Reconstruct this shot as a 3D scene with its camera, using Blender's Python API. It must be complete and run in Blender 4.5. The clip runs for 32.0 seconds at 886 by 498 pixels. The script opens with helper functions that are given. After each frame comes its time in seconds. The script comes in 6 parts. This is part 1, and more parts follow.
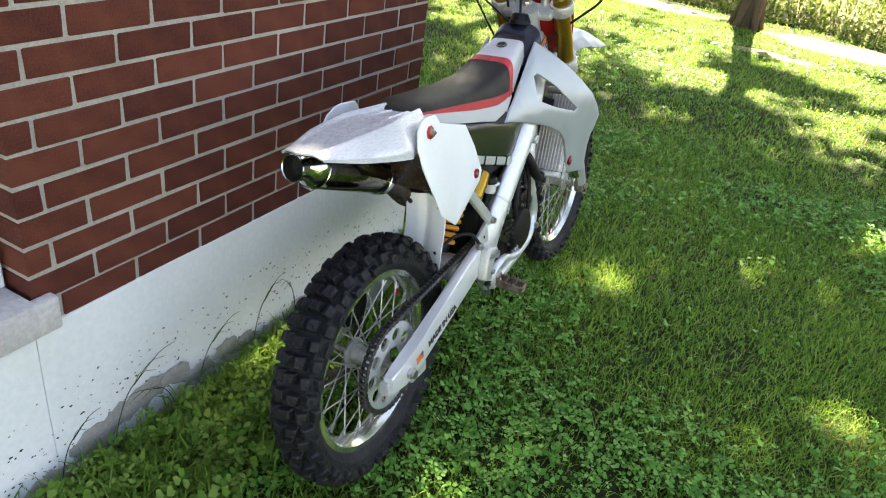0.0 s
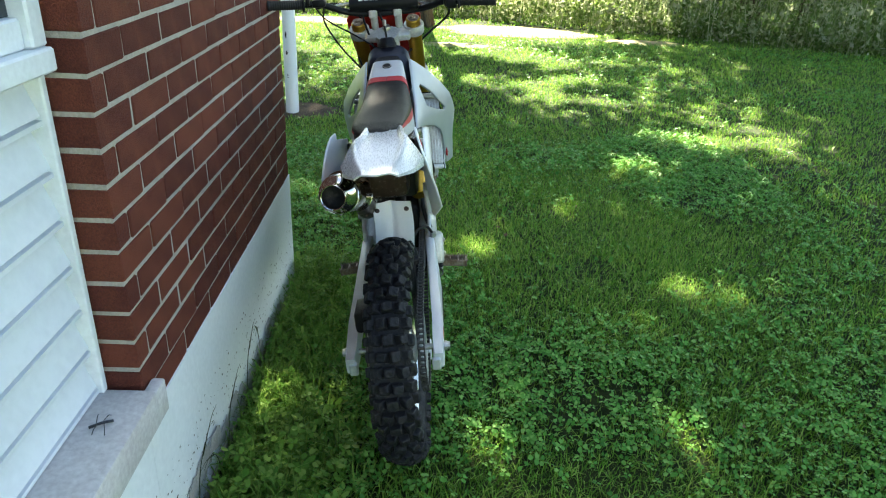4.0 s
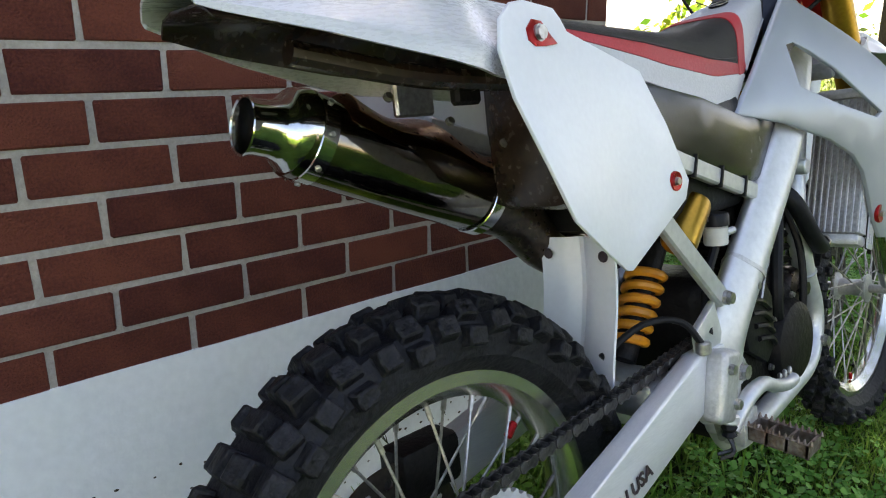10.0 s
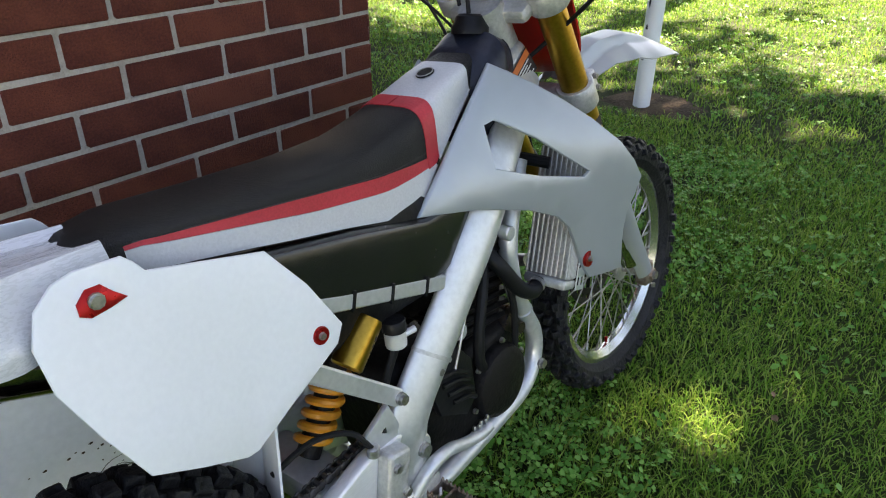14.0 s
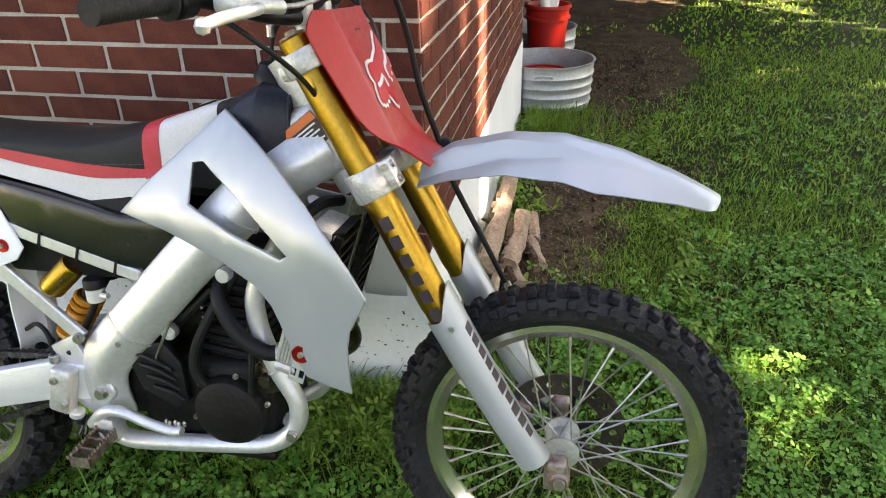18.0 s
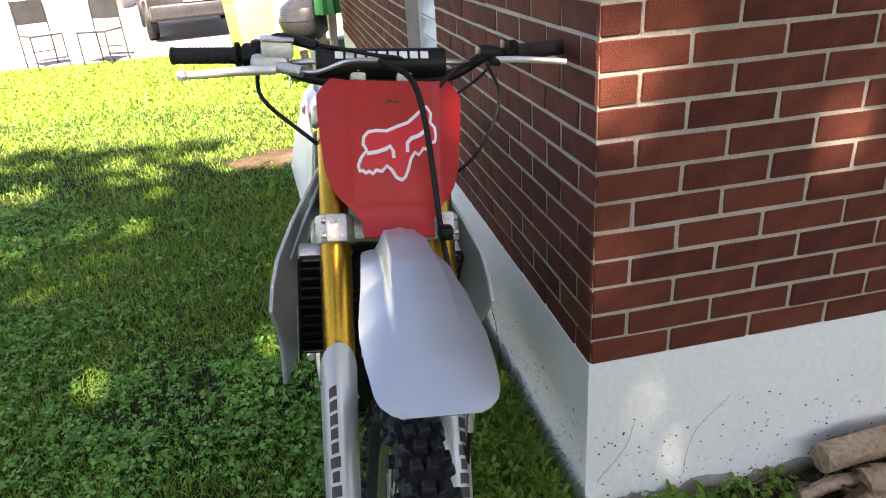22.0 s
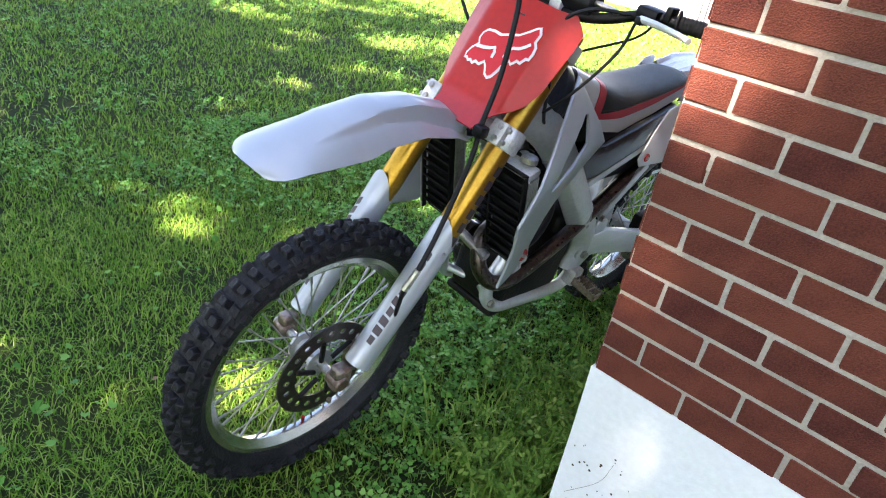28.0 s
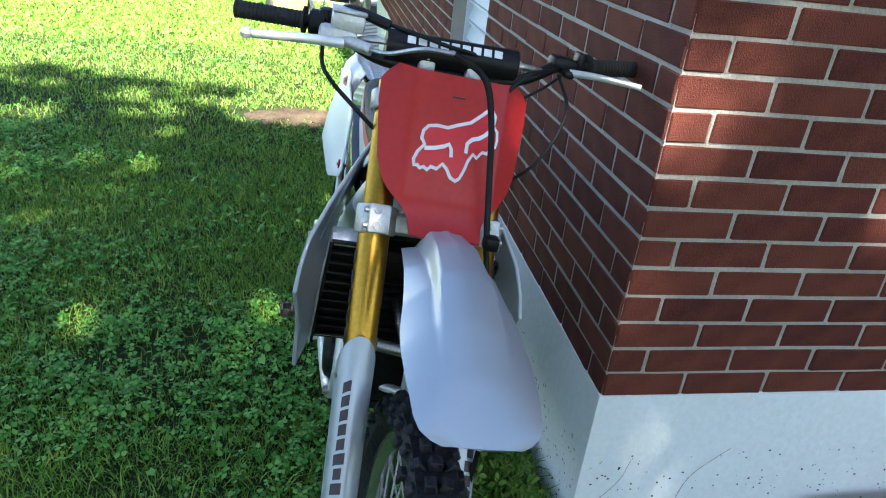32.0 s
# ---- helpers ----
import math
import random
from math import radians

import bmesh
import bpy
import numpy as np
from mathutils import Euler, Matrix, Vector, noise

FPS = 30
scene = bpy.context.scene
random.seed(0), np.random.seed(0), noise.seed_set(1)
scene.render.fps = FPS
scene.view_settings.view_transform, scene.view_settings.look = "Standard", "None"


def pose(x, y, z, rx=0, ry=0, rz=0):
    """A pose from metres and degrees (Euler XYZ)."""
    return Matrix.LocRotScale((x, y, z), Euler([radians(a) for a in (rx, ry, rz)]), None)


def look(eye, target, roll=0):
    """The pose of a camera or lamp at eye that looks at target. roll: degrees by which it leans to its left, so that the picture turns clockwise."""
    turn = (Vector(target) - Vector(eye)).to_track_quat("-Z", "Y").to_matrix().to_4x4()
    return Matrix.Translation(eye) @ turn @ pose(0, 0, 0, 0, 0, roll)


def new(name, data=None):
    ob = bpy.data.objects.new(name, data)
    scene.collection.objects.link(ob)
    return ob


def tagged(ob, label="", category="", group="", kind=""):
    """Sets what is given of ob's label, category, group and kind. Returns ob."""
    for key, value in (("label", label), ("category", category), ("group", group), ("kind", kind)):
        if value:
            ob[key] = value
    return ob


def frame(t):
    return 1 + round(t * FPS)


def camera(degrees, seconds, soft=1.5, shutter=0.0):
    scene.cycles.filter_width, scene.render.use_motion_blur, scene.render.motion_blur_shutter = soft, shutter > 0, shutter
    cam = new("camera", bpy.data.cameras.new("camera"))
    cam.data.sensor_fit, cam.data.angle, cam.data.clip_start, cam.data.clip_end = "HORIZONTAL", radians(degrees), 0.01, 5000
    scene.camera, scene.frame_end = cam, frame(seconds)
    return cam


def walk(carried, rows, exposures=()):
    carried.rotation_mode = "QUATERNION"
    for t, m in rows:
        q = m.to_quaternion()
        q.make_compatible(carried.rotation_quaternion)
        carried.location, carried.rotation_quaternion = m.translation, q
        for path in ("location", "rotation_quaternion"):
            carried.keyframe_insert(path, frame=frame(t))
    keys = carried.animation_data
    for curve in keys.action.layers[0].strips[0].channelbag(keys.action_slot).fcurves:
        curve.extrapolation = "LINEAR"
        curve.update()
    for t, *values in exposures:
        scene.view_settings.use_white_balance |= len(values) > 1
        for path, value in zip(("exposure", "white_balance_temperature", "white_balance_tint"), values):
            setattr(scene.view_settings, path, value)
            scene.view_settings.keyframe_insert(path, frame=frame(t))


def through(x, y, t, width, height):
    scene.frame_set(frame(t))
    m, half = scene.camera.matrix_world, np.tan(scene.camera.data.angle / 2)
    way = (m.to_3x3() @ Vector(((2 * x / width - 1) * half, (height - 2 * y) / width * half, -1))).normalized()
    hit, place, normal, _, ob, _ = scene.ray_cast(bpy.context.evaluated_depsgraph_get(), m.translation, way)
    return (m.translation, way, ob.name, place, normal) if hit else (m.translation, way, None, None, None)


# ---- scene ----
cam = camera(64.8, 32.0, soft=1.1)
PATH = [
    (0, (1.244, -2.306, 1.428), (0.528, -0.719, 0.444), 8.9),
    (0.5, (1.145, -2.463, 1.441), (0.579, -0.779, 0.523), 5.8),
    (1, (1.023, -2.582, 1.459), (0.561, -0.871, 0.532), 5.6),
    (1.5, (0.951, -2.671, 1.443), (0.578, -0.914, 0.563), 5.5),
    (2, (0.876, -2.74, 1.437), (0.65, -0.901, 0.686), 5.6),
    (2.5, (0.76, -2.789, 1.433), (0.622, -0.933, 0.702), 5.0),
    (3, (0.644, -2.81, 1.445), (0.649, -0.958, 0.69), 4.6),
    (3.5, (0.599, -2.818, 1.447), (0.634, -0.986, 0.645), 4.8),
    (4, (0.587, -2.804, 1.425), (0.638, -0.998, 0.567), 2.6),
    (4.5, (0.597, -2.816, 1.399), (0.67, -1.071, 0.425), 6.2),
    (6.5, (0.745, -2.129, 1.308), (0.600, -0.724, -0.068), 3.2),
    (7, (0.798, -2.037, 1.283), (0.540, -0.651, -0.116), -3.4),
    (7.5, (0.939, -1.879, 1.280), (0.382, -0.572, -0.100), -7.9),
    (8, (1.049, -1.766, 1.284), (0.335, -0.503, -0.088), -8.3),
    (8.5, (1.017, -1.596, 1.200), (0.244, -0.274, -0.093), 0.7),
    (9, (0.975, -1.538, 1.048), (-0.133, -0.307, -0.075), 0.8),
    (9.5, (0.998, -1.526, 0.917), (-0.301, -0.211, 0.153), 0.4),
    (10, (1.034, -1.542, 0.835), (-0.384, -0.216, 0.351), -1.1),
    (10.5, (1.062, -1.541, 0.836), (-0.368, -0.222, 0.368), -2.4),
    (11, (1.089, -1.538, 0.83), (-0.315, -0.205, 0.327), -3.2),
    (11.5, (1.114, -1.526, 0.819), (-0.215, -0.148, 0.242), -3.3),
    (12, (1.151, -1.508, 0.83), (-0.042, -0.001, 0.274), -2.2),
    (12.5, (1.174, -1.485, 0.838), (-0.003, 0.036, 0.289), -1.8),
    (13, (1.131, -1.386, 0.936), (-0.011, 0.102, 0.241), -3.6),
    (13.5, (1.117, -1.305, 1.156), (0.034, 0.103, 0.237), -2.3),
    (14, (1.197, -1.197, 1.256), (0.091, 0.158, 0.286), 0.3),
    (14.5, (1.324, -1.049, 1.288), (0.055, 0.122, 0.279), 2.3),
    (15, (1.369, -0.877, 1.286), (0.03, 0.254, 0.321), 2.5),
    (15.5, (1.405, -0.726, 1.297), (-0.053, 0.258, 0.345), 1.4),
    (17.5, (1.564, 0.106, 1.285), (-0.213, -0.008, 0.374), -2.3),
    (18, (1.584, 0.361, 1.307), (-0.143, 0.009, 0.361), -1.3),
    (18.5, (1.496, 0.518, 1.305), (-0.176, -0.058, 0.371), -1.3),
    (19, (1.468, 0.748, 1.312), (-0.079, -0.16, 0.427), -3.9),
    (19.5, (1.45, 0.944, 1.32), (0.032, -0.183, 0.471), -5.6),
    (20, (1.312, 1.002, 1.312), (-0.019, -0.24, 0.484), -3.2),
    (20.5, (1.134, 1.074, 1.332), (-0.019, -0.365, 0.558), -4.8),
    (21, (0.957, 1.225, 1.34), (0.12, -0.424, 0.576), -2.9),
    (21.5, (0.786, 1.282, 1.331), (0.163, -0.474, 0.604), -3.7),
    (22, (0.566, 1.282, 1.362), (0.234, -0.507, 0.533), -4.0),
    (22.5, (0.377, 1.368, 1.342), (0.289, -0.435, 0.481), -2.4),
    (23, (0.239, 1.401, 1.34), (0.385, -0.37, 0.424), -5.3),
    (23.5, (0.111, 1.353, 1.302), (0.482, -0.373, 0.363), -3.0),
    (24, (-0.098, 1.338, 1.323), (0.483, -0.349, 0.42), -1.7),
    (24.5, (-0.274, 1.333, 1.34), (0.507, -0.272, 0.436), 4.8),
    (26.5, (-0.544, 1.241, 1.318), (0.561, -0.207, 0.493), 14.2),
    (27, (-0.546, 1.245, 1.31), (0.563, -0.172, 0.437), 13.1),
    (27.5, (-0.546, 1.236, 1.301), (0.555, -0.168, 0.398), 12.1),
    (28, (-0.516, 1.218, 1.294), (0.606, -0.158, 0.372), 10.4),
    (28.5, (-0.385, 1.209, 1.31), (0.535, -0.311, 0.391), 9.4),
    (29, (-0.26, 1.253, 1.343), (0.476, -0.413, 0.515), 6.7),
    (29.5, (-0.154, 1.223, 1.337), (0.473, -0.496, 0.53), 7.1),
    (30, (-0.01, 1.202, 1.352), (0.49, -0.552, 0.53), 5.9),
    (30.5, (0.152, 1.249, 1.335), (0.424, -0.551, 0.508), 5.5),
    (31, (0.398, 1.307, 1.354), (0.435, -0.485, 0.466), 5.8),
    (31.5, (0.535, 1.266, 1.321), (0.29, -0.536, 0.489), 7.4),
    (32, (0.654, 1.199, 1.38), (0.286, -0.561, 0.504), 6.5),
]
EXPOSURE = [(0, 3.72, 8100, 18), (2, 3.62, 7500, 16), (3, 3.5, 7400, 11), (4, 3.5, 7100, 3), (6.5, 4.25, 7300, 0), (8, 3.92, 7600, 9), (9, 3.25, 7600, 12), (10, 3.25, 7800, 19), (12, 3.28, 8150, 21), (14, 3.22, 7900, 19),
            (18, 3.85, 8700, 23), (20, 3.62, 9300, 25), (22, 3.24, 7700, 25), (23, 3.02, 6400, 20), (24, 3.28, 5800, 16), (27, 3.9, 6500, 21), (28, 4.0, 7000, 22), (29, 3.72, 6400, 23), (30, 3.2, 5750, 18), (31, 3.25, 6000, 11), (32, 3.2, 6000, 11)]
walk(cam, [(t, look(eye, target, roll)) for t, eye, target, roll in PATH], EXPOSURE)

# ---- light ----
SUN_AZ, SUN_EL = 4.3, 48.0  # degrees from +y towards -x, and above the horizon
world = bpy.data.worlds.new("sky")
scene.world = world
world.use_nodes = True
wn = world.node_tree.nodes
sky = wn.new("ShaderNodeTexSky")
sky.sky_type, sky.sun_disc, sky.sun_elevation, sky.sun_rotation = "NISHITA", False, radians(SUN_EL), radians(-SUN_AZ)
wn["Background"].inputs[1].default_value = 0.05
world.node_tree.links.new(sky.outputs[0], wn["Background"].inputs[0])
sun = new("sun", bpy.data.lights.new("sun", "SUN"))
sun.data.energy, sun.data.angle, sun.data.color = 5.0, radians(0.5), (1.0, 0.93, 0.80)
TO_SUN = Vector((-math.sin(radians(SUN_AZ)) * math.cos(radians(SUN_EL)), math.cos(radians(SUN_AZ)) * math.cos(radians(SUN_EL)), math.sin(radians(SUN_EL))))
sun.matrix_world = look(TO_SUN * 30, (0, 0, 0))

# ---- materials ----


def pbr(name, a, b=None, rough=0.5, metal=0.0, scale=8.0, fine=60.0, bump=0.0, bump_scale=80.0, rough_var=0.1, spread=0.5, per_object=0.0, coat=0.0, stretch=None, gloss=0.5):
    """A surface of two colours mixed by coarse and fine noise, with relief and uneven gloss."""
    m = bpy.data.materials.new(name)
    m.use_nodes = True
    nt = m.node_tree
    n, link = nt.nodes, nt.links.new
    p = n["Principled BSDF"]
    tc = n.new("ShaderNodeTexCoord")
    vec = tc.outputs["Object"]
    if stretch:
        mp = n.new("ShaderNodeMapping")
        mp.inputs["Scale"].default_value = stretch
        link(vec, mp.inputs[0])
        vec = mp.outputs[0]
    big, small = n.new("ShaderNodeTexNoise"), n.new("ShaderNodeTexNoise")
    for node, s, d in ((big, scale, 3.0), (small, fine, 4.0)):
        node.inputs["Scale"].default_value, node.inputs["Detail"].default_value = s, d
        link(vec, node.inputs["Vector"])
    mix = n.new("ShaderNodeMath")
    mix.operation = "ADD"
    link(big.outputs[0], mix.inputs[0])
    link(small.outputs[0], mix.inputs[1])
    ramp = n.new("ShaderNodeMapRange")
    ramp.inputs[1].default_value, ramp.inputs[2].default_value = 1.0 - spread * 0.5, 1.0 + spread * 0.5
    link(mix.outputs[0], ramp.inputs[0])
    fac = ramp.outputs[0]
    if per_object:
        info, add = n.new("ShaderNodeObjectInfo"), n.new("ShaderNodeMath")
        add.operation = "MULTIPLY_ADD"
        link(info.outputs["Random"], add.inputs[0])
        add.inputs[1].default_value = per_object
        link(fac, add.inputs[2])
        sub = n.new("ShaderNodeMath")
        sub.operation = "SUBTRACT"
        sub.use_clamp = True
        link(add.outputs[0], sub.inputs[0])
        sub.inputs[1].default_value = per_object / 2
        fac = sub.outputs[0]
    col = n.new("ShaderNodeMix")
    col.data_type = "RGBA"
    link(fac, col.inputs["Factor"])
    col.inputs["A"].default_value, col.inputs["B"].default_value = (*a, 1), (*(b or [c * 0.75 for c in a]), 1)
    link(col.outputs["Result"], p.inputs["Base Color"])
    rr = n.new("ShaderNodeMapRange")
    rr.inputs[3].default_value, rr.inputs[4].default_value = max(0.02, rough - rough_var), min(1, rough + rough_var)
    link(small.outputs[0], rr.inputs[0])
    link(rr.outputs[0], p.inputs["Roughness"])
    p.inputs["Metallic"].default_value = metal
    p.inputs["Coat Weight"].default_value = coat
    p.inputs["Specular IOR Level"].default_value = gloss
    if bump:
        bt, bn = n.new("ShaderNodeTexNoise"), n.new("ShaderNodeBump")
        bt.inputs["Scale"].default_value, bt.inputs["Detail"].default_value = bump_scale, 5.0
        link(vec, bt.inputs["Vector"])
        bn.inputs["Strength"].default_value, bn.inputs["Distance"].default_value = bump, 0.01
        link(bt.outputs[0], bn.inputs["Height"])
        link(bn.outputs[0], p.inputs["Normal"])
    return m


SILVER = pbr("silver_plastic", (.41, .44, .465), (.38, .41, .435), .36, .4, 3, 14, rough_var=.03)
ALU = pbr("raw_aluminium", (.68, .69, .69), (.57, .58, .58), .40, .6, 7, 90, .05, 60, .12)
# lighter copy of ALU for the swingarm: sky glare is put into the colour
SKYLIT_ALU = pbr("skylit_brushed_aluminium", (.82, .83, .84), (.72, .73, .74), .34, .4, 9, 120, .04, 60, .1, stretch=(6, .6, 6))
CAST = pbr("cast_aluminium", (.60, .60, .59), (.45, .45, .44), .42, .55, 20, 150, .2, 160, .12)
WHITE = pbr("white_plastic", (.84, .86, .87), (.80, .82, .83), .35, 0, 3, 120, .015, 30, .1)
PEARL = pbr("pearl_plastic", (.66, .67, .68), (.56, .57, .59), .28, .12, 4, 120, .02, 40, .1, .8, 0, 0, (4, .5, 4))
AIRBOX = pbr("scuffed_black_plastic", (.008, .008, .008), (.014, .014, .013), .24, 0, 5, 60, .02, 40, .08, gloss=.6)
GOLD = pbr("gold_anodised", (.50, .29, .045), (.38, .21, .03), .33, 1, 6, 140, .03, 50, .06)
ORANGE = pbr("orange_spring", (.75, .30, .02), (.60, .22, .02), .35, 0, 20, 90)
RED = pbr("red_plastic", (.45, .014, .010), (.36, .011, .008), .38, 0, 5, 80, .04, 40, .1)
REDMARK = pbr("bright_red_print", (.62, .02, .03), (.55, .018, .025), .35, 0, 5, 80)
REDFAB = pbr("red_vinyl", (.55, .03, .045), (.42, .02, .03), .5, 0, 8, 300, .15, 400)
REDMETAL = pbr("red_anodised", (.45, .01, .01), (.3, .01, .01), .3, .7, 8, 90)
VINYL = pbr("black_seat_vinyl", (.008, .0078, .0077), (.018, .0176, .0172), .5, 0, 6, 350, .4, 520, .1, gloss=.3)
GREYFAB = pbr("grey_seat_vinyl", (.58, .59, .60), (.50, .51, .52), .36, 0, 6, 260, .15, 300)
BLACKP = pbr("black_plastic", (.005, .005, .006), (.011, .011, .012), .42, 0, 7, 120, .1, 90, .15, gloss=.2)
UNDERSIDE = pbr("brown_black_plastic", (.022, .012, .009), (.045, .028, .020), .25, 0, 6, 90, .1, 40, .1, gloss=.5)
GUARD = pbr("matt_black_guard", (.004, .004, .004), (.010, .010, .010), .6, 0, 12, 120, .1, 90, .1, gloss=.12)
ENGINE = pbr("black_engine_case", (.004, .004, .004), (.014, .012, .011), .5, .1, 14, 130, .25, 90, .15, gloss=.18)
RUBBER = pbr("tyre_rubber", (.005, .005, .006), (.021, .021, .024), .55, 0, 16, 120, .5, 110, .14, gloss=.26)
GRIP = pbr("grip_rubber", (.010, .010, .011), (.022, .022, .022), .7, 0, 20, 160, .2, 200, gloss=.28)
# brown base colour: reflections of brick and grass are put into it
MUFFLERM = pbr("reflection_tinted_steel", (.28, .245, .205), (.21, .175, .14), .10, 1, 5, 90, .03, 25, .05)
CHROME = pbr("polished_steel", (.72, .71, .68), (.60, .58, .54), .10, 1, 6, 100, .03, 25, .05)
DARKSTEEL = pbr("heat_stained_steel", (.16, .12, .10), (.06, .05, .045), .3, .9, 9, 90, .08, 40, .12)
COPPER = pbr("copper_shield", (.60, .32, .18), (.40, .20, .11), .3, .9, 9, 90, .1, 60)
STEEL = pbr("zinc_steel", (.55, .54, .52), (.32, .30, .28), .35, .9, 25, 160, .1, 90)
RUSTY = pbr("worn_brown_steel", (.17, .10, .07), (.33, .28, .245), .45, .7, 25, 120, .2, 120)
CHAINM = pbr("oily_chain_steel", (.035, .033, .032), (.12, .115, .11), .38, .8, 40, 200)
DISCM = pbr("browned_brake_steel", (.11, .095, .085), (.06, .05, .045), .35, .8, 10, 120, .05, 60)
RIM = pbr("rim_aluminium", (.64, .64, .60), (.58, .58, .54), .22, .95, 10, 60, .01, 40, .05)
DECAL = pbr("dark_decal", (.03, .02, .025), (.05, .03, .035), .45)
DECALW = pbr("white_decal", (.80, .80, .80), (.72, .72, .72), .4)
DECALO = pbr("orange_label", (.75, .18, .04), (.65, .15, .04), .5)
DECALB = pbr("blue_decal", (.04, .06, .25), None, .45)
MILKY = pbr("milky_plastic", (.65, .65, .60), (.5, .5, .46), .35)
HOSE = pbr("black_hose", (.006, .006, .007), (.012, .012, .013), .5, 0, 20, 140, gloss=.2)
BRICK = pbr("red_brick", (.082, .020, .016), (.176, .049, .030), .8, 0, 14, 240, .7, 330, .08, .6, .75, gloss=.2)
MORTAR = pbr("mortar", (.46, .42, .37), (.34, .31, .27), .9, 0, 10, 160, .5, 160, gloss=.15)
PAINT = pbr("painted_foundation", (.84, .87, .88), (.76, .79, .80), .6, 0, 3, 60, .25, 45, .1)
CONCRETE = pbr("bare_concrete", (.36, .35, .33), (.26, .25, .23), .9, 0, 12, 120, .5, 90)
GRIME = pbr("soil_grime", (.46, .42, .34), (.22, .19, .14), .9, 0, 20, 140, .3, 120)
SILLM = pbr("painted_concrete_sill", (.62, .60, .58), (.46, .43, .42), .75, 0, 7, 90, .3, 80)
SIDING = pbr("white_vinyl_siding", (.68, .72, .75), (.61, .65, .68), .5, 0, 3, 50, .06, 30)
TRIMW = pbr("white_trim", (.76, .80, .82), (.66, .69, .71), .5, 0, 6, 80, .1, 60)
GROUND = pbr("lawn_soil", (.010, .020, .005), (.030, .040, .010), .95, 0, 2.0, 40, .6, 50, gloss=.15)
SOIL = pbr("dark_soil", (.016, .012, .008), (.105, .076, .050), .95, 0, 7, 75, 1.0, 45, spread=.62, gloss=.1)
STRAW = pbr("dry_thatch", (.34, .30, .17), (.20, .19, .08), .95, 0, 4, 60, .6, 60, gloss=.15)
ASPHALT = pbr("sun_bleached_drive", (.30, .29, .28), (.22, .21, .20), .9, 0, 2, 60, .4, 120)
BARK = pbr("tree_bark", (.11, .075, .05), (.05, .035, .025), .95, 0, 6, 40, 1.0, 18, .05, .6, 0, 0, (3, 3, .6), gloss=.15)
WOODG = pbr("weathered_wood", (.33, .29, .24), (.22, .19, .15), .85, 0, 6, 70, .5, 60, .05, .6, 0, 0, (.6, 6, 6))
LOG = pbr("peeling_log", (.42, .31, .22), (.22, .14, .09), .9, 0, 14, 70, .8, 50)
LITTER = pbr("dry_leaf", (.20, .13, .075), (.09, .055, .032), .85, 0, 20, 90, .2, 90, .1, .5, .6)
GALV = pbr("galvanised_steel", (.50, .52, .53), (.36, .38, .39), .45, .6, 9, 70, .1, 60)
LIME = pbr("lime_plastic", (.50, .66, .12), (.42, .58, .10), .5, 0, 5, 60)
GREENP = pbr("green_plastic", (.02, .26, .07), (.015, .20, .05), .5, 0, 5, 60)
NAVY = pbr("navy_black_plastic", (.010, .012, .022), (.020, .023, .036), .38, 0, 7, 120, .1, 90, .12, gloss=.28)
DARKP = pbr("dark_paint_and_shade", (.015, .016, .02), (.03, .03, .035), .3, 0, 5, 60)
GLASS = bpy.data.materials.new("window_glass")
GLASS.use_nodes = True
GLASS.node_tree.nodes["Principled BSDF"].inputs["Base Color"].default_value = (.03, .035, .04, 1)
GLASS.node_tree.nodes["Principled BSDF"].inputs["Roughness"].default_value = .04


def leafy(name, a, b, c, through=0.35, rough=0.5):
    """Foliage: the colour differs from blade to blade, and light shines through."""
    m = bpy.data.materials.new(name)
    m.use_nodes = True
    nt = m.node_tree
    n, link = nt.nodes, nt.links.new
    p = n["Principled BSDF"]
    geo, ramp = n.new("ShaderNodeNewGeometry"), n.new("ShaderNodeValToRGB")
    e = ramp.color_ramp.elements
    e[0].color, e[1].color = (*a, 1), (*c, 1)
    e.new(0.5).color = (*b, 1)
    link(geo.outputs["Random Per Island"], ramp.inputs[0])
    link(ramp.outputs[0], p.inputs["Base Color"])
    p.inputs["Roughness"].default_value = rough
    p.inputs["Specular IOR Level"].default_value = 0.13
    tr, mix = n.new("ShaderNodeBsdfTranslucent"), n.new("ShaderNodeMixShader")
    link(ramp.outputs[0], tr.inputs[0])
    mix.inputs[0].default_value = through
    link(p.outputs[0], mix.inputs[1])
    link(tr.outputs[0], mix.inputs[2])
    link(mix.outputs[0], n["Material Output"].inputs[0])
    return m


GRASSM = leafy("grass_blades", (.076, .195, .022), (.165, .335, .042), (.330, .440, .090), .34, .38)
CLOVER = leafy("clover", (.054, .182, .026), (.108, .295, .048), (.215, .415, .095), .28, .42)
WEED = leafy("weeds", (.070, .170, .020), (.125, .250, .035), (.230, .330, .070), .30, .42)
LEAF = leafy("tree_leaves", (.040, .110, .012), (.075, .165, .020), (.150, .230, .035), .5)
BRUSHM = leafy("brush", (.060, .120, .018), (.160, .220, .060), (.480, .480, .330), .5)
# brighter, yellower copy of LEAF: sunlight is put into the colour
SUNLEAF = leafy("sun_tinted_bush_leaves", (.090, .190, .020), (.200, .300, .035), (.380, .420, .070), .6)

# ---- shape helpers ----


def mesh_of(name, bm, material, smooth=35):
    me = bpy.data.meshes.new(name)
    bmesh.ops.recalc_face_normals(bm, faces=bm.faces)
    for f in bm.faces:
        f.smooth = smooth > 0
    bm.to_mesh(me)
    bm.free()
    if smooth:
        me.set_sharp_from_angle(angle=radians(smooth))
    me.materials.append(material)
    return me


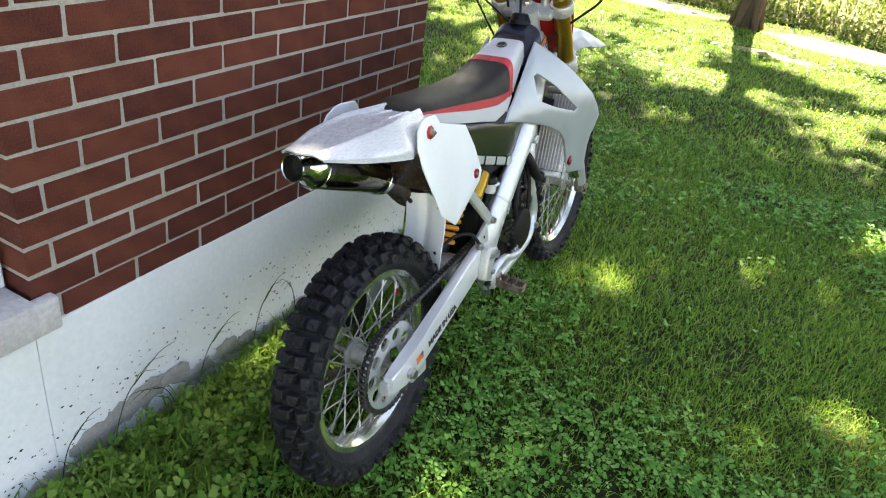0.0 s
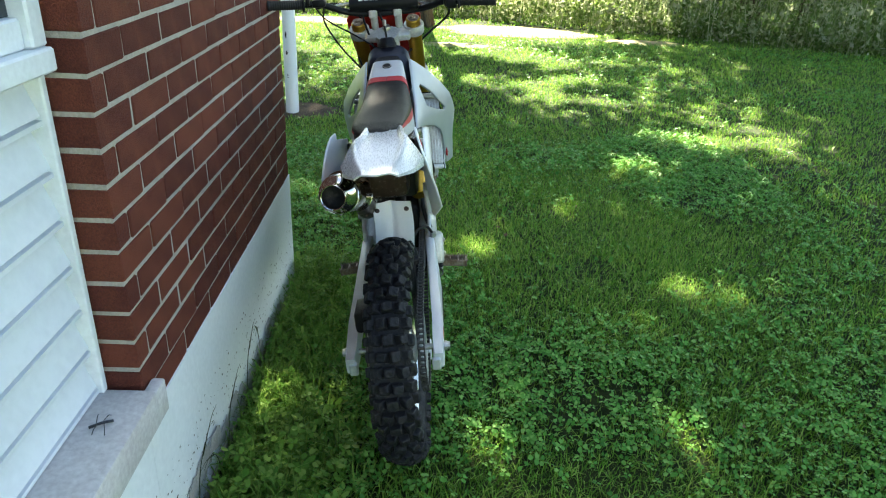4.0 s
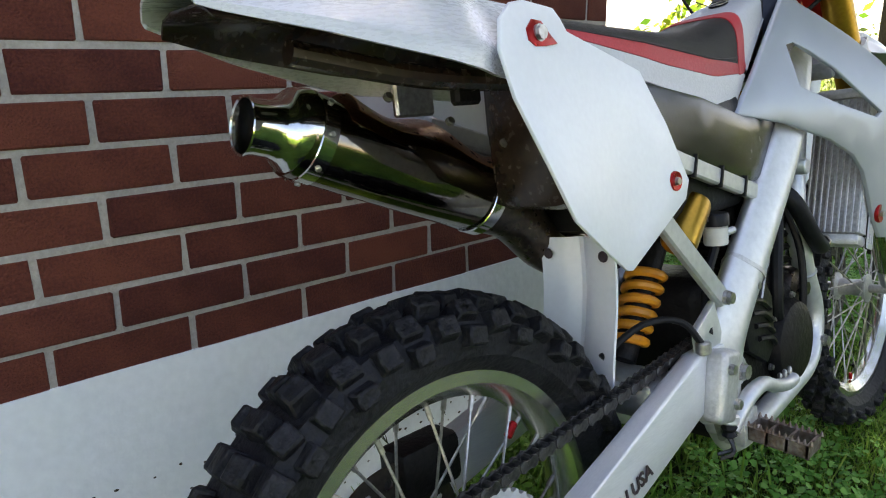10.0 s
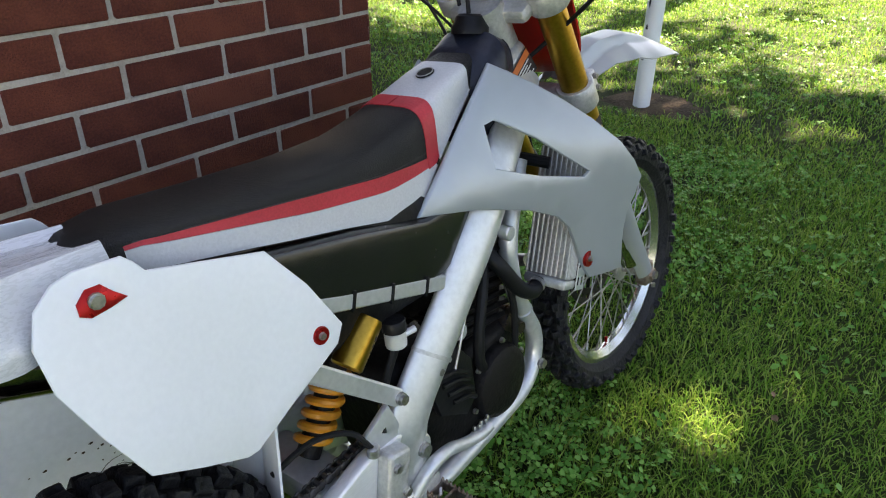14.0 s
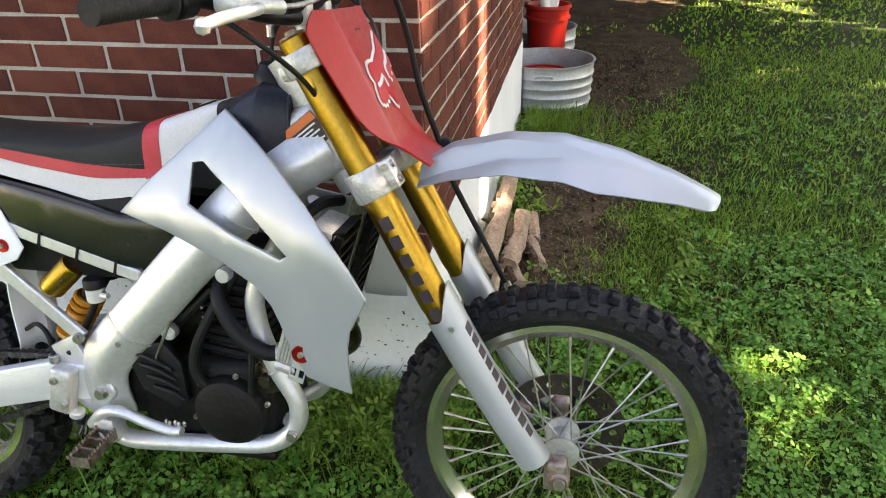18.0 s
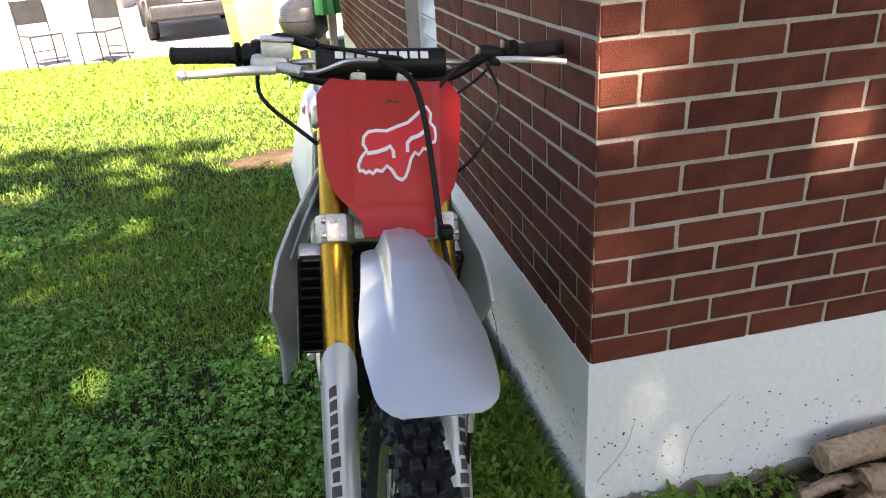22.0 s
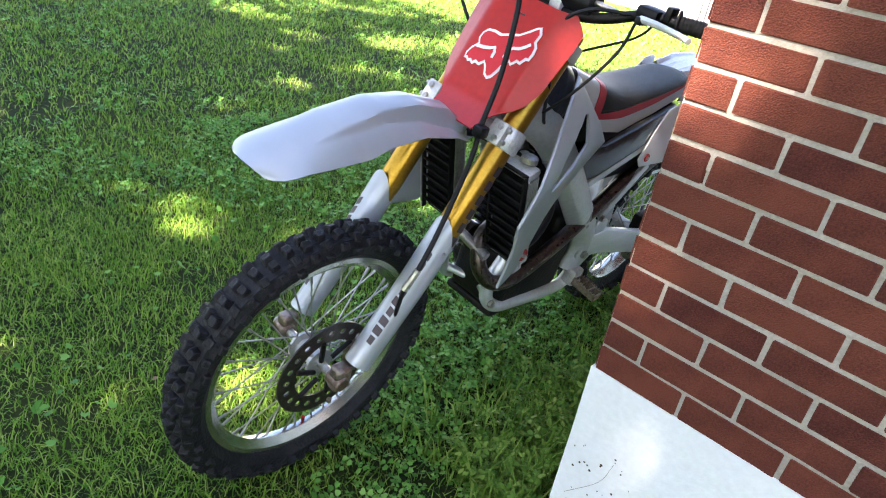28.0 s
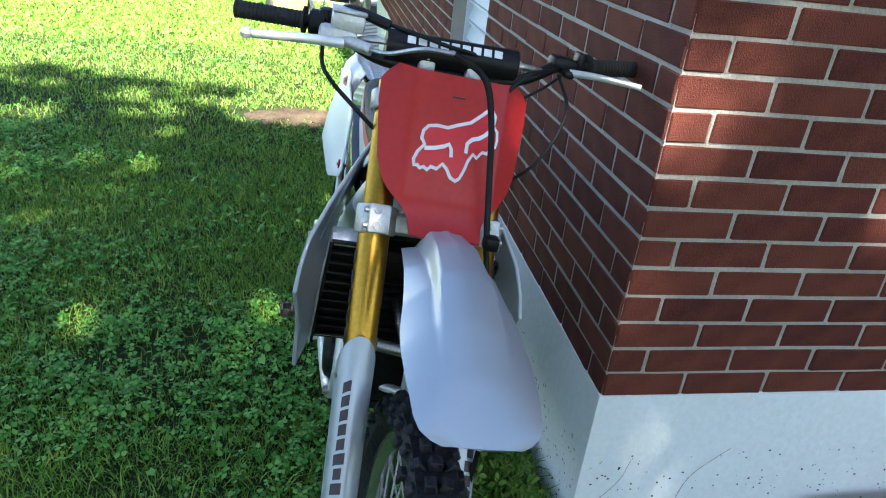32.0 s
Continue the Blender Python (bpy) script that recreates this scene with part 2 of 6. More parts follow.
def part(name, bm, material, parent, label="", smooth=35):
    ob = new(name, mesh_of(name, bm, material, smooth))
    ob.parent = parent
    return tagged(ob, label)


def thing(name, label, category, m=None, group=""):
    ob = tagged(new(name), label, category, group)
    ob.matrix_world = m or Matrix()
    return ob


def solo(name, bm, material, label, category="", kind="", group="", smooth=35):
    return tagged(new(name, mesh_of(name, bm, material, smooth)), label, category, group, kind)


def bevel(bm, w, seg=1):
    if w:
        bmesh.ops.bevel(bm, geom=bm.edges[:], offset=w, segments=seg, affect="EDGES", profile=0.5)
    return bm


def bx(lo, hi, w=0.0, seg=1, m=None, into=None):
    bm = bmesh.new()
    bmesh.ops.create_cube(bm, size=1)
    for v in bm.verts:
        v.co = Vector([(a + b) / 2 + c * (b - a) for a, b, c in zip(lo, hi, v.co)])
    bevel(bm, w, seg)
    return place(bm, m, into)


def place(bm, m=None, into=None):
    if m is not None:
        bm.transform(m)
    if into is None:
        return bm
    me = bpy.data.meshes.new("tmp")
    bm.to_mesh(me)
    bm.free()
    into.from_mesh(me)
    bpy.data.meshes.remove(me)
    return into


def spline(pts, steps):
    """Points along a smooth curve through pts."""
    if steps <= 1 or len(pts) < 3:
        return [Vector(p) for p in pts]
    p = [Vector(q) for q in pts]
    p = [2 * p[0] - p[1], *p, 2 * p[-1] - p[-2]]
    out = []
    for i in range(1, len(p) - 2):
        a, b, c, d = p[i - 1:i + 3]
        for k in range(steps):
            t = k / steps
            out.append(0.5 * (2 * b + (c - a) * t + (2 * a - 5 * b + 4 * c - d) * t * t + (3 * b - a - 3 * c + d) * t ** 3))
    return [*out, p[-2]]


def tube(pts, r, n=10, steps=4, into=None, squash=1.0, square=2.0):
    """A round bar along pts; r: one radius or one for each end. squash flattens it across x, square above 2 flattens its sides."""
    path = spline(pts, steps)
    bm, rings = bmesh.new(), []
    side = None
    power = 2 / square
    for i, q in enumerate(path):
        d = (path[min(i + 1, len(path) - 1)] - path[max(i - 1, 0)]).normalized()
        side = d.orthogonal().normalized() if side is None else (side - d * side.dot(d)).normalized()
        up = d.cross(side)
        f = i / (len(path) - 1)
        rr = r if isinstance(r, (int, float)) else r[0] + (r[1] - r[0]) * f
        ring = []
        for k in range(n):
            c, e = math.cos(math.tau * k / n), math.sin(math.tau * k / n)
            o = side * (rr * math.copysign(abs(c) ** power, c)) + up * (rr * math.copysign(abs(e) ** power, e))
            ring.append(bm.verts.new(q + Vector((o.x * squash, o.y, o.z))))
        rings.append(ring)
    for a, b in zip(rings, rings[1:]):
        for k in range(n):
            bm.faces.new((a[k], a[(k + 1) % n], b[(k + 1) % n], b[k]))
    bm.faces.new(rings[0][::-1])
    bm.faces.new(rings[-1])
    return place(bm, None, into)


def frame_to(a, b):
    """A pose at a whose z axis points to b."""
    d = Vector(b) - Vector(a)
    return Matrix.Translation(a) @ d.to_track_quat("Z", "Y").to_matrix().to_4x4()


def lathe(profile, n=32, m=None, into=None, closed=False):
    """Turns (radius, height) pairs about z."""
    bm = bmesh.new()
    rings = []
    for r, h in profile:
        rings.append([bm.verts.new((r * math.cos(math.tau * k / n), r * math.sin(math.tau * k / n), h)) for k in range(n)] if r > 1e-5 else [bm.verts.new((0, 0, h))])
    pairs = list(zip(rings, rings[1:])) + ([(rings[-1], rings[0])] if closed else [])
    for a, b in pairs:
        for k in range(n):
            q = [a[k % len(a)], a[(k + 1) % len(a)], b[(k + 1) % len(b)], b[k % len(b)]]
            q = list(dict.fromkeys(q))
            if len(q) > 2:
                bm.faces.new(q)
    return place(bm, m, into)


AXLE = Matrix.Rotation(radians(90), 4, "Y")  # turns z into x


def at_axle(x, y, z):
    return Matrix.Translation((x, y, z)) @ AXLE


def drum(r, h, m, n=24, edge=0.002, into=None):
    """A short cylinder from z = 0 to h with worn edges."""
    return lathe([(0, 0), (r - edge, 0), (r, edge), (r, h - edge), (r - edge, h), (0, h)], n, m, into)


def bolt(r, h, m, into=None):
    bm = lathe([(0, 0), (r, 0), (r, h * .5), (r * .8, h * .5), (r * .8, h), (0, h)], 10, m)
    return place(bm, None, into)


def slab(outline, depth, to, w=0.003, holes=()):
    """A plate: outline in (u, v) with optional holes, depth thick, laid into space by to(u, v, d)."""
    bm = bmesh.new()
    edges = []
    for ring in (outline, *holes):
        vs = [bm.verts.new((u, v, 0)) for u, v in ring]
        edges += [bm.edges.new((vs[i], vs[(i + 1) % len(vs)])) for i in range(len(vs))]
    bmesh.ops.triangle_fill(bm, use_beauty=True, use_dissolve=False, edges=edges)
    for _ in range(2):
        long = [e for e in bm.edges if e.calc_length() > 0.05 and not e.is_boundary]
        if long:
            bmesh.ops.subdivide_edges(bm, edges=long, cuts=1)
            bmesh.ops.triangulate(bm, faces=bm.faces[:])
    ext = bmesh.ops.extrude_face_region(bm, geom=bm.faces[:])
    top = {g for g in ext["geom"] if isinstance(g, bmesh.types.BMVert)}
    rim = [e for e in bm.edges if len(e.link_faces) == 2 and abs(e.verts[0].co.z - e.verts[1].co.z) < 1e-9 and e.calc_face_angle(0) > 1]
    for v in top:
        v.co.z = 1
    rim = [e for e in bm.edges if len({v.co.z for v in e.verts}) == 1 and any(len({v.co.z for v in f.verts}) > 1 for f in e.link_faces)]
    for v in bm.verts:
        v.co.z *= depth
    if w:
        bmesh.ops.bevel(bm, geom=rim, offset=w, segments=2, affect="EDGES", profile=0.5)
    for v in bm.verts:
        v.co = to(*v.co)
    return bm


def sheet(fn, nu, nv, thick):
    """A curved sheet fn(u, v), u and v from 0 to 1, with real thickness."""
    bm = bmesh.new()
    g = [[bm.verts.new(fn(i / nu, j / nv)) for j in range(nv + 1)] for i in range(nu + 1)]
    for i in range(nu):
        for j in range(nv):
            bm.faces.new((g[i][j], g[i + 1][j], g[i + 1][j + 1], g[i][j + 1]))
    if thick:
        bmesh.ops.recalc_face_normals(bm, faces=bm.faces)
        bmesh.ops.solidify(bm, geom=bm.faces[:], thickness=thick)
    return bm


def curve_at(table, t):
    """Smooth value of a table of (t, value) pairs."""
    if t <= table[0][0]:
        return table[0][1]
    for (a, p), (b, q) in zip(table, table[1:]):
        if t <= b:
            f = (t - a) / (b - a)
            return p + (q - p) * f
    return table[-1][1]


def lettering(name, text, size, material, parent, m, depth=0.0006, label="", bold=0.0):
    c = bpy.data.curves.new(name, "FONT")
    c.body, c.size, c.extrude, c.align_x = text, size, depth, "LEFT"
    c.resolution_u, c.offset = 2, size * bold
    o = bpy.data.objects.new("tmp", c)
    me = bpy.data.meshes.new_from_object(o)
    bpy.data.objects.remove(o)
    bpy.data.curves.remove(c)
    me.name = name
    me.materials.append(material)
    me.transform(m)
    ob = new(name, me)
    ob.parent = parent
    return tagged(ob, label)

# ---- house ----
COURSE, LONG, TOP = .0677, .2095, .42
GROUND_Z = -.07


def brick_mesh(length, depth, cache={}):
    key = (round(length, 3), depth, random.randrange(3))
    if key not in cache:
        bm = bx((0, -depth, 0), (length, 0, .0585), .0026)
        for v in bm.verts:
            v.co += Vector((random.uniform(-.0012, .0012), random.uniform(-.0015, .0010), random.uniform(-.0012, .0012)))
        cache[key] = mesh_of("brick", bm, BRICK, 0)
    return cache[key]


def brick_face(wall, m, length, courses, first_even, first_odd, keep=300, z0=TOP, pitch=LONG):
    """Running bond along +x of m, facing +y of m; the first pieces are parts, the rest one joined mesh."""
    rest, made = bmesh.new(), 0
    spots = []
    for k in range(courses):
        x = 0.0
        nxt = first_even if k % 2 == 0 else first_odd
        while x < length - .02:
            end = min(nxt, length)
            if end - x > .03:
                spots.append((k, x, end))
            x, nxt = end, nxt + pitch
    spots.sort(key=lambda s: s[1] + abs(s[0] - 6) * .03)
    for k, x, end in spots:
        z = z0 + (0 if k == 0 else .060 + COURSE * (k - 1)) + random.uniform(-.001, .001)
        me = brick_mesh(end - x - .0095, .09)
        pm = m @ Matrix.Translation((x + .005, random.uniform(-.0015, .0015), z + (.001 if k else -.004)))
        if made < keep:
            o = new("brick", me)
            o.parent = wall
            o.matrix_world = pm
            made += 1
        else:
            me2 = me.copy()
            me2.transform(pm)
            rest.from_mesh(me2)
            bpy.data.meshes.remove(me2)
    if len(rest.verts):
        o = part("upper_bricks", rest, BRICK, wall, "courses of red brick", 0)
        o["kind"] = "stuff"
    else:
        rest.free()


F1 = Matrix(((0, 1, 0, 0), (-1, 0, 0, 0), (0, 0, 1, 0), (0, 0, 0, 1)))  # along -y, facing +x
F1.row[0] = (0, 1, 0, 0)
F2 = Matrix(((-1, 0, 0, 0), (0, 1, 0, 0), (0, 0, 1, 0), (0, 0, 0, 1)))  # along -x, facing +y
HIGH = 26
wall_1 = solo("wall_1", bx((-.12, -1.588, .40), (-.0035, -.085, 2.60)), MORTAR, "red brick wall with pale mortar joints", kind="structure", smooth=0)
wall_2 = solo("wall_2", bx((-2.74, -.115, .40), (-.090, -.0035, 2.60)), MORTAR, "red brick gable wall with pale mortar joints", kind="structure", smooth=0)
wall_3 = solo("wall_3", bx((-.12, -7.0, .40), (-.0035, -2.362, 2.60)), MORTAR, "red brick wall beyond the siding", kind="structure", smooth=0)
corner_fill = part("corner_mortar", bx((-.0895, -.0845, .40), (-.0045, -.0045, 2.60)), MORTAR, wall_1)


def foundation(lo, hi):
    """A painted concrete base, its faces cast slightly uneven."""
    bm = bx(lo, hi)
    bmesh.ops.subdivide_edges(bm, edges=bm.edges[:], cuts=14, use_grid_fill=True)
    for v in bm.verts:
        v.co += Vector([(noise.noise(v.co * 3.0 + Vector((7 * i, 0, 0)))) * .004 for i in range(3)])
    return bm


found = solo("foundation_1", foundation((-2.74, -1.60, -.35), (.002, .002, .418)), PAINT, "white painted concrete foundation, chipped near the soil", kind="structure")
solo("foundation_2", foundation((-.30, -7.0, -.35), (.002, -1.602, .418)), PAINT, "white painted concrete foundation", kind="structure")


def blotch(cx, cz, w, h, n, seed):
    rng = random.Random(seed)
    return [(cx + w * math.cos(math.tau * k / n) * rng.uniform(.6, 1.1), cz + h * math.sin(math.tau * k / n) * rng.uniform(.55, 1.15)) for k in range(n)]


for k, (y, z, w, h) in enumerate(((-1.50, .02, .075, .055), (-1.41, .05, .075, .050), (-1.33, .06, .06, .050), (-1.24, .06, .065, .036), (-1.15, .015, .07, .035), (-1.05, .03, .055, .040), (-.96, .01, .06, .032), (-.85, -.01, .07, .035),
                                  (-.70, .00, .08, .040), (-.55, .01, .06, .035), (-.38, -.02, .07, .03), (-1.64, -.02, .08, .045), (-1.78, -.03, .06, .04), (-1.28, -.04, .20, .02), (-.98, -.05, .16, .02))):
    part("bare_patch", slab(blotch(y, z, w, h, 18, k), .0025, lambda u, v, d: Vector((.0055 + .0011 * (k % 4) + d, u, v)), .0006), CONCRETE, found, "grey patch where paint has flaked off")
for k, (x, z, w, h) in enumerate(((-.12, -.03, .05, .03), (-.33, -.02, .09, .025), (-.62, -.03, .08, .03))):
    part("bare_patch", slab(blotch(x, z, w, h, 18, 50 + k), .0025, lambda u, v, d: Vector((u, .0045 + d, v)), .0006), CONCRETE, found, "grey patch where paint has flaked off")
for pts in (((-.03, .06), (-.10, .15), (-.12, .22)), ((-.27, .02), (-.275, .10), (-.30, .17), (-.38, .25))):
    part("crack", tube([(x, .0042, z) for x, z in pts], .0006, 5, 5), CONCRETE, found, "hairline crack")
for k in range(16):
    x, w = -.06 - .11 * k, .07 + .03 * math.sin(3 * k)
    part("grime", slab(blotch(x, -.055, w, .034 + .014 * math.sin(5 * k), 22, 80 + k), .0008, lambda u, v, d: Vector((u, .0036 + .0004 * (k % 3) + d, v)), 0), GRIME, found, "brown grime splashed up from the soil")
for k in range(22):
    y, w = -.08 - .085 * k, .06 + .03 * math.sin(3 * k)
    part("grime", slab(blotch(y, -.060, w, .026 + .012 * math.sin(5 * k), 22, 120 + k), .0008, lambda u, v, d: Vector((.0036 + .0004 * (k % 3) + d, u, v)), 0), GRIME, found, "brown grime splashed up from the soil")
rng = random.Random(4)
specks = bmesh.new()
for k in range(1500):
    y, low = -rng.random() * 1.9, rng.random() ** 2.2
    r = rng.uniform(.0008, .0034)
    a = rng.uniform(0, 3)
    vs = [Vector((.0055, y + r * 2 * math.cos(q + a) * rng.uniform(.4, 1), -.06 + .30 * low + r * math.sin(q + a))) for q in (0, 1.3, 2.5, 3.8, 5.1)]
    if k % 3 == 0:
        vs = [Vector((v.y * .75 - .02, .0055, v.z)) for v in vs]
    specks.faces.new([specks.verts.new(v) for v in vs])
o = part("mud_specks", specks, SOIL, found, "dark mud specks on the paint", 0)
o["kind"] = "stuff"

# siding bay between the brick walls
solo("wall_4", bx((-.22, -2.36, .40), (-.125, -1.59, 2.60)), SIDING, "sheathing behind the siding", kind="structure")
bay = solo("siding_1", bx((-.125, -2.34, .50), (-.108, -1.62, 1.16)), SIDING, "white lapped vinyl siding below a window", kind="structure")
# one board's section: lip, shadow groove, sloping face
for k in range(7):
    z = .505 + k * .0945
    b = bmesh.new()
    vs = [b.verts.new((x, y, zz)) for y in (-2.345, -1.612) for x, zz in ((-.108, z + .004), (-.079, z), (-.079, z + .009), (-.092, z + .010), (-.092, z + .015), (-.081, z + .016), (-.106, z + .0925), (-.108, z + .0925))]
    for i in range(8):
        b.faces.new((vs[i], vs[(i + 1) % 8], vs[8 + (i + 1) % 8], vs[8 + i]))
    b.faces.new(vs[:8])
    b.faces.new(vs[8:][::-1])
    part("siding_board", b, SIDING, bay, smooth=0)
for y in (-1.612, -2.352):
    part("corner_trim", bx((-.108, y - .006, .503), (-.068, y + .012, 1.165), .003), TRIMW, bay, "white vinyl channel")
sill = bmesh.new()
bx((-.125, -2.36, .418), (.034, -1.600, .503), .006, 2, into=sill)
bx((.004, -1.606, .418), (.034, -1.552, .500), .006, 2, into=sill)
solo("sill_1", sill, SILLM, "stained concrete sill under the siding", kind="structure")
win = solo("window_1", bx((-.11, -2.35, 1.165), (-.040, -1.606, 1.205), .004), TRIMW, "white vinyl window above the siding", kind="structure")
for y in (-2.352, -1.650):
    part("window_frame", bx((-.10, y, 1.206), (-.050, y + .045, 2.30), .004), TRIMW, win)
part("window_frame", bx((-.10, -2.306, 2.255), (-.050, -1.651, 2.30), .004), TRIMW, win)
part("sash", bx((-.095, -2.306, 1.206), (-.062, -1.651, 1.255), .004), TRIMW, win)
for y0, y1 in ((-2.306, -1.985), (-1.972, -1.651)):
    part("pane", bx((-.084, y0, 1.256), (-.080, y1, 2.254)), GLASS, win)
part("muntin", bx((-.090, -1.984, 1.256), (-.068, -1.973, 2.254), .002), TRIMW, win)
for z in (1.50, 1.75, 2.0):
    part("muntin", bx((-.079, -2.306, z), (-.070, -1.985, z + .010)), TRIMW, win)
    part("muntin", bx((-.079, -1.972, z), (-.070, -1.651, z + .010)), TRIMW, win)
solo("wall_5", bx((-.22, -2.36, 2.301), (-.02, -1.59, 2.60)), SIDING, "white wall over the window", kind="structure")
# the rest of the shell, out of sight
solo("wall_6", bx((-6.2, -7.0, -.3), (-6.1, -1.0, 2.60)), MORTAR, "far side of the house", kind="structure")
solo("wall_7", bx((-6.1, -7.1, -.3), (-.12, -7.0, 2.60)), MORTAR, "back wall of the house", kind="structure")
solo("ceiling", bx((-6.2, -7.2, 2.60), (.0, .0, 2.75)), TRIMW, "soffit of the house", kind="structure")
roof = bmesh.new()
rv = [roof.verts.new(p) for p in ((-6.5, -7.5, 2.75), (.05, -7.5, 2.75), (.05, .12, 2.75), (-6.5, .12, 2.75), (-3.1, -7.5, 4.6), (-3.1, .12, 4.6))]
for q in ((0, 1, 2, 3), (0, 4, 5, 3), (1, 2, 5, 4), (0, 1, 4), (3, 2, 5)):
    roof.faces.new([rv[i] for i in q])
solo("roof", roof, DARKP, "dark shingle roof of the house", kind="structure")

# porch end past the gable wall
solo("wall_8", bx((-6.1, -.32, .86), (-2.75, -.20, 2.60)), SIDING, "porch wall", kind="structure")
for k in range(9):
    z = .862 + k * .105
    solo("siding_2" if k == 0 else "siding_2", bx((-6.1, -.20, z), (-2.76, -.180 - .010 * (k % 1), z + .100), .004), SIDING, "white lapped porch siding board", kind="structure")
solo("porch_beam", bx((-6.1, -.22, .72), (-2.76, -.02, .858), .008), WOODG, "weathered grey timber porch beam", "beam")
for x in (-2.90, -4.4):
    solo("porch_post", bx((x - .05, -.20, -.15), (x + .05, -.09, .719), .008), WOODG, "weathered grey timber post under the porch", "post", group="porch posts")
# added plane: its dark colour stands in for the shaded void under the porch
solo("wall_9", bx((-6.1, -2.6, -.3), (-2.75, -2.5, .86)), DARKP, "added back wall, its dark colour standing for shade under the porch", kind="structure")
# deck added overhead only to throw shade on the soil
deck = thing("added_shade_deck", "added timber deck that shades the soil by the porch", "deck", Matrix.Translation((-5.9, 1.3, 2.15)))
for k in range(16):
    part("plank", bx((-2.4, -1.3 + k * .165, 0), (2.2, -1.3 + k * .165 + .158, .035), .003), WOODG, deck)
part("joist", bx((-2.4, -1.3, -.15), (-2.3, 1.35, -.002), .004), WOODG, deck)
part("joist", bx((2.1, -1.3, -.15), (2.2, 1.35, -.002), .004), WOODG, deck)
for y in (-1.2, 1.25):
    part("deck_post", bx((-2.39, y - .05, -2.35), (-2.29, y + .05, -.151), .005), WOODG, deck)
# added wall: closes the far end with darkness put into its colour
solo("wall_10", bx((-8.5, -2.6, -.3), (-8.4, 4.2, 2.6)), DARKP, "added wall, its dark colour standing for deep shade behind the porch", kind="structure")


def tub(name, label, c, r, h, m=None):
    """Ribbed galvanised tub, open at the top."""
    prof = [(0, .004), (r * .94, .004)]
    for k in range(4):
        z = h * (.15 + .2 * k)
        prof += [(r * (.95 + .012 * k), z - h * .05), (r * (.975 + .012 * k), z), (r * (.95 + .012 * k), z + h * .05)]
    prof += [(r, h * .96), (r * 1.03, h * .985), (r * 1.03, h), (r * .98, h), (r * .93, .02), (0, .02)]
    t = thing(name, label, "tub", Matrix.Translation(c))
    part("body", lathe(prof, 40), GALV, t)
    for s in (1, -1):
        part("handle", tube([(s * r * 1.01, -.05, h * .8), (s * r * 1.10, -.04, h * .86), (s * r * 1.10, .04, h * .86), (s * r * 1.01, .05, h * .8)], .006, 8, 4), GALV, t)
    return t


tub("wash_tub", "ribbed galvanised wash tub on the soil", (-3.02, .14, GROUND_Z + .02), .30, .30)
tub("wash_tub", "ribbed galvanised wash tub in shade", (-4.0, .0, GROUND_Z + .02), .30, .32)
# a flat red lid, only filed as a basin
lid = thing("red_tub_lid", "red plastic lid lying in the tub", "basin", Matrix.Translation((-3.04, .12, .13)))
part("disc", lathe([(0, .02), (.15, .02), (.17, .012), (.17, 0), (0, 0)], 28), RED, lid)
part("rim", lathe([(.165, .0), (.18, .0), (.18, .03), (.165, .03)], 28, closed=True), RED, lid)
bk = thing("red_bucket", "red plastic bucket holding white rolls", "bucket", Matrix.Translation((-3.55, .10, GROUND_Z + .20)))
part("body", lathe([(0, 0), (.125, 0), (.15, .34), (.165, .35), (.165, .37), (.145, .37), (.14, .34), (.118, .02), (0, .02)], 32), RED, bk)
part("band", lathe([(.147, .27), (.160, .275), (.160, .295), (.149, .30)], 32, closed=True), RED, bk)
for k in range(3):
    part("roll", tube([(-.06 + .06 * k, .02, .25), (-.02 + .08 * k, .05 - .04 * k, .44)], .035, 16, 1), WHITE, bk, "white paper roll")
stand = thing("bucket_stand", "upturned dark crate under the bucket", "crate", Matrix.Translation((-3.55, .10, GROUND_Z)))
part("body", bx((-.16, -.16, .0), (.16, .16, .198), .01), DARKP, stand)

# logs against the foundation
def log(label, a, b, r, seed):
    rng = random.Random(seed)
    t = thing("log", label, "log", Matrix.Translation(a), group="cut logs by the wall")
    d = Vector(b) - Vector(a)
    n, rings = 12, []
    bm = bmesh.new()
    side = d.orthogonal().normalized()
    up = d.normalized().cross(side)
    for i in range(9):
        f = i / 8
        c = d * f + Vector((0, 0, .012 * math.sin(5 * f + seed)))
        rings.append([bm.verts.new(c + (side * math.cos(math.tau * k / n) + up * math.sin(math.tau * k / n)) * r * (1 + .25 * noise.noise(Vector((k * .9, i * .8, seed))) - .2 * f)) for k in range(n)])
    for p, q in zip(rings, rings[1:]):
        for k in range(n):
            bm.faces.new((p[k], p[(k + 1) % n], q[(k + 1) % n], q[k]))
    bm.faces.new(rings[0][::-1])
    bm.faces.new(rings[-1])
    part("trunk", bm, LOG, t)
    kb = tube([d * .35 + up * r * .7, d * .35 + up * (r * 1.7) + side * .02], (r * .3, r * .12), 8, 1)
    part("knot", kb, BARK, t)
    for q in range(5):
        f = rng.random() * .8
        part("bark_flake", bx((-.025, -.010, -.003), (.025, .010, .003), .002, m=Matrix.Translation(d * f + up * r * .98 + side * rng.uniform(-.3, .3) * r) @ d.to_track_quat("X", "Z").to_matrix().to_4x4()), BARK, t)
    return t


log("pale split log lying against the foundation", (-.62, .07, .035), (-1.45, .085, .10), .040, 1)
log("short knotty log on the soil", (-.70, .14, -.01), (-1.02, .17, .06), .042, 2)
log("thin barked branch on the soil", (-.62, .20, -.04), (-.78, .13, -.02), .035, 3)
log("short stub of log on the soil", (-.80, .26, -.04), (-.98, .20, -.03), .030, 4)
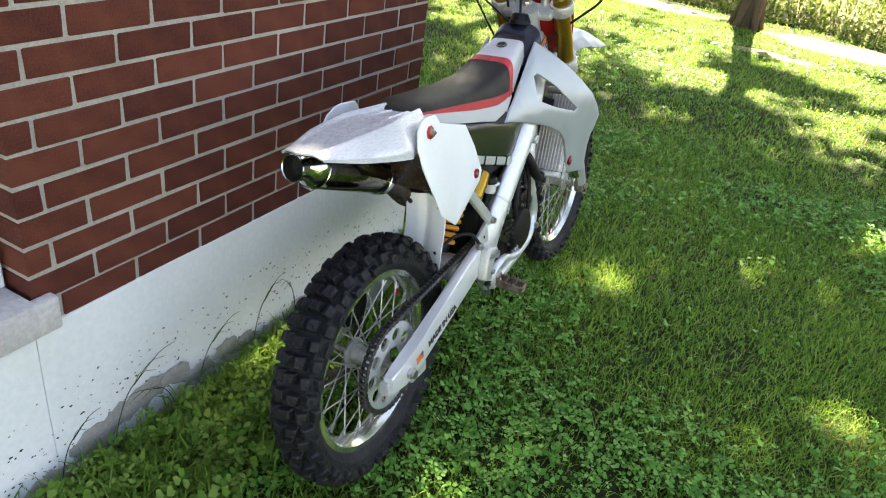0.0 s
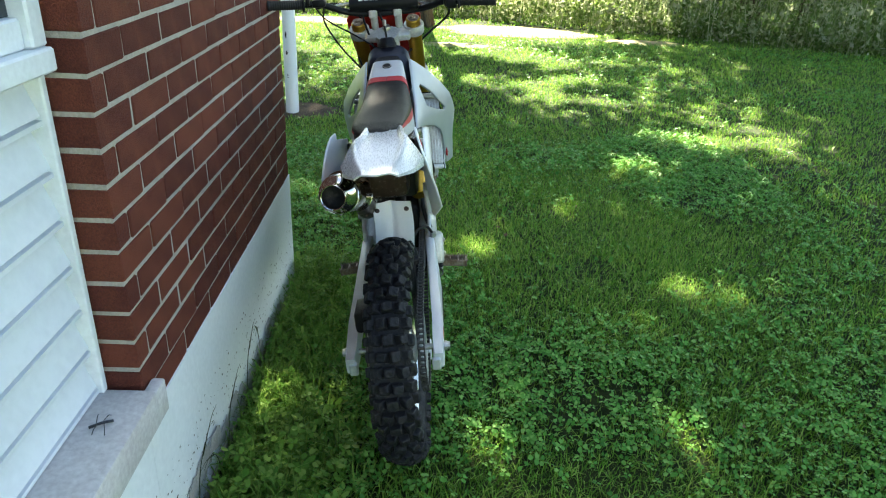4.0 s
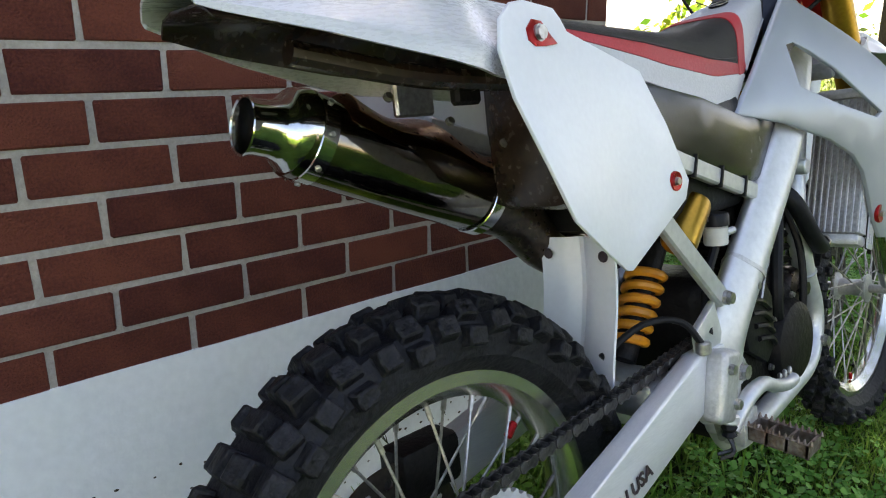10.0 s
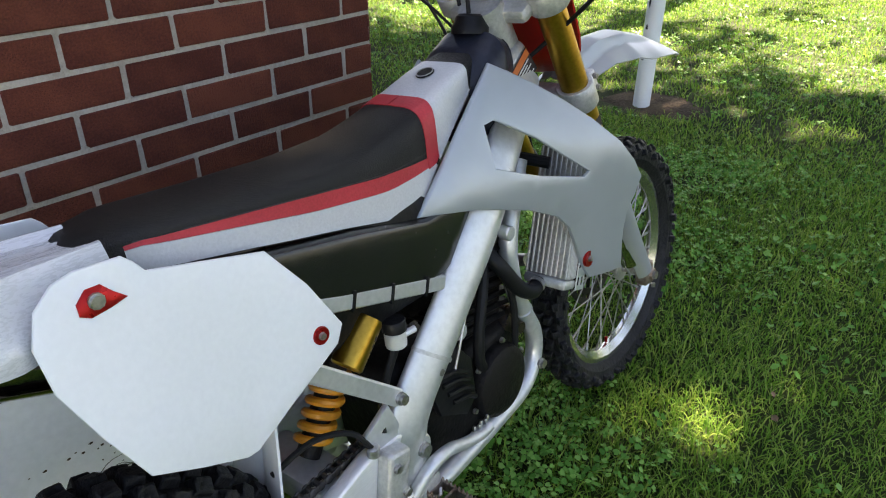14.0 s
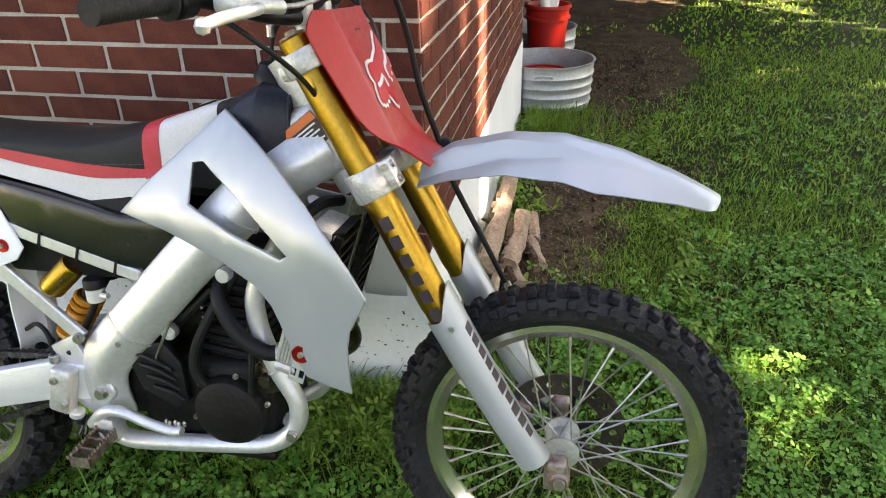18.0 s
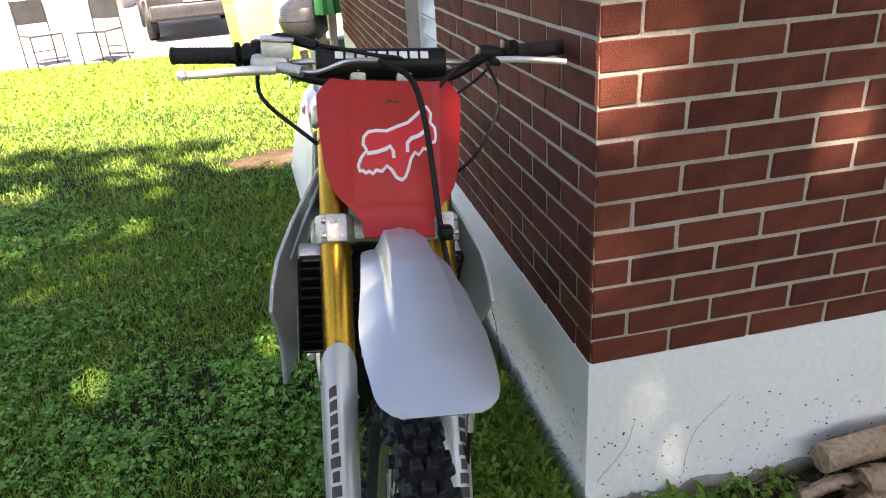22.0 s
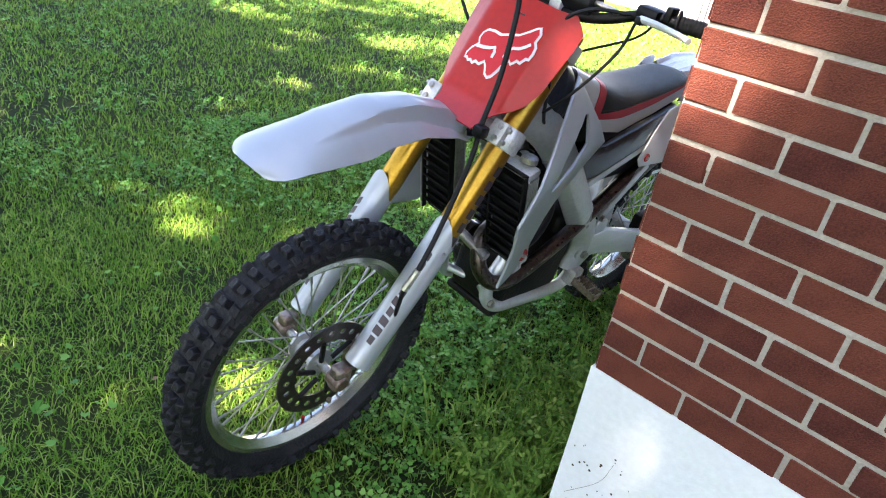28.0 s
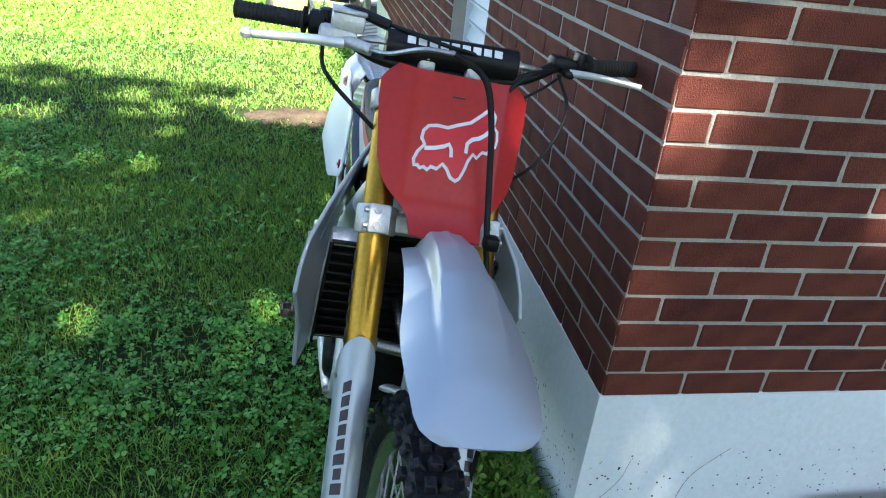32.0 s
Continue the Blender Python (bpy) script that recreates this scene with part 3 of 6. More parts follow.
log("slender forked stick by the wall", (-.55, .10, -.03), (-.75, .12, -.01), .020, 5)
log("pale broken branch on the soil", (-1.0, .22, -.035), (-1.20, .20, .0), .025, 6)

# ---- the dirt bike: x to its right, y ahead, z up, standing on z = 0 ----
bike = thing("dirt_bike", "silver and white dirt bike with red plate and gold fork", "motorcycle",
             Matrix.Translation((.552, 0, -.045)) @ Matrix.Rotation(-radians(7), 4, "Y"))
FRONT_AXLE, REAR_AXLE = Vector((-.006, .376, .340)), Vector((.012, -1.077, .322))


def knob_mesh(h, l, w):
    """A tapered rubber block standing on the carcass: x radial, y along, z across."""
    bm, vs = bmesh.new(), []
    radial, along, across, c = Vector((1, 0, 0)), Vector((0, 1, 0)), Vector((0, 0, 1)), Vector()
    for k, (s, up) in enumerate(((1.0, -.004), (.82, h))):
        for a, b in ((-1, -1), (1, -1), (1, 1), (-1, 1)):
            vs.append(bm.verts.new(c + radial * up + along * (a * l / 2 * s) + across * (b * w / 2 * s)))
    for q in ((4, 5, 6, 7), (0, 1, 5, 4), (1, 2, 6, 5), (2, 3, 7, 6), (3, 0, 4, 7)):
        bm.faces.new([vs[i] for i in q])
    bevel(bm, .0022)
    return mesh_of("knob", bm, RUBBER, 40)


def tyre(centre, r, half, rim_r, pitches, rows, blocks):
    """Carcass of revolution with knobs: rows gives for even and odd pitches the angles over the crown."""
    depth = r - rim_r
    bm = lathe([(rim_r, -half * .55), (rim_r + depth * .25, -half * .92), (rim_r + depth * .55, -half), (rim_r + depth * .8, -half * .78), (r - .018, -half * .42), (r - .015, 0),
                (r - .018, half * .42), (rim_r + depth * .8, half * .78), (rim_r + depth * .55, half), (rim_r + depth * .25, half * .92), (rim_r, half * .55)], 72, closed=True)
    carcass = part("tyre", place(bm, at_axle(*centre)), RUBBER, bike, "worn black knobbly tyre", 25)
    shapes = {}
    for i in range(pitches):
        a = math.tau * i / pitches
        for tilt, width in rows[i % len(rows)]:
            a1 = a + random.uniform(-.25, .25) / pitches
            ca, sa = math.cos(a1), math.sin(a1)
            out, along = Vector((ca, sa, 0)), Vector((-sa, ca, 0))
            t = radians(tilt)
            radial = (out * math.cos(t) + Vector((0, 0, 1)) * math.sin(t)).normalized()
            across = radial.cross(along)
            c = out * (r - .045 + .030 * math.cos(t)) + Vector((0, 0, math.sin(t) * (half * .9)))
            if width not in shapes:
                shapes[width] = knob_mesh(blocks[0], blocks[1], width)
            o = new("knob", shapes[width])
            o.parent = carcass
            m = Matrix((radial, along, across)).transposed().to_4x4()
            o.matrix_local = at_axle(*centre) @ Matrix.Translation(c) @ m @ Matrix.Rotation(random.uniform(-.16, .16), 4, "X") @ Matrix.Diagonal((random.uniform(.82, 1.08), random.uniform(.86, 1.10), random.uniform(.88, 1.06), 1))


def wheel(name, centre, r, half, rim_r, rim_half, pitches, rows, blocks, label, hub_r, hub_half):
    rim = part(name, lathe([(rim_r + .006, -rim_half), (rim_r + .006, -rim_half + .004), (rim_r - .006, -rim_half + .006), (rim_r - .012, -rim_half * .5), (rim_r - .022, -rim_half * .3), (rim_r - .024, 0),
                            (rim_r - .022, rim_half * .3), (rim_r - .012, rim_half * .5), (rim_r - .006, rim_half - .006), (rim_r + .006, rim_half - .004), (rim_r + .006, rim_half),
                            (rim_r - .012, rim_half + .001), (rim_r - .030, rim_half * .36), (rim_r - .032, 0), (rim_r - .030, -rim_half * .36), (rim_r - .012, -rim_half - .001)], 72, at_axle(*centre), closed=True), RIM, bike, label)
    tyre(centre, r, half, rim_r + .001, pitches, rows, blocks)
    hub = lathe([(0, -hub_half - .006), (hub_r * .7, -hub_half - .006), (hub_r, -hub_half - .003), (hub_r, -hub_half + .003), (hub_r * .62, -hub_half + .008), (hub_r * .55, 0), (hub_r * .62, hub_half - .008),
                 (hub_r, hub_half - .003), (hub_r, hub_half + .003), (hub_r * .7, hub_half + .006), (0, hub_half + .006)], 28, at_axle(*centre))
    part("hub", hub, CAST, rim)
    sp = bmesh.new()
    tube([(hub_r * .92, 0, 0), (rim_r - .040, 0, 0)], .0019, 6, 1, sp)
    tube([(rim_r - .048, 0, 0), (rim_r - .030, 0, 0)], .0034, 6, 1, sp)
    spoke = mesh_of("spoke", sp, STEEL)
    for i in range(36):
        side = 1 if i % 2 else -1
        a = math.tau * i / 36
        b = a + (.62 if (i // 2) % 2 else -.62)
        p0 = Vector((side * hub_half, hub_r * .92 * math.cos(b), hub_r * .92 * math.sin(b)))
        p1 = Vector((side * .004, (rim_r - .030) * math.cos(a), (rim_r - .030) * math.sin(a)))
        d = (p1 - p0)
        m = d.to_track_quat("X", "Z").to_matrix().to_4x4()
        k = d.length / (rim_r - .030 - hub_r * .92)
        o = new("spoke", spoke)
        o.parent = rim
        o.matrix_local = Matrix.Translation(Vector(centre) + p0) @ m @ Matrix.Diagonal((k, 1, 1, 1)) @ Matrix.Translation((-hub_r * .92, 0, 0))
    return rim


front = wheel("front_wheel", FRONT_AXLE, .349, .042, .274, .021, 56, (((-15, .022), (15, .022), (-58, .022), (58, .022)), ((0, .026), (-38, .023), (38, .023), (-78, .018), (78, .018))), (.017, .023), "silver front wheel with wire spokes", .036, .034)
rear = wheel("rear_wheel", REAR_AXLE, .325, .052, .239, .030, 48, (((-17, .031), (17, .031), (-60, .030), (60, .030)), ((0, .034), (-40, .030), (40, .030), (-80, .024), (80, .024))), (.020, .031), "silver rear wheel with wire spokes", .042, .042)
part("valve_cap", drum(.0055, .022, frame_to(REAR_AXLE + Vector((.008, .135, .140)), REAR_AXLE + Vector((.01, 0, 0))), 10), REDMETAL, rear, "red anodised valve cap")
part("valve_cap", drum(.0045, .018, frame_to(FRONT_AXLE + Vector((0, -.02, -.24)), FRONT_AXLE), 10), REDMETAL, front, "red anodised valve cap")


def disc(x, centre, r0, r1, holes, hole_r, material, parent, name, teeth=0, thick=.004):
    """A drilled disc: ring with a row of holes, carried by arms."""
    n = holes * 6
    outline = []
    for k in range(max(n, teeth * 4)):
        tot = max(n, teeth * 4)
        rr = r1 + (.004 if teeth and k % 4 in (0, 1) else 0)
        outline.append((rr * math.cos(math.tau * k / tot), rr * math.sin(math.tau * k / tot)))
    inner = [(r0 * math.cos(math.tau * k / 36), r0 * math.sin(math.tau * k / 36)) for k in range(36)]
    cuts = [inner]
    mid = (r0 + r1) / 2
    for k in range(holes):
        a = math.tau * k / holes
        cuts.append([(mid * math.cos(a) + hole_r * math.cos(math.tau * q / 10), mid * math.sin(a) + hole_r * math.sin(math.tau * q / 10)) for q in range(10)])
    bm = slab(outline, thick, lambda u, v, d: Vector(centre) + Vector((x - centre[0] + d, u, v)), 0, cuts)
    return part(name, bm, material, parent)


disc(-.062, FRONT_AXLE, .080, .126, 20, .0075, DISCM, front, "brake_disc")
for k in range(6):
    a = math.tau * k / 6
    part("carrier_arm", tube([FRONT_AXLE + Vector((-.056, .03 * math.cos(a), .03 * math.sin(a))), FRONT_AXLE + Vector((-.058, .085 * math.cos(a + .3), .085 * math.sin(a + .3)))], .006, 6, 1), ENGINE, front)
disc(.078, REAR_AXLE, .050, .116, 10, .018, ALU, rear, "sprocket", 50, .006)
disc(-.075, REAR_AXLE, .062, .108, 16, .007, DISCM, rear, "brake_disc")

# chain
def chain_path(s):
    ra, rb = .120, .034
    a, b = Vector((REAR_AXLE.y, REAR_AXLE.z)), Vector((-.585, .446))
    d = b - a
    L, th = d.length, math.atan2(d.y, d.x)
    be = math.acos((ra - rb) / L)
    arc_a, arc_b, run = ra * (math.tau - 2 * be), rb * 2 * be, math.sqrt(L * L - (ra - rb) ** 2)
    total = arc_a + arc_b + 2 * run
    s = s % total
    pa, pb = th + be, th - be
    pt = lambda c, r, q: c + Vector((r * math.cos(q), r * math.sin(q)))
    if s < run:
        return pt(a, ra, pa).lerp(pt(b, rb, pa), s / run), total
    s -= run
    if s < arc_b:
        return pt(b, rb, pa - s / rb), total
    s -= arc_b
    if s < run:
        return pt(b, rb, pb).lerp(pt(a, ra, pb), s / run), total
    s -= run
    return pt(a, ra, pb - s / ra), total


chain = part("chain", drum(.031, .006, at_axle(.078, -.585, .446), 14), CHAINM, bike, "black oily drive chain")
total = chain_path(0)[1]
links = int(total / .0159) // 2 * 2
lk = bmesh.new()
for x in (-.0100, .0075):
    for y in (-.004, .004):
        drum(.0078, .0025, at_axle(x, y * 2, 0), 8, .0005, lk)
    bx((x, -.008, -.0056), (x + .0025, .008, .0056), .0006, into=lk)
drum(.0052, .021, at_axle(-.0105, -.008, 0), 8, .0005, lk)
link_mesh = mesh_of("chain_link", lk, CHAINM)
for i in range(links):
    p, _ = chain_path(total * i / links)
    q, _ = chain_path(total * (i + 1) / links)
    d, c = q - p, (p + q) / 2
    o = new("chain_link", link_mesh)
    o.parent = chain
    o.matrix_local = Matrix.Translation((.081, c.x, c.y)) @ Matrix.Rotation(math.atan2(d.y, d.x), 4, "X") @ Matrix.Diagonal((1 if i % 2 else .8, 1, 1, 1))

# swingarm
def arm(side):
    def to(u, v, d):
        flare = .022 * max(0, min(1, (-.62 - u) / .2))
        return Vector((side * (.088 + flare + d), u, v))
    return slab([(-.53, .478), (-.66, .480), (-1.02, .385), (-1.10, .362), (-1.155, .348), (-1.155, .302), (-1.09, .290), (-1.0, .308), (-.66, .392), (-.53, .402)], .030, to, .005)


for side in (1, -1):
    sa = part("swingarm", arm(side), SKYLIT_ALU, bike, "brushed silver swingarm, sky glare put into its colour")
    if side == 1:
        ang = math.atan2(.052, .195)
        m = Matrix(((0, 0, 1, .1418), (math.cos(ang), -math.sin(ang), 0, -.982), (math.sin(ang), math.cos(ang), 0, .343), (0, 0, 0, 1)))
        lettering("lettering", "MADE IN USA", .0255, DECAL, sa, m, label="bold dark printed words", bold=.028)
        part("flag_decal", slab([(-1.040, .322), (-1.008, .330), (-1.012, .350), (-1.044, .342)], .0008, lambda u, v, d: Vector((.1402 + d, u, v)), 0), DECALO, sa, "small red and white flag decal")
        part("flag_corner", slab([(-1.022, .339), (-1.010, .342), (-1.012, .350), (-1.024, .347)], .0008, lambda u, v, d: Vector((.1406 + d, u, v)), 0), DECALB, sa, "blue corner of flag decal")
    part("chain_adjuster", bx((side * .118 - .012, -1.165, .298), (side * .118 + .012, -1.148, .335), .003), ALU, sa)
    part("axle_nut", bolt(.015, .018, at_axle(side * .140, REAR_AXLE.y, REAR_AXLE.z) @ Matrix.Scale(side, 4, (0, 0, 1))), STEEL, sa)
part("swingarm_bridge", bx((-.09, -.74, .40), (.09, -.66, .455), .012, 2), ALU, bike)
part("chain_guide", bx((.068, -.985, .205), (.094, -.905, .245), .006), ALU, bike, "silver chain guide under sprocket")
part("rear_axle", tube([(-.155, REAR_AXLE.y, REAR_AXLE.z), (.158, REAR_AXLE.y, REAR_AXLE.z)], .009, 12, 1), STEEL, bike)
part("rear_brake_caliper", bx((-.115, -1.06, .37), (-.06, -.96, .44), .012, 2), ENGINE, bike)

# frame
for side in (1, -1):
    s = bmesh.new()
    tube([(side * .035, -.07, .935), (side * .075, -.19, .86), (side * .098, -.30, .75), (side * .102, -.42, .625), (side * .102, -.535, .500), (side * .098, -.56, .43), (side * .092, -.555, .36)], (.043, .046), 28, 5, s, .58, 3.4)
    for y, z, r in ((-.487, .545, .022), (-.548, .425, .026)):
        drum(r, .030, at_axle(side * .105 - .010, y, z) if side > 0 else at_axle(side * .105 - .020, y, z), 20, .004, s)
    sp = part("frame_spar", s, ALU, bike, "thick welded aluminium frame spar")
    part("pivot_bolt", bolt(.014, .012, at_axle(side * .126, -.548, .425) @ Matrix.Scale(side, 4, (0, 0, 1))), STEEL, sp)
    part("engine_mount_bolt", bolt(.008, .008, at_axle(side * .125, -.487, .545) @ Matrix.Scale(side, 4, (0, 0, 1))), STEEL, sp)
    part("gusset", slab([(-.60, .545), (-.655, .515), (-.635, .40), (-.585, .36), (-.56, .44)], .012, lambda u, v, d: Vector((side * (.104 + d), u, v)), .003), ALU, sp, "cast silver bracket")
    for y, z, r in ((-.235, .815, .047), (-.475, .565, .048)):
        d = Vector((0, -.62, -.78)).normalized()
        c = Vector((side * (.086 if y > -.3 else .102), y, z))
        part("weld_bead", tube([c - d * .0035, c + d * .0035], r - .0012, 28, 1, None, .60, 3.4), CAST, sp)
    part("weld_boss", drum(.014, .022, at_axle(side * .10, -.255, .705) @ Matrix.Scale(side, 4, (0, 0, 1)), 16), ALU, sp)
    part("cradle_tube", tube([(side * .06, -.135, .80), (side * .080, -.205, .68), (side * .084, -.212, .60), (side * .085, -.182, .505), (side * .085, -.145, .43), (side * .087, -.152, .37), (side * .092, -.20, .328), (side * .097, -.29, .316), (side * .101, -.42, .305), (side * .100, -.53, .300), (side * .098, -.575, .345)], .019, 12, 5), ALU, bike, "bent aluminium cradle tube")
    part("weld_bead", lathe([(.0185, -.003), (.0212, -.001), (.0212, .001), (.0185, .003)], 20, frame_to(Vector((side * .0855, -.180, .50)), Vector((side * .085, -.155, .45))), closed=True), CAST, bike)
    part("cross_stub", tube([(side * .030, -.20, .352), (side * .087, -.158, .365)], .012, 12, 1), ALU, bike, "short cross tube welded to the cradle")
    part("cradle_bolt", bolt(.012, .012, at_axle(side * .104, -.152, .362) @ Matrix.Scale(side, 4, (0, 0, 1))), STEEL, bike)
    part("subframe_rail", bx((side * .103 - .008, -.97, -.013), (side * .103 + .008, -.45, .013), .003, m=Matrix.Translation((0, 0, .5515)) @ Matrix.Rotation(-radians(17), 4, "X")), ALU, bike, "flat aluminium subframe rail")
    part("subframe_strut", bx((-.007, 0, -.015), (.007, .235, .015), .003, m=Matrix.Translation((side * .114, -.75, .700)) @ Matrix.Rotation(-radians(42), 4, "X")), ALU, bike, "slanting aluminium subframe strut")
    part("strut_bolt", bolt(.011, .012, at_axle(side * .121, -.578, .546) @ Matrix.Scale(side, 4, (0, 0, 1))), STEEL, bike)
for y in (-.50, -.58, -.66):
    part("cable_tie", bx((.092, y - .002, -.016), (.114, y + .002, .016), 0, m=Matrix.Translation((0, 0, .5515)) @ Matrix.Rotation(-radians(17), 4, "X")), BLACKP, bike)
h = bmesh.new()
tube([(0, -.02, .86), (0, -.145, 1.085)], .042, 24, 1, h)
bx((-.055, -.055, -.075), (.055, .055, .065), .030, 4, Matrix.Translation((0, -.095, .945)) @ Matrix.Rotation(radians(29), 4, "X"), h)
part("head_tube", h, CAST, bike, "grey cast head tube")
lab = part("warning_label", slab([(-.035, 0), (.035, 0), (.035, .05), (-.035, .05)], .0012, lambda u, v, d: Vector((.0565 + d, -.0865 + u * .98 - v * .74, .932 + u * .77 + v * .88)), 0), DECAL, bike, "black and orange warning label with fine print")
part("label_heading", slab([(-.034, .036), (.034, .036), (.034, .049), (-.034, .049)], .0012, lambda u, v, d: Vector((.0572 + d, -.0865 + u * .98 - v * .74, .932 + u * .77 + v * .88)), 0), DECALO, lab, "orange heading band")
for k in range(5):
    part("print_line", slab([(-.030, .006 + k * .006), (.028 - .008 * (k % 2), .006 + k * .006), (.028 - .008 * (k % 2), .0085 + k * .006), (-.030, .0085 + k * .006)], .0008, lambda u, v, d: Vector((.0574 + d, -.0865 + u * .98 - v * .74, .932 + u * .77 + v * .88)), 0), DECALW, lab)

# engine
e = bmesh.new()
bx((-.10, -.50, .30), (.085, -.19, .50), .03, 3, into=e)
bx((-.085, -.56, .34), (.08, -.42, .56), .03, 3, into=e)
eng = part("engine", e, ENGINE, bike, "matt black engine with oily covers")
cyl = part("cylinder", bx((-.062, -.062, 0), (.062, .062, .20), .01, m=Matrix.Translation((0, -.285, .49)) @ Matrix.Rotation(-radians(8), 4, "X")), ENGINE, eng)
for k in range(7):
    part("cooling_fin", bx((-.075, -.075, .02 + k * .024), (.075, .075, .032 + k * .024), .006, m=Matrix.Translation((0, -.285, .49)) @ Matrix.Rotation(-radians(8), 4, "X")), ENGINE, eng)
part("clutch_cover", lathe([(0, .028), (.060, .026), (.072, .020), (.078, .008), (.078, -.02), (0, -.02)], 36, at_axle(.088, -.285, .395)), ENGINE, eng, "round black clutch cover")
for k in range(6):
    a = math.tau * k / 6 + .3
    part("cover_bolt", bolt(.006, .007, at_axle(.092, -.285 + .084 * math.cos(a), .395 + .084 * math.sin(a))), STEEL, eng)
part("water_pump", lathe([(0, .03), (.012, .03), (.014, .016), (.036, .012), (.040, 0), (.040, -.02), (0, -.02)], 24, at_axle(.070, -.205, .475)), DARKSTEEL, eng, "dull dark water pump cover")
rc = slab([(-.50, .52), (-.41, .545), (-.375, .50), (-.37, .415), (-.40, .39), (-.47, .43)], .018, lambda u, v, d: Vector((.088 + d, u, v)), .005)
rib = part("sprocket_cover", rc, BLACKP, eng, "ribbed black sprocket cover")
for k in range(4):
    part("cover_rib", tube([(.108, -.475 + k * .012, .515 - k * .024), (.110, -.435 + k * .012, .507 - k * .024), (.108, -.395 + k * .006, .485 - k * .022)], .005, 6, 3), BLACKP, rib)
part("kick_shaft", drum(.016, .02, at_axle(.085, -.395, .565), 16), CAST, eng)
part("engine_hose", tube([(.07, -.22, .42), (.095, -.33, .45), (.10, -.345, .52), (.085, -.30, .62), (.06, -.25, .70)], .011, 10, 5), HOSE, eng)
part("breather_hose", tube([(.06, -.40, .56), (.085, -.36, .60), (.08, -.30, .66)], .008, 8, 5), HOSE, eng)
part("cable", tube([(.108, -.43, .50), (.105, -.38, .60), (.09, -.33, .68), (.07, -.28, .76)], .003, 6, 4), STEEL, eng)
part("oil_line", tube([(.085, -.25, .34), (.10, -.235, .44), (.095, -.225, .55), (.07, -.235, .64)], .007, 8, 5), HOSE, eng)
part("throttle_body", bx((-.045, -.46, .60), (.045, -.36, .70), .015, 2), ENGINE, eng)
part("cylinder_head_cover", bx((-.07, -.35, .655), (.07, -.19, .73), .02, 2), ENGINE, eng)
part("skid_plate", bx((-.09, -.50, .275), (.09, -.20, .300), .01, 2), ENGINE, eng)

# exhaust
ex = bmesh.new()
tube([(-.03, -.20, .60), (-.045, -.10, .56), (-.085, -.085, .48), (-.115, -.17, .44), (-.115, -.40, .52), (-.10, -.62, .62), (-.095, -.78, .695), (-.088, -.87, .735)], .021, 14, 5, ex)
part("exhaust_pipe", ex, DARKSTEEL, bike, "heat-stained steel exhaust pipe")
M0, M1 = Vector((-.090, -1.132, .838)), Vector((-.088, -.845, .727))
MF = frame_to(M1, M0)
ML = (M0 - M1).length
muf = part("muffler", lathe([(0, -.004), (.030, -.004), (.044, .006), (.050, .016), (.050, ML), (.048, ML + .004), (.036, ML + .010), (0, ML + .012)], 40, MF), MUFFLERM, bike, "polished steel muffler, brown reflections put into its colour")
for z in (.020, ML - .016):
    part("muffler_band", lathe([(.0505, z - .010), (.0520, z - .009), (.0520, z + .009), (.0505, z + .010)], 40, MF, closed=True), CHROME, muf)
for k in range(8):
    a = math.tau * k / 8
    part("rivet", drum(.0035, .003, MF @ Matrix.Translation((.0518 * math.cos(a), .0518 * math.sin(a), ML - .016)) @ Vector((math.cos(a), math.sin(a), 0)).to_track_quat("Z", "Y").to_matrix().to_4x4(), 8, .0008), STEEL, muf)
tip = frame_to(M0 + (M0 - M1).normalized() * .006, M0 + (M0 - M1).normalized() * .006 + Vector((-.004, -.06, .012)))
part("exhaust_tip", lathe([(.050, -.016), (.0495, -.004), (.0475, .004), (.042, .011), (.036, .016), (.0320, .022), (.0305, .028), (.0305, .044), (.0318, .050), (.0325, .053), (.0315, .0545), (.0295, .053), (.0285, .046), (.0275, .02), (.027, -.01)], 36, tip), CHROME, muf, "chrome flared exhaust tip")
part("muffler_core", lathe([(.029, .02), (.018, .015), (0, .012)], 24, tip), ENGINE, muf, "sooty inside of tip")
part("muffler_bracket", bx((-.055, -1.02, .845), (-.045, -.96, .91), .003), STEEL, muf)
part("heat_shield", sheet(lambda u, v: Vector((-.086 + (.057 + .008 * math.sin(7 * u)) * math.cos(radians(38 + 90 * v)), -1.075 + .235 * u + .03 * v * (1 - v), .818 - .385 * .235 * u + (.060 + .010 * math.sin(3 + 9 * u)) * math.sin(radians(38 + 90 * v)) + .010 * max(0, u - .7))), 14, 14, .0012), COPPER, muf, "bent copper-coloured heat shield")
part("mid_pipe", tube([(-.088, -.862, .733), (-.082, -.80, .700), (-.078, -.74, .640), (-.085, -.66, .600)], (.046, .028), 18, 5), DARKSTEEL, muf, "heat-stained cone ahead of the muffler")
for k in range(3):
    part("shield_bolt", bolt(.006, .006, Matrix.Translation((-.030 + .006 * k, -1.045 + .085 * k, .866 - .032 * k)) @ Matrix.Rotation(radians(60), 4, "Y")), STEEL, muf)

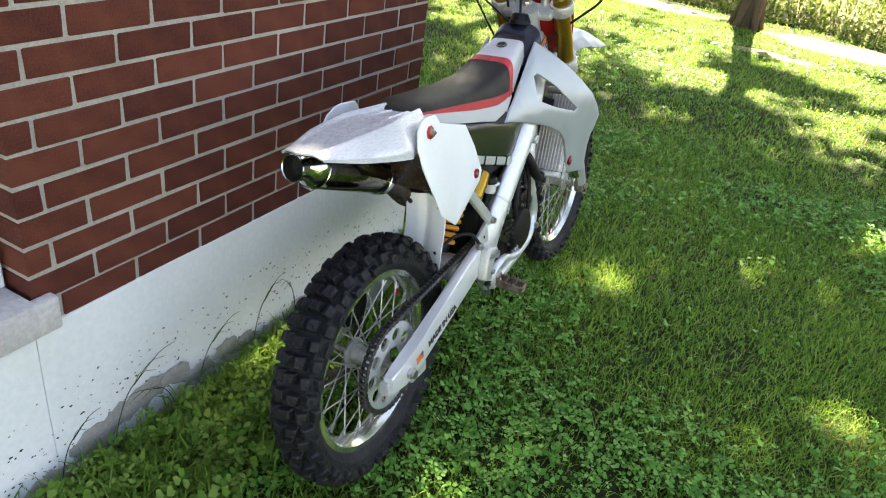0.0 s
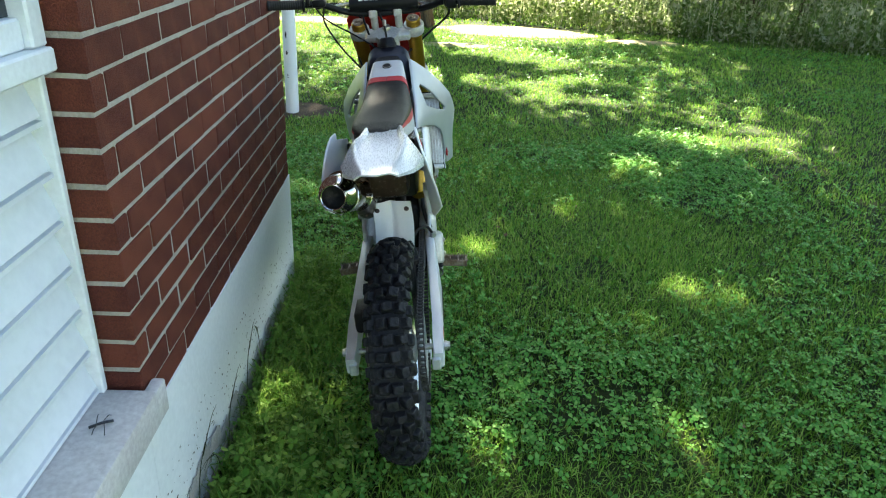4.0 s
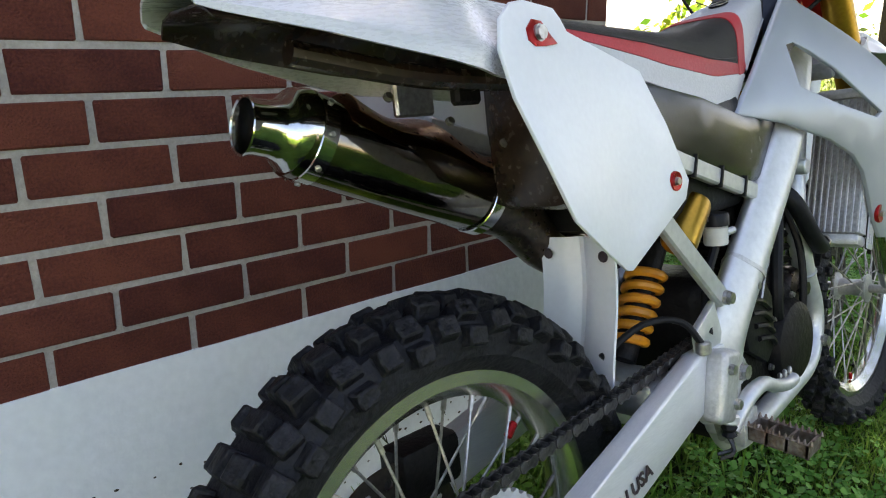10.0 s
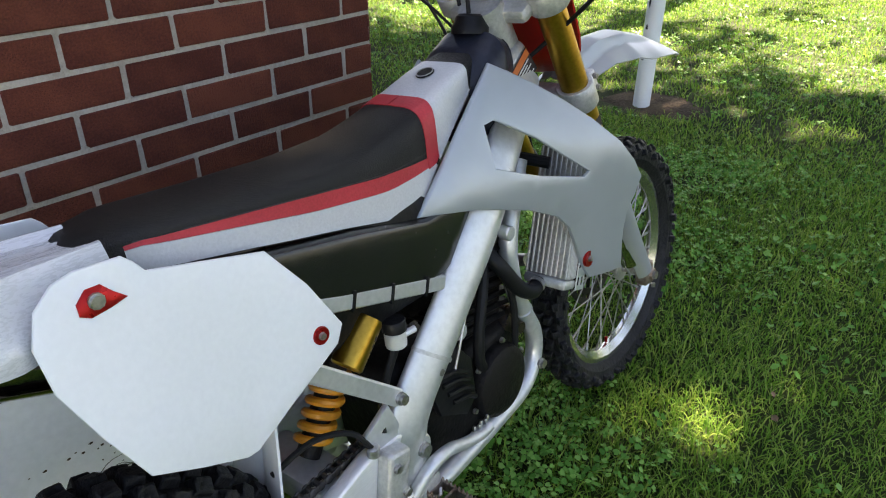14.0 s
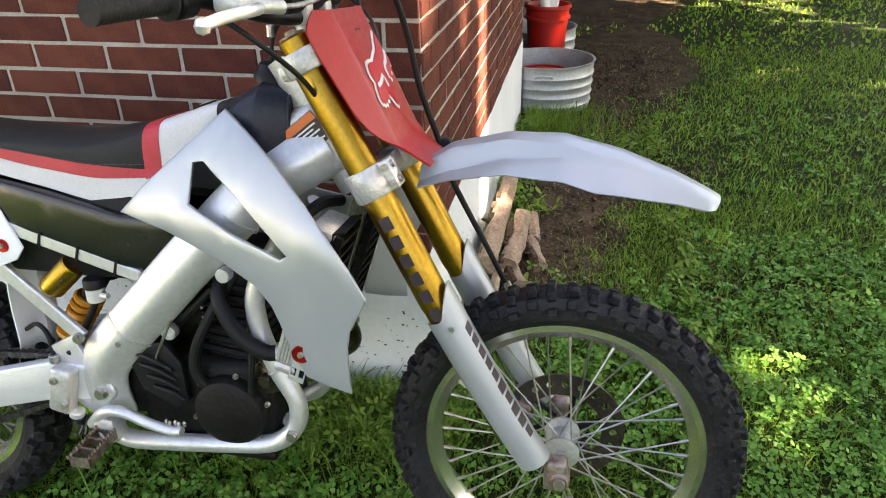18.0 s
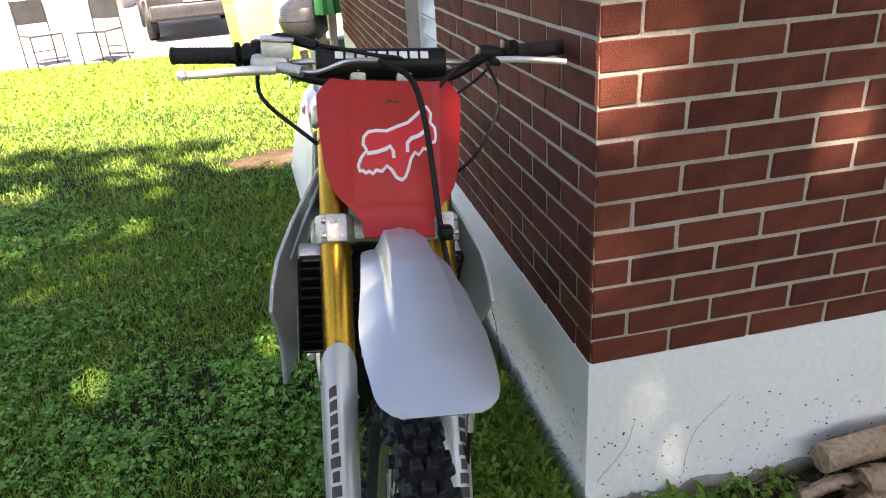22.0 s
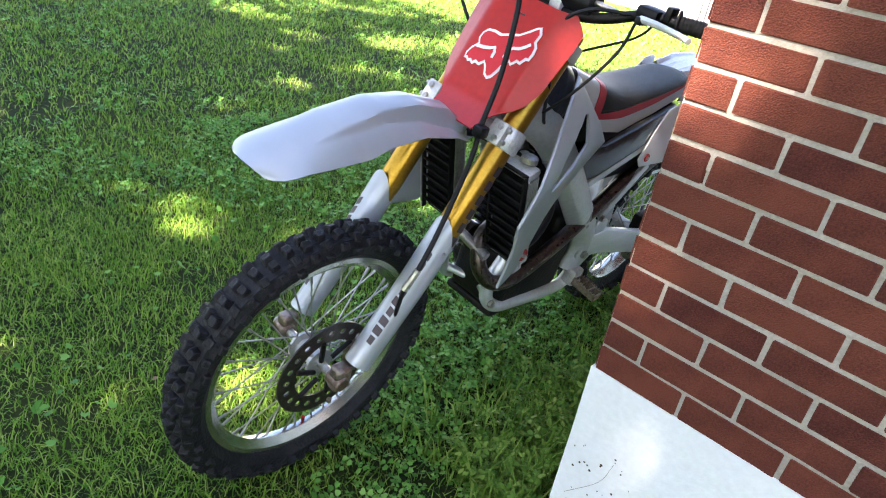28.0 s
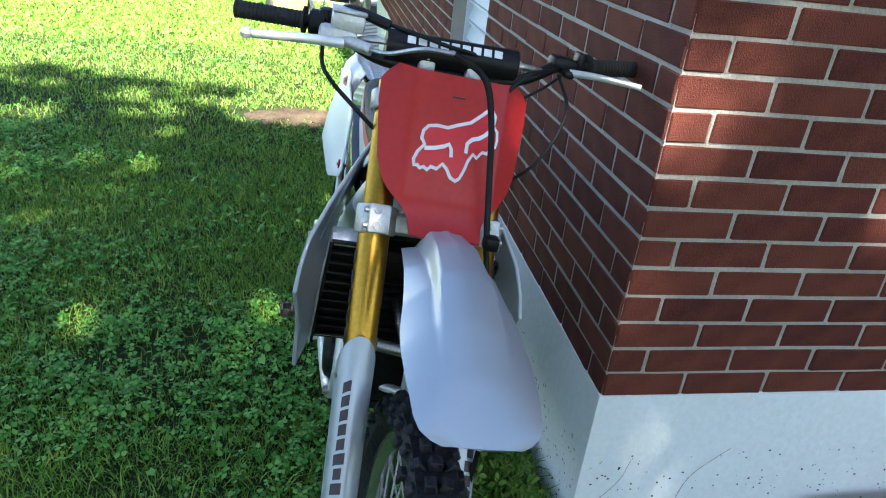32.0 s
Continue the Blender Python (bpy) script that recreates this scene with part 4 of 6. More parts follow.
# shock, brake cylinder
SB, ST = Vector((.02, -.70, .47)), Vector((.02, -.50, .76))
sh = part("shock_absorber", tube([SB, ST], .020, 14, 1), ENGINE, bike, "rear shock absorber with orange spring")
coil = []
for k in range(6 * 14):
    f = k / (6 * 14)
    q = frame_to(SB, ST)
    a = math.tau * 6 * f
    coil.append(q @ Vector((.025 * math.cos(a), .025 * math.sin(a), .022 + .125 * f)))
part("shock_body", tube([SB + (ST - SB) * .62, ST], .032, 16, 1), ENGINE, sh)
part("coil_spring", tube(coil, .0075, 8, 1), ORANGE, sh, "orange coil spring")
part("reservoir", lathe([(0, 0), (.020, 0), (.023, .004), (.023, .085), (.021, .092), (0, .092)], 24, frame_to((.088, -.648, .632), (.084, -.575, .700)) @ Matrix.Diagonal((1.12, 1.12, .9, 1))), GOLD, sh, "gold shock reservoir with dark lettering bars")
for k in range(4):
    part("lettering_bar", bx((.0, 0, 0), (.001, .006, .012), 0, m=Matrix.Translation((.1095, -.628 + k * .008, .640 + k * .007))), DECAL, sh)
bc = part("brake_reservoir", lathe([(0, 0), (.017, 0), (.018, .004), (.018, .026), (.016, .028), (0, .028)], 20, Matrix.Translation((.094, -.545, .618))), MILKY, bike, "milky brake fluid reservoir with black cap")
part("cap", lathe([(0, 0), (.020, 0), (.020, .016), (.018, .019), (0, .019)], 20, Matrix.Translation((.094, -.545, .647))), BLACKP, bc, "black screw cap")
part("reservoir_bracket", tube([(.094, -.545, .63), (.105, -.51, .635)], .006, 8, 1), ALU, bc)
part("brake_hose", tube([(.094, -.548, .615), (.092, -.575, .57), (.10, -.60, .53), (.113, -.618, .50)], .007, 8, 4), HOSE, bc)
mc = part("master_cylinder", bx((-.017, -.024, -.055), (.017, .024, .050), .009, 3, Matrix.Translation((.134, -.628, .432)) @ Matrix.Rotation(radians(-14), 4, "X")), CAST, bike, "rear brake master cylinder")
for z in (-.030, .026):
    part("mount_bolt", bolt(.0085, .007, Matrix.Translation((.151, -.626 - .24 * z, .432 + z)) @ Matrix.Rotation(math.pi / 2, 4, "Y")), STEEL, mc)
part("cylinder_collar", drum(.015, .014, Matrix.Translation((.134, -.612, .366)) @ Matrix.Rotation(radians(-14), 4, "X"), 16, .002), ALU, mc)
part("rubber_boot", lathe([(.006, -.022), (.011, -.018), (.008, -.012), (.012, -.006), (.009, 0), (.0, .0)], 14, Matrix.Translation((.134, -.610, .366))), HOSE, mc)
part("push_rod", tube([(.12, -.622, .38), (.118, -.60, .335)], .006, 8, 1), STEEL, mc)
part("hose_fitting", drum(.011, .018, Matrix.Translation((.12, -.648, .480)), 12), STEEL, mc)
part("banjo_hose", tube([(.12, -.648, .492), (.10, -.67, .53), (.07, -.72, .535), (.04, -.78, .50)], .005, 8, 4), HOSE, mc)
part("brake_pedal", tube([(.125, -.585, .345), (.135, -.545, .385), (.138, -.50, .392), (.136, -.45, .372), (.136, -.40, .360), (.136, -.375, .362)], (.013, .010), 12, 5), ALU, bike, "curved silver brake pedal")
pt = bmesh.new()
for k in range(5):
    lathe([(.003, 0), (.0045, .008), (.0025, .012), (0, .012)], 6, Matrix.Translation((.128 + .004 * (k % 2), -.412 + k * .010, .368)), pt)
part("pedal_teeth", pt, STEEL, bike)
for side in (1, -1):
    y, z = -.545, .352
    p = bmesh.new()
    bx((side * .185 - .045, -.022, -.012), (side * .185 + .045, -.018, .012), .002, into=p)
    bx((side * .185 - .045, .018, -.012), (side * .185 + .045, .022, .012), .002, into=p)
    for k in range(4):
        x = side * (.142 + k * .028)
        bx((x - .002, -.022, -.012), (x + .002, .022, .010), 0, into=p)
    for k in range(11):
        for w in (-.020, .020):
            lathe([(.0035, 0), (.001, .007), (0, .007)], 5, Matrix.Translation((side * (.142 + .0088 * k), w, .011)), p)
    p.transform(Matrix.Translation((0, y, z)) @ Matrix.Rotation(side * radians(6), 4, "Y"))
    peg = part("foot_peg", p, RUSTY, bike, "worn brown toothed foot peg")
    part("peg_mount", bx((side * .12 - .022, y - .03, z - .04), (side * .12 + .022, y + .02, z + .018), .008, 2), CAST, peg)
    part("peg_spring", tube([(side * .142, y + .012, z - .016), (side * .15, y, z - .022), (side * .142, y - .016, z - .016)], .004, 6, 3), STEEL, peg)
for k in range(2):
    part("hanging_cable", tube([(.118, -.60 - .004 * k, .36), (.135 + .006 * k, -.60 - .01 * k, .325), (.12 + .01 * k, -.62 - .012 * k, .318)], .003, 6, 3), CHAINM, bike)

# seat
def seat_point(y, s):
    """s runs from the lower edge (0) over the stripe (.42 to .54) to the crest (1)."""
    low = curve_at(((-.955, .918), (-.93, .905), (-.75, .872), (-.60, .842), (-.455, .808), (-.40, .855), (-.33, .912), (-.262, .965)), y)
    stripe = curve_at(((-.955, .925), (-.88, .930), (-.70, .912), (-.52, .891), (-.385, .884), (-.34, .928), (-.262, .975)), y)
    top = curve_at(((-.955, .935), (-.935, .945), (-.88, .951), (-.75, .942), (-.62, .938), (-.52, .943), (-.44, .956), (-.36, .977), (-.30, .998), (-.262, 1.008), (-.225, 1.018)), y)
    half = curve_at(((-.955, .03), (-.93, .055), (-.86, .074), (-.70, .084), (-.55, .086), (-.45, .083), (-.36, .070), (-.262, .056), (-.225, .046)), y)
    thick = curve_at(((-.955, .002), (-.88, .006), (-.65, .022), (-.50, .024), (-.385, .013), (-.262, .008)), y)
    if s <= .42:
        f = s / .42
        return half * (1.04 - .04 * f), low + (stripe - thick - low) * f
    if s <= .54:
        f = (s - .42) / .12
        return half * (1.0 - .02 * f), stripe - thick + thick * f
    a = radians(90 * (s - .54) / .46)
    flat = max(0, min(1, (y + .50) / .12))
    return half * .98 * math.cos(a) ** (.75 - .42 * flat), stripe + (top - stripe) * math.sin(a) ** (.8 - .35 * flat)


def seat_patch(y0, y1, s0, s1, side, out=0.0):
    return sheet(lambda u, v: Vector((lambda q: (side * (q[0] + out), y0 + (y1 - y0) * u, q[1] + out))(seat_point(y0 + (y1 - y0) * u, s0 + (s1 - s0) * v))), max(4, int((y1 - y0) / .018)), max(2, int((s1 - s0) * 20)), .004)


core = sheet(lambda u, v: Vector((lambda q: ((q[0] - .002) * (1 if v >= .5 else -1), -.954 + .727 * u, q[1] - .002))(seat_point(-.954 + .727 * u, 1 - abs(2 * v - 1)))), 30, 24, 0)
seat = part("seat", core, VINYL, bike, "black seat with grey sides and red stripe")
for side in (1, -1):
    part("seat_top", seat_patch(-.955, -.405, .54, 1, side), VINYL, seat)
    part("seat_stripe", seat_patch(-.90, -.385, .42, .54, side, .0006), REDFAB, seat, "red vinyl stripe")
    part("seat_side", seat_patch(-.90, -.385, 0, .42, side), GREYFAB, seat, "grey vinyl side panel")
    part("seat_rear_corner", seat_patch(-.955, -.90, 0, .54, side), VINYL, seat)
    part("seat_band", seat_patch(-.407, -.375, .36, 1, side, .0012), REDFAB, seat, "red vinyl band")
    part("seat_nose", seat_patch(-.375, -.264, .0, 1, side), GREYFAB, seat, "grey vinyl seat nose")
    part("seat_tip", seat_patch(-.264, -.226, .0, 1, side), VINYL, seat)
    part("seam", tube([Vector((side * (seat_point(y, .545)[0] + .0012), y, seat_point(y, .545)[1] + .001)) for y in (-.89, -.80, -.70, -.60, -.50, -.41)], .0007, 5, 4), DECAL, seat)
part("seat_badge", drum(.0165, .003, Matrix.Translation((0, -.308, .9955)) @ Matrix.Rotation(radians(18), 4, "X"), 24), BLACKP, seat, "small round dark badge")
part("badge_ring", lathe([(.0135, 0), (.0155, 0), (.0155, .001), (.0135, .001)], 24, Matrix.Translation((0, -.309, .9987)) @ Matrix.Rotation(radians(18), 4, "X"), closed=True), STEEL, seat)

# airbox, tank
for side in (1, -1):
    part("airbox_cover", slab([(-.82, .878), (-.60, .838), (-.455, .803), (-.35, .800), (-.318, .785), (-.405, .700), (-.46, .695), (-.70, .755), (-.82, .80)], .05, lambda u, v, d: Vector((side * (.050 + d + .012 * math.sin(math.pi * (u + .82) / .5)), u, v)), .008), AIRBOX, bike, "scuffed black plastic airbox cover")
part("inner_fender", bx((-.052, -.875, .715), (.072, -.72, .900), .02, 2), UNDERSIDE, bike, "brown-black inner fender")
part("inner_fender_rail", tube([(.030, -1.20, .905), (.040, -1.05, .880), (.050, -.90, .872)], .012, 10, 4), UNDERSIDE, bike)
part("airbox", bx((-.09, -.74, .66), (.09, -.42, .84), .02, 2), BLACKP, bike)
def tank_point(u, v):
    y = -.262 + .127 * u
    half = curve_at(((-.262, .056), (-.225, .080), (-.18, .080), (-.135, .058)), y)
    mid = curve_at(((-.262, .925), (-.225, .942), (-.18, .955), (-.135, .955)), y)
    hz = curve_at(((-.262, .060), (-.225, .080), (-.18, .092), (-.135, .075)), y)
    a = math.tau * v
    c, q = math.cos(a), math.sin(a)
    return Vector((half * math.copysign(abs(q) ** .6, q), y, mid - hz * math.copysign(abs(c) ** .6, c)))


tank = part("fuel_tank", sheet(tank_point, 14, 32, 0), NAVY, bike, "navy black plastic fuel tank")
part("tank_end", slab([(tank_point(1, k / 24).x, tank_point(1, k / 24).z) for k in range(24)], .006, lambda u, v, d: Vector((u, -.1352 + d, v)), .002), NAVY, tank)
cap = part("fuel_cap", lathe([(.0, .034), (.020, .034), (.026, .030), (.030, .018), (.034, .012), (.034, .0), (0, 0)], 16, Matrix.Translation((.0, -.178, 1.040)) @ Matrix.Rotation(-radians(10), 4, "X")), BLACKP, tank, "black fuel cap")
part("vent_hose", tube([(0, -.178, 1.075), (-.005, -.172, 1.12), (-.02, -.15, 1.16)], .004, 8, 4), HOSE, cap)
part("vent_valve", drum(.007, .022, Matrix.Translation((-.002, -.176, 1.115)), 10), STEEL, cap)

# shrouds and radiators
def shroud(side):
    def to(u, v, d):
        x = .178 + .27 * (u + .097) + .06 * (v - .7) - .085 * (max(0, v - .80) / .2) ** 1.3
        return Vector((side * (x + d), u, v))
    outline = [(-.235, 1.003), (-.205, .985), (-.165, .958), (-.115, .92), (-.065, .876), (-.010, .820), (.026, .775), (.051, .734), (.034, .700), (.017, .668), (.010, .630), (.010, .585), (.012, .542), (-.035, .545),
               (-.078, .552), (-.102, .592), (-.120, .640), (-.138, .682), (-.168, .714), (-.235, .748), (-.35, .785), (-.462, .806), (-.40, .865)]
    hole = [(-.292, .912), (-.270, .916), (-.245, .900), (-.198, .868), (-.095, .784), (-.108, .776), (-.215, .808), (-.298, .842)]
    return slab(outline, .009, to, .0035, [hole])


for side in (1, -1):
    s = part("radiator_shroud", shroud(side), SILVER, bike, "silver grey plastic radiator shroud with triangular opening")
    part("shroud_bushing", lathe([(.005, .0), (.005, .002), (.0165, .003), (.0175, .0), (.0165, -.004), (.005, -.004)], 20, at_axle(side * .1835, -.085, .598) @ Matrix.Scale(side, 4, (0, 0, 1)), closed=True), REDMETAL, s, "red anodised washer")
    part("shroud_bolt", bolt(.006, .008, at_axle(side * .183, -.085, .598) @ Matrix.Scale(side, 4, (0, 0, 1))), STEEL, s)
    TILT = Matrix.Translation((side * .118, -.085, .685)) @ Matrix.Rotation(-radians(18), 4, "X")
    r = part("radiator", bx((-.048, -.018, -.13), (.048, .018, .13), .004, m=TILT), STEEL, bike, "aluminium radiator with fine fins")
    for k in range(6):
        for w in (.046 if side > 0 else -.050,):
            part("rib", bx((w, -.0165 + k * .0058, -.126), (w + .004, -.0135 + k * .0058, .126), .0006, m=TILT), CAST, r)
    for k in range(9):
        part("rib", bx((-.046 + k * .0112, -.0215, -.126), (-.0425 + k * .0112, -.017, .126), .0006, m=TILT), CAST, r)
    part("radiator_tank", bx((-.050, -.022, .128), (.050, .022, .150), .008, 2, TILT), CAST, r)
    part("radiator_tank", bx((-.050, -.022, -.150), (.050, .022, -.128), .008, 2, TILT), CAST, r)
    gr = part("radiator_grille", bx((-.052, .026, -.15), (-.046, .040, .15), .002, m=TILT), GUARD, r, "black louvred radiator guard")
    part("guard_back", bx((-.047, .0185, -.148), (.047, .0215, .148), 0, m=TILT), GUARD, gr)
    part("guard_edge", bx((.046, .026, -.15), (.052, .040, .15), .002, m=TILT), GUARD, gr)
    for k in range(11):
        part("louvre", bx((-.048, .022, -.002), (.048, .042, .002), 0, m=TILT @ Matrix.Translation((0, .002, -.138 + k * .0275)) @ Matrix.Rotation(radians(30), 4, "X")), GUARD, gr)
    bracket = slab([(-.012, -.15), (.018, -.15), (.018, .0), (-.012, .0)], .003, lambda u, v, d: TILT @ Vector((side * (.0525 + d), u + .024, v)), .001, [[(x0, z0), (x0 + .009, z0), (x0 + .009, z0 + .017), (x0, z0 + .017)] for x0 in (-.009, .006) for z0 in (-.14, -.105, -.07, -.035)])
    part("side_bracket", bracket, ALU, r, "perforated silver bracket")
    part("radiator_hose", tube([(side * .105, -.150, .555), (side * .115, -.185, .552), (side * .118, -.235, .585), (side * .105, -.275, .645), (side * .07, -.285, .68)], .0155, 12, 5), HOSE, r, "black rubber radiator hose")
    part("hose_clamp", lathe([(.016, -.006), (.0175, -.006), (.0175, .006), (.016, .006)], 16, frame_to((side * .108, -.160, .553), (side * .115, -.190, .553)), closed=True), STEEL, r)
part("radiator_cap", lathe([(0, .016), (.012, .016), (.020, .012), (.021, 0), (0, 0)], 16, Matrix.Translation((-.135, -.048, .838))), STEEL, bike, "silver radiator cap")
part("crossover_hose", tube([(-.11, -.10, .79), (-.05, -.12, .80), (.05, -.12, .80), (.11, -.10, .79)], .012, 10, 4), HOSE, bike)
part("front_pipe", tube([(.03, -.075, .555), (-.09, -.08, .53)], .014, 12, 1), STEEL, bike)

# side number plates
def plate_x(u, v):
    """How far the plate stands out; its lower rear corner bows outwards."""
    return .104 - .10 * (v - .87) - .05 * (u + .75) + .035 * min(1.2, max(0, (-.83 - u) / .16)) * min(1, max(0, 1 - (v - .72) / .25))


def side_plate(side):
    def to(u, v, d):
        return Vector((side * (plate_x(u, v) + d), u, v))
    low = [(-.843, .641), (-.862, .645), (-.922, .681), (-.983, .721), (-1.012, .786)] if side > 0 else [(-.832, .700), (-.860, .702), (-.985, .752)]
    return slab([(-1.036, .893), (-1.022, .924), (-.998, .941), (-.975, .945), (-.925, .940), (-.915, .930), (-.906, .916), (-.755, .874), (-.705, .806), (-.664, .728), (-.680, .704)] + low + [(-1.034, .846)], .006, to, .0025)


for side in (1, -1):
    sp = part("side_plate", side_plate(side), WHITE, bike, "blank white side number plate")
    part("plate_bushing", lathe([(.004, .002), (.0125, .003), (.0135, 0), (.0125, -.004), (.004, -.004)], 18, at_axle(side * (plate_x(-.706, .731) + .0065), -.706, .731) @ Matrix.Scale(side, 4, (0, 0, 1)), closed=True), REDMETAL, sp, "red anodised washer")
    part("plate_bolt", bolt(.006, .007, at_axle(side * (plate_x(-.706, .731) + .006), -.706, .731) @ Matrix.Scale(side, 4, (0, 0, 1))), STEEL, sp)
    part("plate_slot", slab([(-.986, .903), (-.985, .915), (-.972, .925), (-.956, .924), (-.946, .912), (-.934, .901), (-.955, .898), (-.976, .897)], .0024, lambda u, v, d: Vector((side * (plate_x(u, v) + .0055 + d), u, v)), .0008), REDMETAL, sp, "red cut-out with bolt")
    part("slot_bolt", bolt(.009, .007, at_axle(side * (plate_x(-.966, .911) + .007), -.966, .911) @ Matrix.Scale(side, 4, (0, 0, 1))), STEEL, sp)

# rear fender and flap
def rear_fender(u, v):
    y = -.925 - .397 * u
    w = curve_at(((-1.322, .050), (-1.30, .054), (-1.218, .085), (-1.10, .106), (-1.055, .106), (-1.02, .090), (-.925, .076)), y)
    top = curve_at(((-1.322, .946), (-1.20, .952), (-1.05, .950), (-.925, .941)), y)
    edge = curve_at(((-1.322, .936), (-1.20, .916), (-1.05, .893), (-.925, .886)), y)
    q = 2 * v - 1
    f = abs(q)
    ear = .010 * (1 - u) ** 1.2
    if f < .40:
        z = top - .004 * (1 - u)
    elif f < .52:
        z = top - .004 * (1 - u) + (ear + .004 * (1 - u)) * (f - .40) / .12
    elif f < .85:
        z = top + ear - (top + ear - edge) * ((f - .52) / .33) ** 1.3
    else:
        z = edge - .026 * (f - .85) / .15 * (1 - u * .8)
    z += .0025 * math.exp(-((f - .2) / .03) ** 2) * (1 - u)
    x = q / .85 * w if f < .85 else math.copysign(w, q)
    return Vector((x + .024 + .008 * u, y + .018 * f * u ** 6, z))


rf = part("rear_fender", sheet(rear_fender, 26, 40, .004), PEARL, bike, "scuffed pearl white rear fender")
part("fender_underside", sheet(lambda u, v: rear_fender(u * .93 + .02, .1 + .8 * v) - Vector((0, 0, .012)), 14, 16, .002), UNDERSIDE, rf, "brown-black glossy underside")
for x, y in ((.055, -1.02), (-.02, -1.13), (.055, -.93)):
    part("fender_bolt", bolt(.010, .012, Matrix.Translation((x, y, .915)) @ Matrix.Rotation(math.pi, 4, "X")), STEEL, rf)
part("fender_bracket", bx((.02, -1.0, .85), (.035, -.96, .93), .004), ENGINE, rf)
part("wiring_loom", tube([(.05, -1.1, .90), (.02, -1.05, .885), (.05, -.98, .89), (.04, -.9, .86)], .006, 8, 4), HOSE, rf)
flap = part("mud_flap", sheet(lambda u, v: Vector((-.058 + .122 * v + .004 * math.sin(6 * u), -.758 - .020 * u - .05 * max(0, u - .75) + .010 * math.exp(-((v - .45) / .10) ** 2) - .012 * abs(2 * v - 1), .662 - .255 * u)), 16, 16, .004), WHITE, bike, "dirty white plastic mud flap")
for x in (-.042, .050):
    part("flap_bolt", drum(.008, .004, Matrix.Translation((x, -.772, .640)) @ Matrix.Rotation(radians(90), 4, "X"), 12), DECAL, flap)

# fork
def fork_y(z):
    return -.076 + (1.09 - z) * .525


FK = Vector((0, .525, -1)).normalized()
for side in (1, -1):
    x = side * .102 - .004
    top = Vector((x, fork_y(1.125), 1.125))
    leg = part("fork_tube", lathe([(0, 0), (.022, 0), (.0265, .004), (.0265, .055), (.0275, .06), (.0275, .255), (.0295, .27), (.0295, .50), (.0275, .515), (.0275, .56), (.026, .565), (0, .565)], 32, frame_to(top, top + FK)), GOLD, bike, "gold anodised fork tube")
    part("fork_cap", lathe([(0, .010), (.009, .010), (.010, .004), (.022, .003), (.022, -.002), (0, -.002)], 20, frame_to(top, top - FK)), RUSTY, leg)
    part("slider", tube([top + FK * .56, top + FK * .80], .0235, 20, 1), CHROME, leg)
    g0 = Vector((x, fork_y(.66), .66))
    a1 = Vector((x, FRONT_AXLE.y, FRONT_AXLE.z))
    def guard(u, v, g0=g0, side=side):
        f = u
        r = .035 - .004 * f
        a = radians(-160 + 320 * v)
        c = g0 + FK * (.335 * f) + Vector((side * .004, .006 + .016 * f * f, .010 * f))
        fwd = Vector((0, FK.z * -1, FK.y)).normalized()
        top_cut = FK * (-.055 * max(0, math.cos(a)) * (1 - f))
        return c + fwd * (r * math.cos(a)) + Vector((r * math.sin(a) * (1.0 if side > 0 else 1.0), 0, 0)) + top_cut
    gd = part("fork_guard", sheet(guard, 14, 26, .003), SILVER, leg, "silver plastic fork guard with dark vertical lettering bar")
    for k in range(10):
        f0, mid, tall = .20 + k * .066, (.575 if side > 0 else .425), .11 if k in (5, 7, 8) else .078
        part("lettering_bar", sheet(lambda u, v: guard(f0 + .050 * u, mid + tall * (v - .5)) + (guard(f0 + .050 * u, mid + tall * (v - .5)) - (g0 + FK * (.335 * f0))).normalized() * .0006, 2, 4, .0006), DECAL, gd)
    part("guard_bolt", bolt(.006, .006, frame_to(g0 + Vector((side * .034, .022, -.012)), g0 + Vector((side * .08, .05, -.012)))), STEEL, gd)
    lug = bmesh.new()
    bx((x - .018, -.024, -.026), (x + .018, .020, .040), .010, 3, Matrix.Translation((0, FRONT_AXLE.y - .006, FRONT_AXLE.z)), lug)
    drum(.019, .046, at_axle(x - .023, FRONT_AXLE.y, FRONT_AXLE.z), 20, .004, lug)
    part("axle_clamp", lug, RUSTY, leg, "bronze-toned axle clamp")
    part("pinch_bolt", bolt(.006, .010, Matrix.Translation((x + side * .012, FRONT_AXLE.y + .022, FRONT_AXLE.z - .038)) @ Matrix.Rotation(math.pi, 4, "X")), STEEL, leg)
    for k in range(6):
        z0 = .83 - k * .032
        part("lettering_bar", bx((.0293, -.010, -.012), (.0302, .010, .012), 0, m=Matrix.Translation((x - (0 if side > 0 else .0595), fork_y(z0), z0)) @ Matrix.Rotation(radians(27.7), 4, "X")), DECAL, leg)
    part("oval_ring", lathe([(.0298, .0), (.0303, .0), (.0303, .003), (.0298, .003)], 28, frame_to(top + FK * .285, top + FK), closed=True), DECAL, leg)
part("front_axle", tube([(-.125, FRONT_AXLE.y, FRONT_AXLE.z), (.128, FRONT_AXLE.y, FRONT_AXLE.z)], .011, 14, 1), STEEL, bike)


